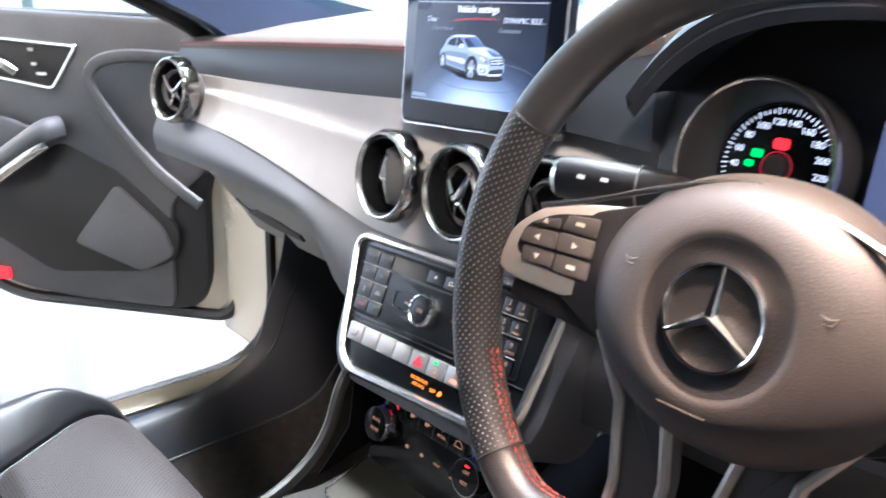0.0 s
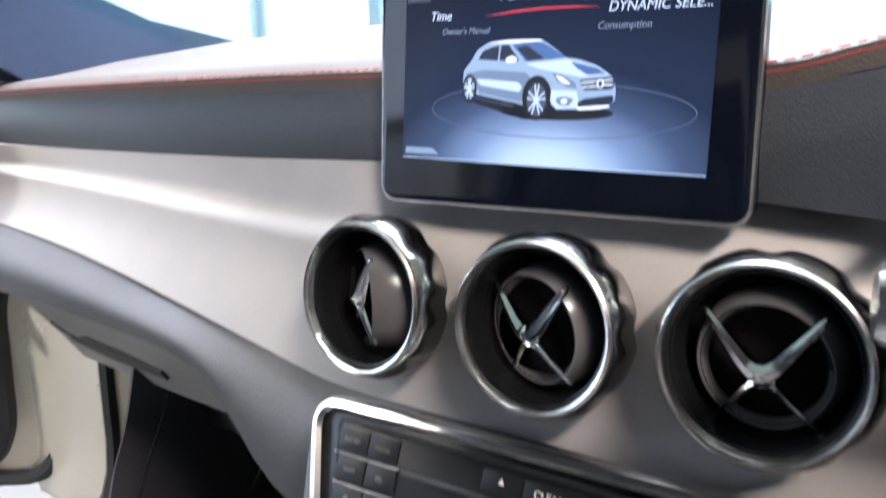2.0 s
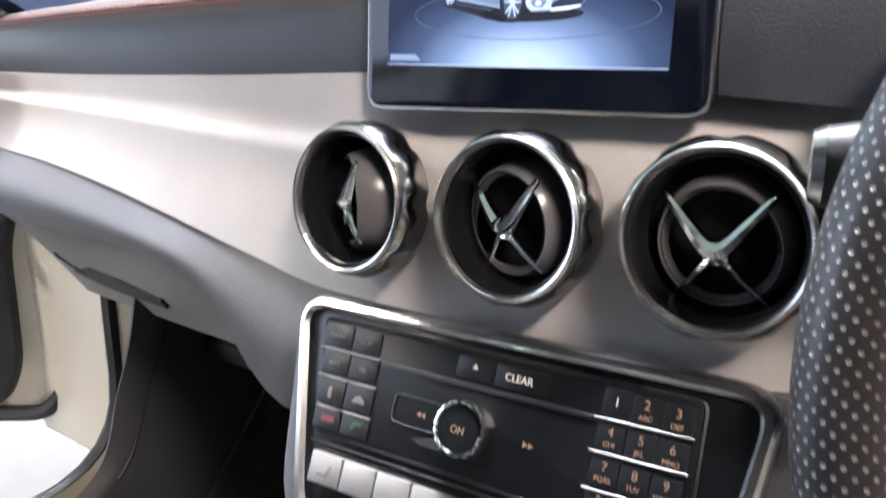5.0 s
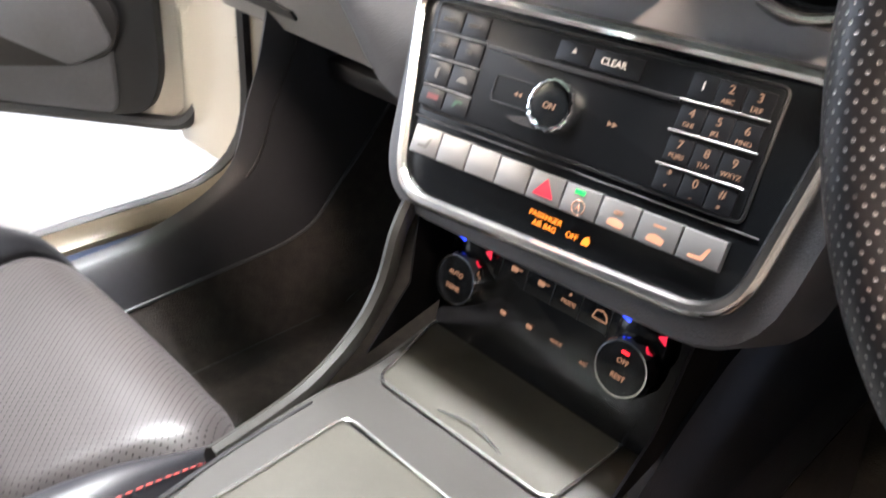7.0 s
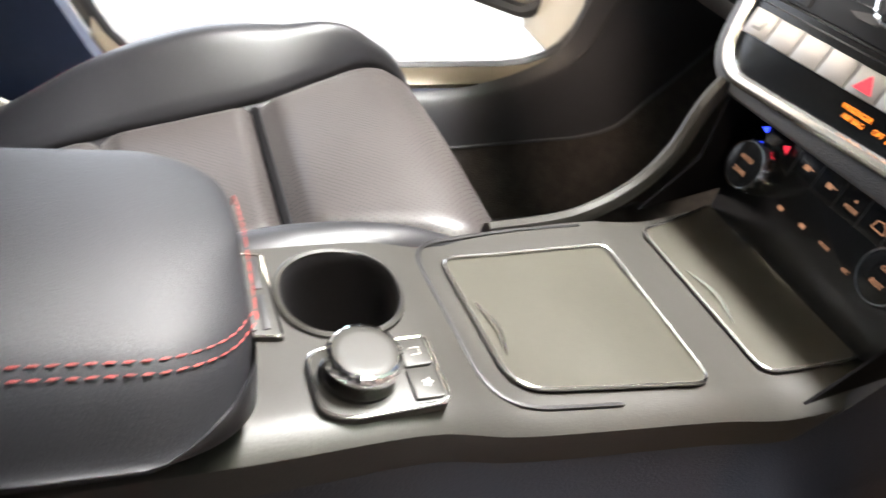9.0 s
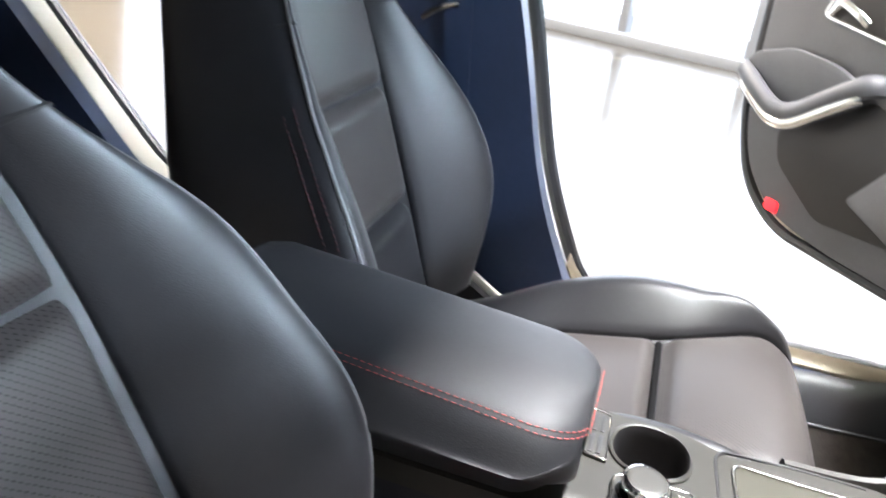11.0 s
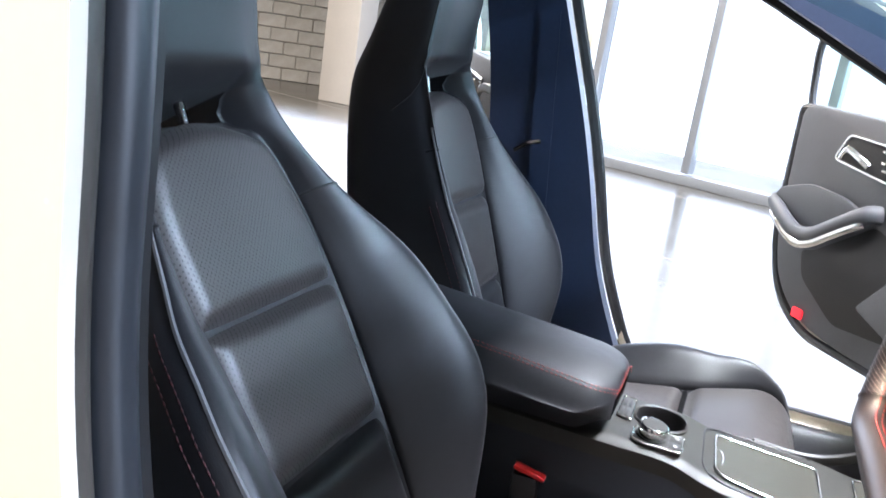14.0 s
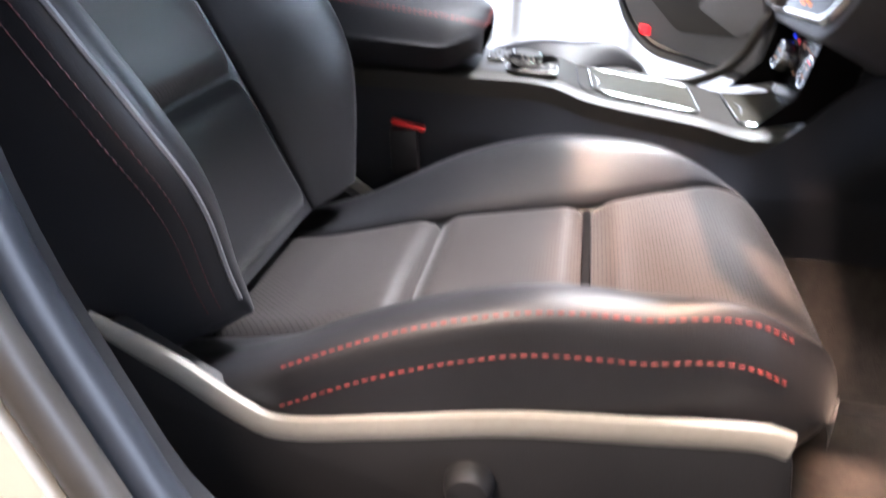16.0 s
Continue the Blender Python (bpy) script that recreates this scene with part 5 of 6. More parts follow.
def passenger_door():
    d = thing("vehicle_door", tuple(DOOR_AT + Vector((0, 0, 0.46))), "open white front car door with dark trim panel", "car door")
    lining = rounded([(0.095, 0.468), (0.38, 0.466), (0.56, 0.492), (0.68, 0.58), (0.735, 0.72), (0.755, 1.10), (0.72, 1.125), (-0.12, 1.10), (-0.16, 0.95), (-0.02, 0.80), (0.080, 0.715), (0.088, 0.60)], [0.03, 0.1, 0.1, 0.08, 0.1, 0.03, 0.03, 0.03, 0.06, 0.04, 0.02, 0.03], 5)
    body = part("lining", plate(lining, 0.04, DOOR, 0.010), DOORTRIM, d, "dark grey door lining")
    shell = rounded([(-0.005, 0.448), (0.56, 0.442), (0.70, 0.53), (0.775, 0.70), (0.80, 1.12), (-0.22, 1.10), (-0.16, 0.85), (-0.060, 0.70), (-0.052, 0.54)], [0.05, 0.1, 0.12, 0.1, 0.02, 0.02, 0.05, 0.06, 0.06], 6)
    inset = rounded([(0.115, 0.462), (0.120, 0.75), (-0.03, 0.83), (0.000, 0.74), (0.008, 0.54), (0.040, 0.474)], [0.01, 0.01, 0.01, 0.03, 0.05, 0.03], 5)
    part("edge_trim", plate(inset, 0.03, DOOR @ pose(0, 0, -0.012), 0.004), DOORPOST, d, "black inset along the hinge edge")
    part("shell", plate(shell, 0.11, DOOR @ pose(0, 0, -0.035), 0.02), PAINT, d, "white painted door shell")
    part("door_seal", tube([DOOR @ Vector((x, y, -0.032)) for x, y in rounded([(-0.030, 0.452), (0.55, 0.446), (0.70, 0.535), (0.775, 0.71), (0.79, 1.11), (-0.20, 1.095), (-0.170, 0.86), (-0.074, 0.68), (-0.066, 0.53)], [0.06, 0.08, 0.08, 0.08, 0.02, 0.02, 0.05, 0.06, 0.06], 6)], 0.014, 8, closed=True), RUBBER, d, "black door seal")
    # upper window frame and glass
    fr = [(0.79, 1.10, -0.06), (0.80, 1.20, -0.05), (0.74, 1.33, 0.0), (0.60, 1.40, 0.03), (0.30, 1.36, 0.03), (-0.15, 1.13, -0.03)]
    part("window_frame", tube([DOOR @ p for p in spline(fr, 6)], 0.022, 8, flat=0.6), PAINT, d, "white window frame")
    part("inner_frame", tube([DOOR @ (p + Vector((-0.02, -0.012, 0.014))) for p in spline(fr, 6)], 0.012, 8), RUBBER, d)
    pane = [[DOOR @ Vector((-0.12 + 0.88 * u - 0.06 * v * u, 1.10 + (0.02 + 0.26 * math.sin(min(1, u * 1.25 + 0.05) * math.pi * 0.5)) * v, -0.055 + 0.06 * v)) for u in steps(0, 1, 14)] for v in steps(0, 1, 6)]
    glass_ob = part("window_pane", solid(pane, -DOOR_OUT * 0.004), CARGLASS, d, "pale green tinted window")
    glass_ob.visible_shadow = False
    # pocket, armrest and handle
    pocket = rounded([(0.60, 0.70), (0.57, 0.62), (0.40, 0.53), (0.16, 0.555), (0.08, 0.585), (0.06, 0.66), (0.20, 0.78), (0.34, 0.84), (0.40, 0.80), (0.55, 0.71)], 0.03, 4)
    # black plate lying on the lining, standing for the shade in the pocket
    part("door_pocket", plate(pocket, 0.012, DOOR @ pose(0, 0, 0.0035), 0.002), BLACK, body, "black plate for the shade in the door pocket")
    flap = rounded([(0.33, 0.61), (0.205, 0.755), (0.10, 0.665), (0.075, 0.60), (0.16, 0.555)], 0.02, 4)
    part("pocket_cover", plate(flap, 0.012, DOOR @ pose(0, 0, 0.012), 0.004), DOORTRIM, body, "grey pocket cover")
    ledge = spline([(0.755, 0.815, 0.02), (0.66, 0.785, 0.05), (0.57, 0.755, 0.06), (0.50, 0.765, 0.06), (0.42, 0.815, 0.055), (0.345, 0.865, 0.04), (0.325, 0.872, 0.01)], 6)
    part("armrest", tube([DOOR @ p for p in ledge], 0.026, 10, flat=0.75), DOORTRIM, body, "padded door armrest")
    strip = [DOOR @ (p + Vector((0, -0.026, 0.012))) for p in ledge[2:-5]]
    part("armrest_strip", tube(strip, 0.012, 8, flat=0.45), SATIN, body, "silver armrest strip")
    part("armrest_infill", plate(rounded([(0.75, 0.80), (0.74, 0.86), (0.60, 0.90), (0.45, 0.89), (0.36, 0.86), (0.45, 0.79), (0.57, 0.745)], 0.03, 4), 0.012, DOOR @ pose(0, 0, 0.030), 0.006), DOORTRIM, body)
    bezel = rounded([(0.560, 0.985), (0.335, 0.955), (0.268, 1.045), (0.52, 1.060)], [0.02, 0.012, 0.012, 0.02], 4)
    part("handle_bezel", tube([DOOR @ Vector((x, y, 0.004)) for x, y in bezel], 0.0055, 6, closed=True), SATIN, body, "silver switch bezel")
    part("handle_dish", plate(bezel, 0.006, DOOR @ pose(0, 0, 0.003), 0.001), BLACK, body)
    part("door_handle", tube([DOOR @ p for p in spline([(0.535, 0.992, 0.010), (0.50, 1.02, 0.022), (0.45, 1.005, 0.022), (0.42, 0.985, 0.010)], 5)], 0.010, 8, flat=0.5), SATIN, body, "silver door handle")
    for k, (x, y) in enumerate(((0.375, 1.035), (0.37, 1.005), (0.355, 0.985))):
        part("seat_switch", box(0.016 + 0.012 * (k == 2), 0.010, 0.010, 0.003, DOOR @ pose(x, y, 0.008)), SATIN, body, "silver seat switch")
    bend = spline([(-0.13, 1.02, 0.006), (0.15, 1.03, 0.016), (0.235, 0.985, 0.018), (0.19, 0.90, 0.018), (0.10, 0.80, 0.018), (0.0, 0.725, 0.018)], 6)
    part("trim_crease", tube([DOOR @ p for p in bend], 0.014, 8, flat=0.5), DOORTRIM, body)
    part("door_light", plate(rect(0.045, 0.03, 0.008), 0.01, DOOR @ pose(0.545, 0.512, 0.006), 0.002), REDLED, d, "lit red door warning lamp")
    return d


DOORTRIM = mat("dark grey door trim", (0.080, 0.085, 0.096), 0.5, bump=0.3, bump_scale=700)


def small_cabin_things():
    belt = thing("seat_belt", (-0.66, -0.11, 0.97), "dark seat belt with a metal guide on the door pillar", "seat belt")
    part("webbing", solid([[(-0.648, y + 0.10 * (1.25 - z), z) for y in (-0.135, -0.09)] for z in steps(0.55, 1.25, 10)], (0.0015, 0, 0)), PILLAR, belt)
    for y in (-0.155, -0.075):
        part("height_adjuster", box(0.012, 0.010, 0.020, 0.004, pose(-0.692, y, 1.165)), DOORTRIM, belt, "small grey adjuster clip")
    part("guide", tube(spline([(-0.640, -0.14, 0.945), (-0.636, -0.11, 0.965), (-0.632, -0.08, 0.975)], 4), 0.006, 8), CHROME, belt, "metal belt guide")
    buckle = thing("belt_buckle", (0.10, 0.17, 0.60), "black belt buckle with a red release button", "belt buckle")
    part("stalk", box(0.018, 0.036, 0.06, 0.004, pose(0.140, 0.174, 0.597, 4)), BLACK, buckle)
    part("button", box(0.014, 0.044, 0.007, 0.002, pose(0.142, 0.178, 0.632, -10)), REDPLASTIC, buckle, "red release button")
    strike = thing("door_striker", (0.80, 0.04, 0.85), "metal door striker on the white door pillar", "striker")
    part("loop", tube(spline([(0.800, 0.000, 0.846), (0.822, 0.020, 0.850), (0.824, 0.036, 0.852), (0.802, 0.030, 0.850)], 5), 0.004, 8), SATIN, strike, "bent metal loop")
    part("plate", box(0.005, 0.045, 0.03, 0.002, pose(0.803, 0.005, 0.848)), SATIN, strike)
    rear = thing("rear_bench", (0, -0.95, 0.35), "black leather rear bench seat", "rear seat")
    part("bench_cushion", box(1.26, 0.50, 0.20, 0.05, pose(0, -0.90, 0.48, 5), 4), LEATHER, rear)
    part("bench_back", box(1.26, 0.14, 0.60, 0.05, pose(0, -1.22, 0.80, -20), 4), LEATHER, rear)


showroom()
car_shell()
kick_panel()
dashboard()
place_vents()
media_screen()
centre_stack()
console()
armrest()
steering_wheel()
instrument_cluster()
seat(1, 0.375, -0.088, 0.412, 30, 0.0, "black leather driver's sports seat with red stitching")
seat(-1, -0.358, -0.138, 0.338, 20, 0.022, "black leather passenger sports seat with red stitching")
front_door = passenger_door()
rear_door = copy_thing(front_door, pose(-1.10, -0.34, 0.46, 0, 0, -6))
tagged(rear_door, "open white rear car door with dark trim panel", "car door")
small_cabin_things()

# ---- radio panel, climate panel, controller, screen page ----


def radio_panel():
    st = next(o for o in scene.objects if o.name == "centre_stack")
    at = lambda x, y, z=0.002: PANEL @ pose(x, y, z)
    radio = thing("car_radio", tuple(PANEL.translation), "black car radio unit with number keys and a chrome knob", "car radio")
    part("face", plate(rounded([(-0.131, -0.023), (0.117, -0.023), (0.115, 0.050), (-0.143, 0.050)], 0.004, 4), 0.004, at(0, 0, 0.0035), 0.001), RADIOFACE, radio, "satin black radio face")
    part("face_gap", tube([PANEL @ Vector((x, y, 0.0022)) for x, y in rounded([(-0.132, -0.024), (0.118, -0.024), (0.116, 0.051), (-0.144, 0.051)], 0.005, 4)], 0.0012, 5, closed=True), BLACK, radio)
    part("slot", box(0.148, 0.0030, 0.003, 0.0004, at(-0.015, 0.0298, 0.0032)), BLACK, radio, "disc slot")
    part("card_slot", plate([(-0.056, -0.010), (-0.048, -0.0125), (-0.030, -0.0125), (-0.026, -0.009), (-0.040, -0.0065)], 0.001, at(0, 0, 0.0042), 0), BLACK, radio, "card slot")
    # keys on both sides
    for row, (y0, y1) in enumerate(((0.033, 0.048), (0.0148, 0.030), (-0.0050, 0.0120), (-0.021, -0.0080))):
        for col in range(2):
            cx = -0.128 + 0.024 * col + 0.0015 * row
            part("key", plate(rect(0.0228, y1 - y0, 0.001, 2, cx, (y0 + y1) / 2), 0.002, at(0, 0, 0.0046), 0.0004), KEYFACE, radio, "flat black key")
    for k, y in enumerate((0.0312, 0.0132, -0.0066)):
        part("key_rail", tube([PANEL @ Vector((-0.1415 + 0.0035 * k, y, 0.005)), PANEL @ Vector((-0.090 + 0.001 * k, y, 0.005))], 0.0006, 6), BUTTON, radio, "thin silver rail")
        part("key_rail", tube([PANEL @ Vector((0.059, y - 0.0003, 0.005)), PANEL @ Vector((0.113, y + 0.0003, 0.005))], 0.0007, 6), BUTTON, radio, "thin silver rail")
    for text, x, y, size in (("RADIO", -0.129, 0.0405, 0.0042), ("MEDIA", -0.105, 0.0400, 0.0042), ("NAVI", -0.127, 0.0222, 0.0042), ("TEL", -0.103, 0.0222, 0.0042)):
        letters(text, size, at(x, y, 0.0050), INK_DIM, radio)
    part("key_mark", plate([(-0.127, 0.000), (-0.124, -0.001), (-0.124, 0.007), (-0.127, 0.006)], 0.0001, at(0, 0, 0.0050), 0), INK_DIM, radio)
    part("key_mark", plate([(-0.106, 0.001), (-0.095, 0.001), (-0.097, 0.004), (-0.100, 0.006), (-0.104, 0.0045)], 0.0001, at(0, 0, 0.0050), 0), INK_DIM, radio)
    part("key_mark", plate([(-0.128, -0.016), (-0.117, -0.016), (-0.117, -0.012), (-0.128, -0.012)], 0.0001, at(0, 0, 0.0050), 0), DIMRED, radio, "dim red call sign")
    part("key_mark", plate([(-0.103, -0.016), (-0.101, -0.0165), (-0.099, -0.0135), (-0.094, -0.013), (-0.094, -0.011), (-0.101, -0.011)], 0.0001, at(0, 0, 0.0050), 0), DIMGREEN, radio, "dim green call sign")
    keys = (("1", "", 0.070, 0.0405), ("2", "ABC", 0.0865, 0.0400), ("3", "DEF", 0.1035, 0.0395), ("4", "GHI", 0.0695, 0.0220), ("5", "JKL", 0.0865, 0.0215), ("6", "MNO", 0.1035, 0.0210), ("7", "PQRS", 0.0695, 0.0035), ("8", "TUV", 0.0865, 0.0030), ("9", "WXYZ", 0.1035, 0.0025), ("*", "+", 0.0695, -0.0140), ("0", "_", 0.0865, -0.0145), ("#", "o", 0.1035, -0.0150))
    for k, (big, small, x, y) in enumerate(keys):
        part("key", plate(rect(0.0162, 0.0150, 0.001, 2, x, y - 0.0005), 0.002, at(0, 0, 0.0046), 0.0004), KEYFACE, radio, "number key")
        letters(big, 0.0070, at(x, y + (0.0025 if small else 0.0), 0.0050), AMBERINK if k else INK, radio)
        if small:
            letters(small, 0.0040, at(x, y - 0.0042, 0.0050), AMBERINK, radio)
    part("upper_key", plate(rect(0.026, 0.013, 0.001, 2, -0.020, 0.0405), 0.002, at(0, 0, 0.0044), 0.0004), KEYFACE, radio)
    part("eject_mark", plate([(-0.022, 0.0400), (-0.018, 0.0400), (-0.020, 0.0435)], 0.0001, at(0, 0, 0.0048), 0), INK, radio)
    part("upper_key", plate(rect(0.036, 0.013, 0.001, 2, 0.012, 0.0400), 0.002, at(0, 0, 0.0044), 0.0004), KEYFACE, radio)
    letters("CLEAR", 0.0062, at(0.010, 0.0400, 0.0050), INK, radio)
    part("skip_key", tube([PANEL @ Vector((x, y, 0.0042)) for x, y in rounded([(-0.073, -0.0035), (-0.038, -0.0035), (-0.038, 0.0145), (-0.073, 0.0145)], 0.004, 4)], 0.0005, 5, closed=True), BLACK, radio)
    for x, way in ((-0.048, -1), (0.020, 1)):
        for k in range(2):
            part("skip_mark", plate([(x + way * (0.0035 * k), 0.0035), (x + way * (0.0035 * k + 0.0032), 0.0053), (x + way * (0.0035 * k), 0.0071)], 0.0001, at(0, 0, 0.0046), 0), AMBERINK, radio)
    ridge = lambda a, r: r - (0.0006 if int(a / (2 * math.pi) * 36 + 0.5) % 2 and r > 0.0155 else 0)
    knob = part("volume_knob", lathe([(0.0180, 0.002), (0.0178, 0.012), (0.0165, 0.0145), (0.0148, 0.0150), (0.0140, 0.0138)], 72, PANEL @ pose(-0.017, 0.005, 0.002), wave=ridge), CHROME, radio, "ribbed chrome knob")
    part("knob_face", lathe([(0.0001, 0.0135), (0.0130, 0.0138), (0.0142, 0.0136)], 32, PANEL @ pose(-0.017, 0.005, 0.002)), GLOSS, knob, "black knob face")
    letters("ON", 0.0060, PANEL @ pose(-0.017, 0.004, 0.0160), AMBERINK, radio)
    # row of silver buttons
    for k in range(9):
        x0 = -0.1275 + 0.0273 * k
        pts = [(x0, -0.0555 + 0.0003 * k), (x0 + 0.0262, -0.0552 + 0.0003 * k), (x0 + 0.0262, -0.0355), (x0, -0.0358)]
        ob = link("rocker_button", plate(pts, 0.005, PANEL @ pose(0, 0, 0.0065), 0.0010), BUTTON)
        tagged(ob, ("silver hazard button with a red triangle" if k == 4 else "silver rocker button below the radio"), "button", "buttons below the radio")
        c = x0 + 0.0131
        if k == 4:
            part("hazard_sign", plate(rounded([(c - 0.0085, -0.0505), (c + 0.0085, -0.0505), (c, -0.0385)], 0.0012, 3), 0.0003, at(0, 0, 0.0069), 0), REDSIGN, ob, "red triangle")
        if k == 5:
            part("status_light", plate(rect(0.0075, 0.0028, 0.0006, 2, c - 0.002, -0.0392), 0.0003, at(0, 0, 0.0069), 0), GREENLED, ob, "green status light")
            letters("A", 0.0055, at(c, -0.0485, 0.0068), ORANGEINK, ob)
            part("sign_ring", tube([PANEL @ Vector((c + 0.0046 * math.cos(a), -0.0485 + 0.0046 * math.sin(a), 0.0067)) for a in (2 * math.pi * j / 20 for j in range(20))], 0.0003, 4, closed=True), ORANGEINK, ob)
        if k in (6, 7):
            letters("OFF" if k == 6 else "SOS", 0.0036, at(c, -0.0425, 0.0068), ORANGEINK, ob) if k == 6 else part("sign_bar", plate(rect(0.008, 0.0014, 0.0004, 2, c, -0.0410), 0.0001, at(0, 0, 0.0067), 0), ORANGEINK, ob)
            part("sign_bar", plate(rounded([(c - 0.006, -0.0505), (c + 0.005, -0.0515), (c + 0.006, -0.0475), (c - 0.001, -0.0455), (c - 0.005, -0.0470)], 0.001, 3), 0.0001, at(0, 0, 0.0067), 0), ORANGEINK, ob)
        if k in (0, 8):
            part("seat_sign", plate(rounded([(c - 0.006, -0.0505), (c + 0.003, -0.0505), (c + 0.006, -0.0425), (c + 0.004, -0.0425), (c + 0.001, -0.0480), (c - 0.006, -0.0485)], 0.0005, 2), 0.0001, at(0, 0, 0.0067), 0), ORANGEINK if k else INK_DIM, ob)
    letters("PASSENGER", 0.0050, at(0.000, -0.0625, 0.0025), AMBER, st, "airbag_sign")
    letters("AIR BAG", 0.0050, at(0.001, -0.0680, 0.0025), AMBER, st, "airbag_sign")
    letters("OFF", 0.0052, at(0.0225, -0.0668, 0.0025), AMBER, st, "airbag_sign")
    part("airbag_sign", plate([(0.030, -0.0690), (0.035, -0.0690), (0.036, -0.0660), (0.034, -0.0630), (0.031, -0.0650)], 0.0002, at(0, 0, 0.0025), 0), AMBER, st)
    part("fascia_line", tube([PANEL @ Vector((-0.135, -0.0300, 0.0020)), PANEL @ Vector((0.130, -0.0285, 0.0020))], 0.0006, 5), BLACK, st)


CLIMATE = pose(0.0, 0.676, 0.708, 74, 0, 0)


def climate_panel():
    cl = thing("climate_panel", (0, 0.69, 0.66), "gloss black climate panel with two ribbed chrome dials", "climate control")
    at = lambda x, y, z=0.001: CLIMATE @ pose(x, y, z)
    part("panel", plate(rounded([(-0.100, -0.050), (0.100, -0.050), (0.106, 0.062), (-0.106, 0.062)], 0.006, 4), 0.03, CLIMATE, 0.002), GLOSS, cl, "gloss black panel")
    bar = rounded([(-0.085, 0.033), (-0.070, 0.040), (0.070, 0.042), (0.085, 0.036), (0.085, 0.012), (0.060, 0.016), (-0.060, 0.014), (-0.085, 0.008)], 0.006, 4)
    part("upper_keys", plate(bar, 0.006, at(0, 0, 0.005), 0.002), GLOSS, cl, "raised upper key bar")
    for k in range(5):
        part("key_gap", box(0.0006, 0.022, 0.0006, 0, at(-0.048 + 0.024 * k, 0.027, 0.0052)), BLACK, cl)
    for k, x in enumerate((-0.036, -0.011, 0.014, 0.040)):
        if k == 2:
            letters("MODE", 0.0044, at(x, 0.024, 0.0056), ORANGEGLOW, cl)
            part("key_sign", plate([(x - 0.0014, 0.0295), (x + 0.0014, 0.0295), (x, 0.0320)], 0.0001, at(0, 0, 0.0056), 0), ORANGEGLOW, cl)
        elif k == 3:
            part("key_sign", tube([at(0, 0, 0) @ Vector((x + px, 0.027 + py, 0.0054)) for px, py in rounded([(-0.006, -0.003), (0.006, -0.003), (0.005, 0.001), (0.001, 0.004), (-0.004, 0.003)], 0.001, 3)], 0.0005, 4, closed=True), ORANGEGLOW, cl)
        else:
            part("key_sign", plate(rect(0.006, 0.004, 0.0008, 2, x, 0.027), 0.0001, at(0, 0, 0.0056), 0), ORANGEGLOW, cl)
            part("key_sign", plate(rect(0.004, 0.0008, 0.0002, 2, x + 0.005, 0.028), 0.0001, at(0, 0, 0.0056), 0), ORANGEGLOW, cl)
    for k, x in enumerate((-0.038, -0.013, 0.012, 0.037)):
        if k == 2:
            letters("MODE", 0.0036, at(x, -0.009, 0.0012), ORANGEGLOW, cl)
        elif k == 3:
            letters("A/C", 0.0042, at(x, -0.012, 0.0012), ORANGEGLOW, cl)
        else:
            part("key_sign", plate(rect(0.0055, 0.0035, 0.0008, 2, x, -0.010 + 0.001 * k), 0.0001, at(0, 0, 0.0012), 0), ORANGEGLOW, cl)
    ridge = lambda a, r: r - (0.0008 if int(a / (2 * math.pi) * 30 + 0.5) % 2 and r > 0.0195 else 0)
    for sign in (-1, 1):
        m = CLIMATE @ pose(sign * 0.0735, 0.006 + 0.003 * sign, 0.0)
        part("lamp_dome", lathe([(0.0001, 0.010), (0.012, 0.009), (0.020, 0.005), (0.024, 0.0)], 24, m @ pose(0, 0.018, 0)), GLOSS, cl)
        dial = part("dial", lathe([(0.0215, 0.001), (0.0215, 0.012), (0.0205, 0.020), (0.0190, 0.0225), (0.0178, 0.0225)], 60, m, wave=ridge), CHROME, cl, "ribbed chrome dial")
        part("dial_face", lathe([(0.0001, 0.0222), (0.0165, 0.0222), (0.0180, 0.0218)], 32, m), GLOSS, dial, "black dial face")
        letters("AUTO" if sign < 0 else "OFF", 0.0050, m @ pose(0, 0.005, 0.0226), ORANGEGLOW, dial)
        letters("ZONE" if sign < 0 else "REST", 0.0050, m @ pose(0, -0.006, 0.0226), ORANGEGLOW, dial)
        if sign > 0:
            part("status_light", plate(rect(0.006, 0.002, 0.0005, 2, 0.0, 0.0115), 0.0002, m @ pose(0, 0, 0.0228), 0), REDLED, dial, "red status light")
        part("cold_mark", plate([(-0.017, 0.027), (-0.010, 0.025), (-0.011, 0.031)], 0.0003, m @ pose(0, 0, 0.0085), 0), BLUELED, cl, "blue cold mark")
        part("hot_mark", plate([(0.010, 0.026), (0.017, 0.022), (0.016, 0.029)], 0.0003, m @ pose(0, 0, 0.0085), 0), REDSIGN, cl, "red warm mark")
    # side cheeks of the niche, coloured near-black for the shade there
    for sign in (-1, 1):
        part("cheek", solid([[(sign * 0.108, 0.60 + 0.09 * t, 0.655 + 0.02 * t), (sign * 0.110, 0.645 + 0.06 * t, 0.70), (sign * 0.116, 0.66 + 0.05 * t, 0.775)] for t in steps(0, 1, 4)], (sign * 0.002, 0, 0)), RECESS_SHADE, cl)


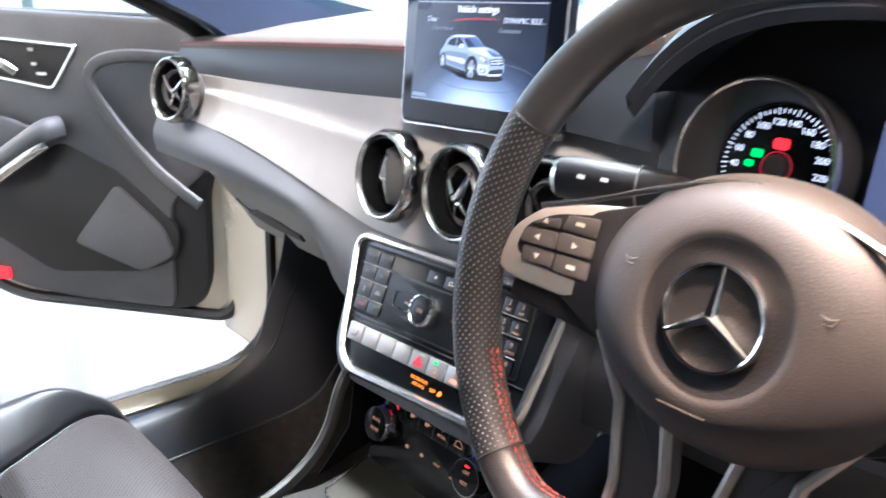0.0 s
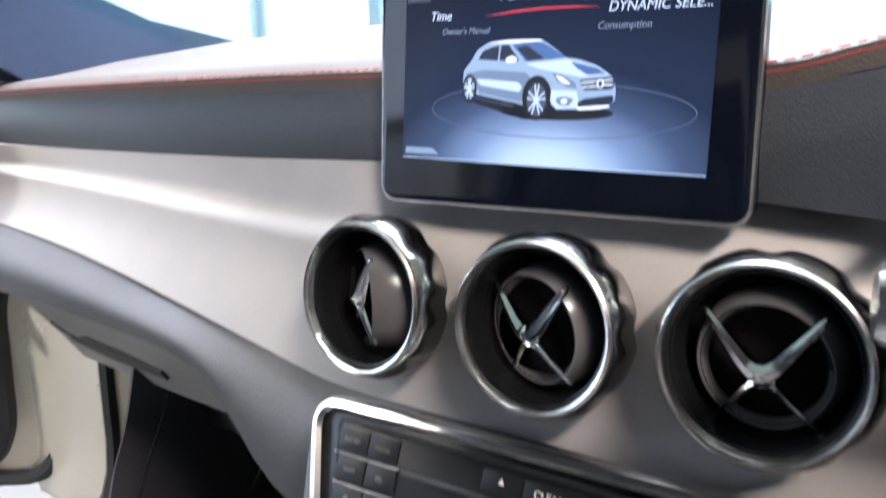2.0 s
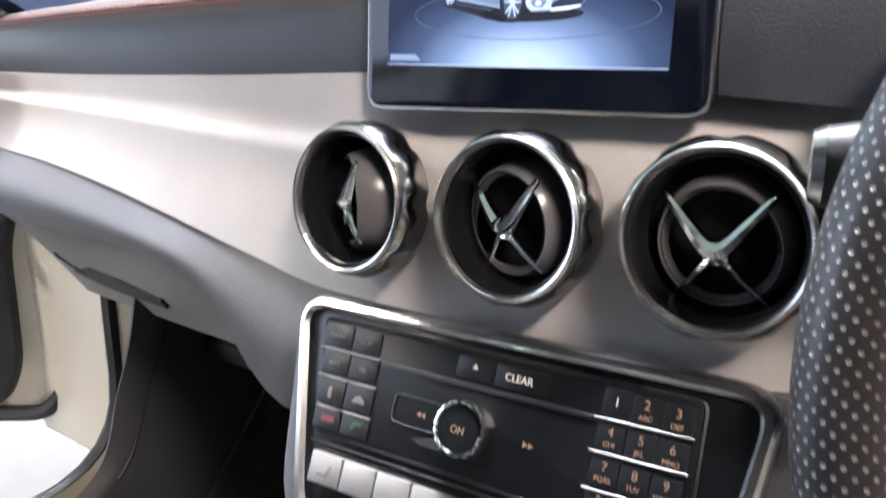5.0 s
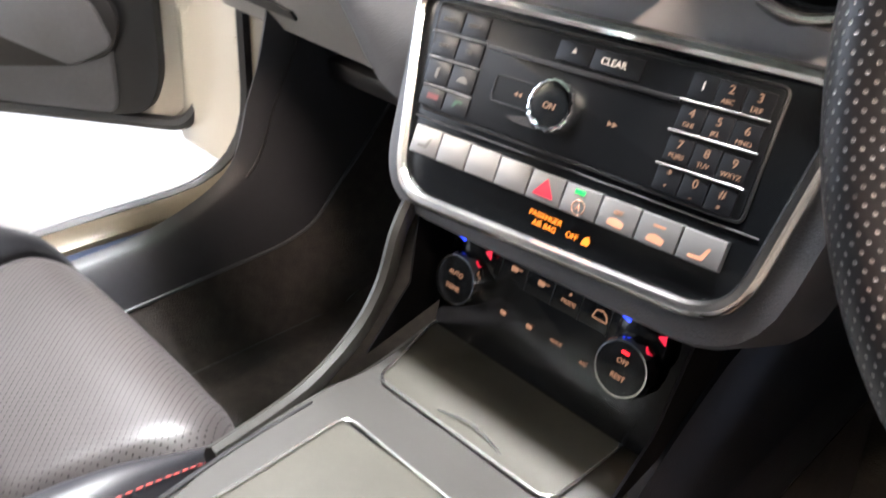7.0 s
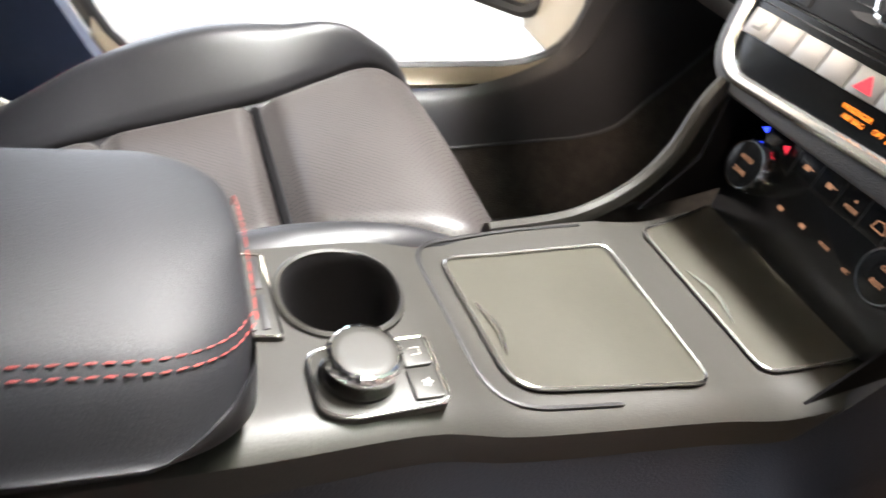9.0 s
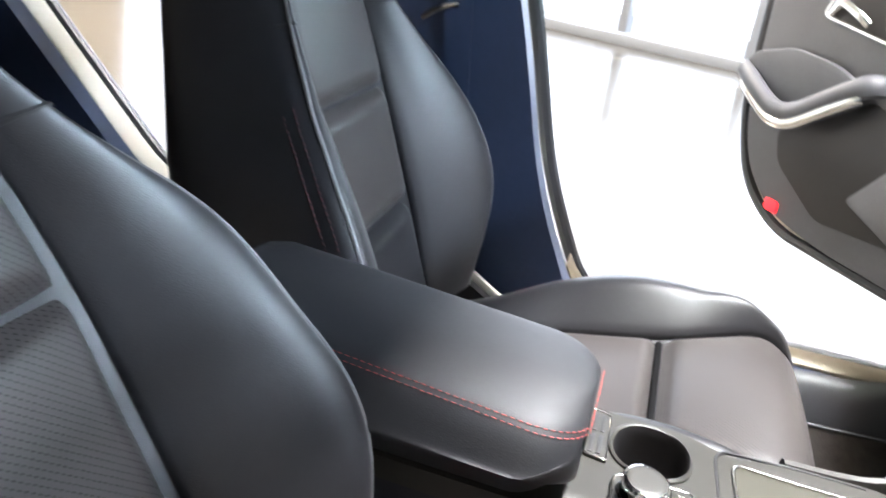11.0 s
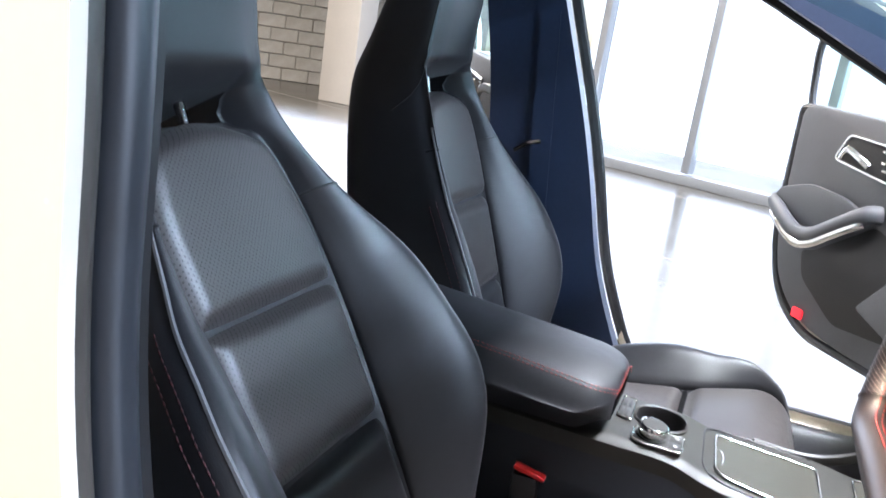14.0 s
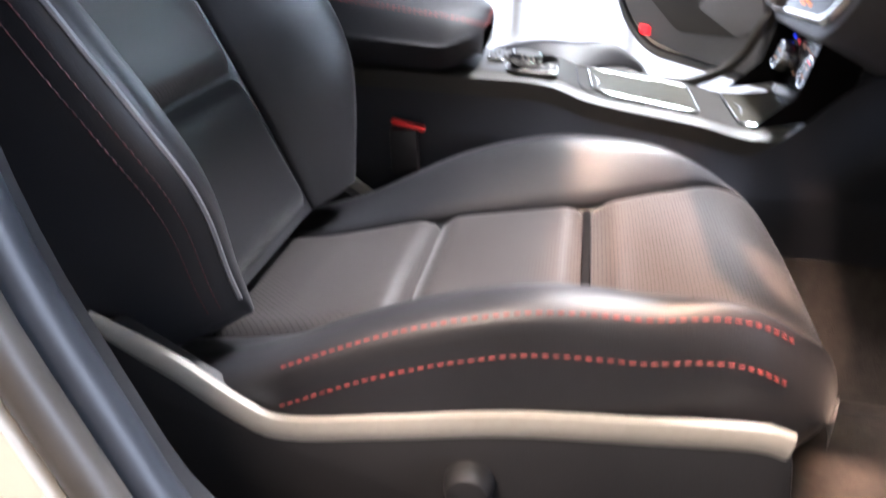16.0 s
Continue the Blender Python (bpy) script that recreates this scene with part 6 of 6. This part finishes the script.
def cup_holder_and_controller():
    body = next(o for o in scene.objects if o.name == "body" and o.parent and o.parent.name == "centre_console")
    cup_line = [(0.008 + 0.037 * math.copysign(abs(math.cos(a)) ** 0.9, math.cos(a)), 0.321 + 0.035 * math.copysign(abs(math.sin(a)) ** 0.9, math.sin(a))) for a in (2 * math.pi * k / 40 for k in range(40))]
    cut = new("cutter", bpy.data.meshes.new("cutter"))
    bm = plate(cup_line, 0.10, pose(0, 0, 0.73), 0)
    bmesh.ops.recalc_face_normals(bm, faces=bm.faces)
    bm.to_mesh(cut.data)
    bm.free()
    mod = body.modifiers.new("cup", "BOOLEAN")
    mod.object, mod.operation, mod.solver = cut, "DIFFERENCE", "EXACT"
    fresh = bpy.data.meshes.new_from_object(body.evaluated_get(bpy.context.evaluated_depsgraph_get()))
    body.modifiers.clear()
    body.data = fresh
    bpy.data.objects.remove(cut)
    con = body.parent
    cup = part("cup_holder", grid([[(0.008 + (x - 0.008) * s, 0.321 + (y - 0.321) * s, z) for x, y in cup_line] for s, z in ((1.04, 0.7005), (1.0, 0.7015), (0.965, 0.699), (0.95, 0.690), (0.92, 0.65), (0.85, 0.632), (0.01, 0.632))], close_u=True), BLACK, con, "deep black cup holder")
    part("cup_rim", tube([on_console(0.008 + (x - 0.008) * 1.03, 0.321 + (y - 0.321) * 1.03, 0.001) for x, y in cup_line], 0.0022, 6, closed=True), CONSOLE, cup, "moulded rim")
    slot = part("slot_plate", plate(rounded([(-0.034, 0.262), (0.040, 0.262), (0.044, 0.284), (-0.030, 0.282)], 0.003, 3), 0.004, pose(0, 0, 0.7030), 0.001), CONSOLE, con, "narrow slotted plate")
    part("slot_edge", tube([(x, y, 0.7032) for x, y in rounded([(-0.033, 0.263), (0.039, 0.263), (0.043, 0.283), (-0.029, 0.281)], 0.003, 3)], 0.0008, 5, closed=True), SATIN, slot, "thin chrome edge")
    for y in (0.268, 0.2755):
        for x in (-0.012, 0.022):
            part("slot", box(0.029, 0.0042, 0.001, 0.0003, pose(x, y, 0.7034)), BLACK, slot)
    # rotary controller and its two keys
    ctl = thing("rotary_controller", (0.078, 0.32, 0.70), "chrome ribbed rotary controller on a framed plate with two keys", "controller")
    line = rounded([(0.056, 0.292), (0.098, 0.292), (0.106, 0.305), (0.104, 0.358), (0.056, 0.358)], [0.012, 0.012, 0.008, 0.005, 0.005], 5)
    part("base_plate", plate(line, 0.006, pose(0, 0, 0.7035), 0.001), CONSOLE, ctl, "satin grey base plate")
    part("plate_edge", tube([(x, y, 0.7035) for x, y in line], 0.0012, 6, closed=True), SATIN, ctl, "chrome plate edge")
    part("key", plate(rounded([(0.059, 0.340), (0.0785, 0.340), (0.0785, 0.3555), (0.059, 0.3555)], 0.002, 3), 0.003, pose(0, 0, 0.7055), 0.0008), CONSOLE, ctl, "return key")
    part("key", plate(rounded([(0.0800, 0.340), (0.1015, 0.340), (0.1015, 0.3555), (0.0800, 0.3555)], 0.002, 3), 0.003, pose(0, 0, 0.7055), 0.0008), CONSOLE, ctl, "favourites key")
    star = [(0.0915 + r * math.cos(radians(90 + 36 * k)), 0.349 + r * math.sin(radians(90 + 36 * k))) for k, r in enumerate([0.0034, 0.0014] * 5)]
    part("key_mark", plate(star, 0.0001, pose(0, 0, 0.7058), 0), INK, ctl, "white star")
    part("key_mark", tube([(0.066, 0.346, 0.7058), (0.066, 0.351, 0.7058), (0.071, 0.351, 0.7058), (0.071, 0.346, 0.7058)], 0.0004, 4), INK, ctl)
    m = pose(0.078, 0.316, 0.6965, -4, 3, 0)
    part("collar", lathe([(0.0245, 0.0), (0.0240, 0.004), (0.0205, 0.006), (0.0200, 0.010)], 40, m), GLOSS, ctl, "black collar")
    ridge = lambda a, r: r - (0.0007 if int(a / (2 * math.pi) * 44 + 0.5) % 2 and r > 0.0188 else 0)
    part("knob", lathe([(0.0175, 0.006), (0.0185, 0.016), (0.0198, 0.0175), (0.0202, 0.0225), (0.0192, 0.0248), (0.0172, 0.0254)], 88, m, wave=ridge), CHROME, ctl, "ribbed chrome ring")
    part("knob_top", lathe([(0.0001, 0.0252), (0.012, 0.0255), (0.0168, 0.0252), (0.0176, 0.0246)], 32, m), CONSOLE, ctl, "satin knob top")
    # black tube drawn for the shade of the shallow step behind the large lid
    step_line = rounded([(0.099, 0.470), (0.098, 0.388), (-0.050, 0.380), (-0.072, 0.46), (-0.083, 0.530)], [0.001, 0.034, 0.030, 0.02, 0.001], 8)
    part("lid_recess", tube([on_console(x, y, 0.0002) for x, y in step_line], [0.0006 + 0.0012 * math.sin(math.pi * k / (len(step_line) - 1)) ** 0.5 for k in range(len(step_line))], 6), BLACK, con, "black line for the shade along the moulded step")


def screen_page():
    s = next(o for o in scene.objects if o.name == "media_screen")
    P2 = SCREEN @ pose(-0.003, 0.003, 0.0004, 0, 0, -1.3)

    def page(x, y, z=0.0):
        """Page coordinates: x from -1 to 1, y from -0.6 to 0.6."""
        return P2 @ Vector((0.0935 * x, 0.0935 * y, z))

    def flat(name, outline, material, z, label=""):
        bm = bmesh.new()
        layer = bm.loops.layers.uv.verify()
        f = bm.faces.new([bm.verts.new(page(x, y, z)) for x, y in outline])
        for loop, (x, y) in zip(f.loops, outline):
            loop[layer].uv = ((x + 1) / 2, (y + 0.6) / 1.2)
        if f.normal.y > 0:
            f.normal_flip()
        bmesh.ops.triangulate(bm, faces=bm.faces)
        me = bpy.data.meshes.new(name)
        bm.to_mesh(me)
        bm.free()
        me.materials.append(material)
        ob = new(name, me)
        ob.parent = s
        ob.matrix_parent_inverse = Matrix.Translation(s.location).inverted()
        if label:
            ob["label"] = label
        return ob
    soft = lambda pts, r=0.012: rounded(pts, r, 3)
    disc = lambda cx, cy, rx, ry, n=28: [(cx + rx * math.cos(2 * math.pi * k / n), cy + ry * math.sin(2 * math.pi * k / n)) for k in range(n)]
    flat("page", [(-1.015, -0.6), (1.015, -0.6), (1.015, 0.6), (-1.015, 0.6)], PAGE, 0.0, "dark blue menu page with a pale pool of light")
    flat("page_line", [(-1.01, 0.478), (1.0, 0.478), (1.0, 0.485), (-1.01, 0.485)], LCD_SOFT, 0.0002)
    flat("page_line", [(-1.01, -0.588), (1.01, -0.588), (1.01, -0.593), (-1.01, -0.593)], LCD_SOFT, 0.0002)
    flat("swoosh", [(-0.42, 0.285), (-0.20, 0.312), (0.0, 0.322), (0.20, 0.320), (0.36, 0.306), (0.20, 0.309), (0.0, 0.309), (-0.20, 0.298)], LCD_RED, 0.0002, "red underline")
    flat("page_tab", [(-1.0, 0.472), (-0.76, 0.472), (-0.82, 0.395), (-1.0, 0.395)], LCD_FAINT, 0.0002)
    flat("page_tab", [(-0.99, -0.565), (-0.72, -0.565), (-0.77, -0.525), (-0.99, -0.525)], LCD_FAINT2, 0.0002)
    flat("clock_tag", soft([(-0.805, 0.525), (-0.735, 0.525), (-0.735, 0.595), (-0.805, 0.595)], 0.006), LCD_SOFT, 0.0002)
    at = lambda x, y: P2 @ pose(0.0935 * x, 0.0935 * y, 0.0003)
    letters("03:46", 0.0082, at(-0.910, 0.556), LCD_SOFT, s)
    letters("TA", 0.0046, at(-0.77, 0.558) @ pose(0, 0, 0.0002), SCREENGLASS, s)
    letters("Vehicle settings", 0.0096, at(0.000, 0.408), LCD_WHITE, s, shear=0.2, depth=0.0003)
    letters("DYNAMIC SELE...", 0.0073, at(0.690, 0.303), LCD_SOFT, s, shear=0.2)
    letters("Time", 0.0074, at(-0.735, 0.297), LCD_SOFT, s, shear=0.2)
    letters("Owner's Manual", 0.0050, at(-0.545, 0.202), LCD_DIM, s, shear=0.2)
    letters("Consumption", 0.0054, at(0.500, 0.203), LCD_DIM, s, shear=0.2)
    part("floor_ring", tube([page(x, y, 0.0001) for x, y in disc(0.08, -0.27, 0.86, 0.16, 56)], 0.00025, 4, closed=True), PAGEFLOOR, s)
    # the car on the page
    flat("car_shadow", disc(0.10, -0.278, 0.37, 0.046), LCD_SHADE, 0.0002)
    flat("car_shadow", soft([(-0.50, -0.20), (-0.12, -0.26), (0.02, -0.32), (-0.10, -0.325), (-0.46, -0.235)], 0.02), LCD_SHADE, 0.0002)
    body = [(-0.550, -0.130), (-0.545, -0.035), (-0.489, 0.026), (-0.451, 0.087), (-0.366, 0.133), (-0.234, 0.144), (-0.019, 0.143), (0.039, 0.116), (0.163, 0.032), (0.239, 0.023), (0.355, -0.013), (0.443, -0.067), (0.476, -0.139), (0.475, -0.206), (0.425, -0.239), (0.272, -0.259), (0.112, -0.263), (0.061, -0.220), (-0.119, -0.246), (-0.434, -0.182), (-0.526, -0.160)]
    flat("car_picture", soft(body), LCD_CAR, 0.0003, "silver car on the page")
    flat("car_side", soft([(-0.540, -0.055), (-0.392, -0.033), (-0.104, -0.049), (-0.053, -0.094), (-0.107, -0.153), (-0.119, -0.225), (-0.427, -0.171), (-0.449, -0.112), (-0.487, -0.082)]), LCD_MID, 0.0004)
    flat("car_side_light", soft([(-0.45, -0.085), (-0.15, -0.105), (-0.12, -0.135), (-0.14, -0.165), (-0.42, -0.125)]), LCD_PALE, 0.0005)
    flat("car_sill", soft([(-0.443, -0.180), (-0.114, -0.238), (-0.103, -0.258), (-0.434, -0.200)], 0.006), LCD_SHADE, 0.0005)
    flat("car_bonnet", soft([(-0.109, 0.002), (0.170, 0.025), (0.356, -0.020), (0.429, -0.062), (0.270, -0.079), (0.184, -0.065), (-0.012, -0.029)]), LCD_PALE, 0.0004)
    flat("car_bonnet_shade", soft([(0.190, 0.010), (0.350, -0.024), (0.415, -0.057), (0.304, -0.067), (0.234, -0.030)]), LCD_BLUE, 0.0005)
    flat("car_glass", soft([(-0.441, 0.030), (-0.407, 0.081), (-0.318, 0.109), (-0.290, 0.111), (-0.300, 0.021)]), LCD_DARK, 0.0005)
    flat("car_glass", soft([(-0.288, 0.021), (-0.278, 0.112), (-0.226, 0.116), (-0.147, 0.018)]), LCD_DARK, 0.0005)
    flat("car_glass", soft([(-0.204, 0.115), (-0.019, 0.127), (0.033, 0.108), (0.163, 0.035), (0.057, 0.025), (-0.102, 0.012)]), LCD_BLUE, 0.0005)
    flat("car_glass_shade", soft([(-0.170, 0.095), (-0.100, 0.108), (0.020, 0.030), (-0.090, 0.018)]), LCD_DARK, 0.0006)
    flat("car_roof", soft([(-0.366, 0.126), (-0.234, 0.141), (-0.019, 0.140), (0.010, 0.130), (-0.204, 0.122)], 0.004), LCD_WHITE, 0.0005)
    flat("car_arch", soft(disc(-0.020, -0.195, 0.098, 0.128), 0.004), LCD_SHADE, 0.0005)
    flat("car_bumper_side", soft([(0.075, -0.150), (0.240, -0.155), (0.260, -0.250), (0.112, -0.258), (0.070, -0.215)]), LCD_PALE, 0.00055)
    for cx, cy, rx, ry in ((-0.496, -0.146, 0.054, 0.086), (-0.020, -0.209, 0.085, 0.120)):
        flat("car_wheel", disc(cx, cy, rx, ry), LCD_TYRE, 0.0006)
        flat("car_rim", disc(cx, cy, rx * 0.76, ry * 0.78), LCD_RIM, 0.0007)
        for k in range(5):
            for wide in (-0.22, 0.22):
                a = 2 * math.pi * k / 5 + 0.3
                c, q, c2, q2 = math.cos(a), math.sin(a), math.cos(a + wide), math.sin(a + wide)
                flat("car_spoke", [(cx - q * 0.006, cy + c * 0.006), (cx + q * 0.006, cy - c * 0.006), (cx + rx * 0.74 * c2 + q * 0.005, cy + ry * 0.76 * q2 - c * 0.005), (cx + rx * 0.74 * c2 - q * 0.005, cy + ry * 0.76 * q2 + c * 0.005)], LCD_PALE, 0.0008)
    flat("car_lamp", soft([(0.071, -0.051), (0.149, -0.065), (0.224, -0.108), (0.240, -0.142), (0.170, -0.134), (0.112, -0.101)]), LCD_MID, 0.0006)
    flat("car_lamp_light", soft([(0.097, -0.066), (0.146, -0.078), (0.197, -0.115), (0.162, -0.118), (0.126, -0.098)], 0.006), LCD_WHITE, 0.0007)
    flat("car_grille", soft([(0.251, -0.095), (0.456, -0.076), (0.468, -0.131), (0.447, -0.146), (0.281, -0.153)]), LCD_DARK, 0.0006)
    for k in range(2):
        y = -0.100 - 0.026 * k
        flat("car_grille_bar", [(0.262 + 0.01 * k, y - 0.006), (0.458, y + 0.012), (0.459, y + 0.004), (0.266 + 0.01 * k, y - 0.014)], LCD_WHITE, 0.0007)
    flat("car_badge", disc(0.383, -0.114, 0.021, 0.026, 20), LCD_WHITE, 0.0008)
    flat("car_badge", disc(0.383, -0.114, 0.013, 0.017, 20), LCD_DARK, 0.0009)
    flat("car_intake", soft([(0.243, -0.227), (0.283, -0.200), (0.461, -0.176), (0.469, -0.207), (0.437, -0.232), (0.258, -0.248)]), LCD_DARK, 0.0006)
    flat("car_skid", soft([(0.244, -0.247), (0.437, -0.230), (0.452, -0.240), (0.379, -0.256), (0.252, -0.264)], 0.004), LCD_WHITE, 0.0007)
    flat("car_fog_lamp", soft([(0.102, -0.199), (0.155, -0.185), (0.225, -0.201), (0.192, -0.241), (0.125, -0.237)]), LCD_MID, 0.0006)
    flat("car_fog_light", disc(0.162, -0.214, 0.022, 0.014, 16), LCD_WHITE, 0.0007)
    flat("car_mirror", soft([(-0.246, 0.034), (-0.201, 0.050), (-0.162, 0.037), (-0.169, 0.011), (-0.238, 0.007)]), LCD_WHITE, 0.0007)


def page_material():
    m = bpy.data.materials.new("menu page light")
    m.use_nodes = True
    n, l = m.node_tree.nodes, m.node_tree.links
    b = n["Principled BSDF"]
    b.inputs["Base Color"].default_value = (0.005, 0.005, 0.008, 1)
    b.inputs["Roughness"].default_value = 0.15
    tc, place, reach, ramp_node = n.new("ShaderNodeTexCoord"), n.new("ShaderNodeMapping"), n.new("ShaderNodeVectorMath"), n.new("ShaderNodeValToRGB")
    place.inputs["Location"].default_value = (-0.53, 0.04, 0)
    place.inputs["Scale"].default_value = (1.0, 1.10, 0)
    reach.operation = "LENGTH"
    l.new(tc.outputs["UV"], place.inputs[0]), l.new(place.outputs[0], reach.inputs[0]), l.new(reach.outputs["Value"], ramp_node.inputs[0])
    e = ramp_node.color_ramp.elements
    e[0].position, e[0].color = 0.0, (0.78, 0.88, 1.0, 1)
    e[1].position, e[1].color = 1.0, (0.012, 0.018, 0.034, 1)
    for pos, col in ((0.14, (0.62, 0.74, 0.90, 1)), (0.28, (0.26, 0.34, 0.50, 1)), (0.42, (0.075, 0.105, 0.18, 1)), (0.58, (0.020, 0.030, 0.060, 1)), (0.66, (0.022, 0.032, 0.060, 1))):
        q = e.new(pos)
        q.color = col
    l.new(ramp_node.outputs[0], b.inputs["Emission Color"])
    b.inputs["Emission Strength"].default_value = 0.75
    return m


RADIOFACE = mat("satin black radio plastic", (0.007, 0.008, 0.0095), 0.36, spec=0.28)
KEYFACE = mat("satin black key", (0.010, 0.011, 0.013), 0.36, spec=0.3)
AMBERINK = glow("dim amber print", (1.0, 0.55, 0.30), 0.28)
ORANGEINK = mat("copper print", (0.55, 0.27, 0.16), 0.5)
ORANGEGLOW = glow("orange lit print", (1.0, 0.48, 0.24), 0.26)
DIMRED = mat("dim red print", (0.10, 0.012, 0.016), 0.5)
DIMGREEN = mat("dim green print", (0.012, 0.05, 0.03), 0.5)
REDSIGN = glow("lit red sign", (1.0, 0.02, 0.05), 0.7)
PAGE = page_material()
PAGEFLOOR = glow("pale page floor", (0.14, 0.19, 0.30), 0.5)
LCD_WHITE, LCD_SOFT, LCD_DIM = glow("white page print", (1, 1, 1), 0.9), glow("soft page print", (0.8, 0.85, 0.95), 0.7), glow("dim page print", (0.4, 0.46, 0.6), 0.4)
LCD_RED, LCD_CAR, LCD_PALE = glow("red page mark", (0.7, 0.03, 0.06), 0.8), glow("page car silver", (0.42, 0.52, 0.64), 0.75), glow("page car highlight", (0.72, 0.80, 0.92), 0.8)
LCD_FAINT, LCD_FAINT2, LCD_BLUE = glow("faint page tab", (0.05, 0.07, 0.11), 0.6), glow("pale page tab", (0.40, 0.50, 0.64), 0.6), glow("page car blue", (0.10, 0.19, 0.40), 0.7)
LCD_TYRE, LCD_RIM = glow("page tyre", (0.012, 0.016, 0.025), 0.6), glow("page rim", (0.10, 0.13, 0.18), 0.6)
LCD_MID, LCD_DARK, LCD_SHADE = glow("page car shade", (0.26, 0.33, 0.44), 0.65), glow("page car glass", (0.02, 0.035, 0.08), 0.5), glow("page shadow", (0.010, 0.015, 0.03), 0.4)

radio_panel()
climate_panel()
cup_holder_and_controller()
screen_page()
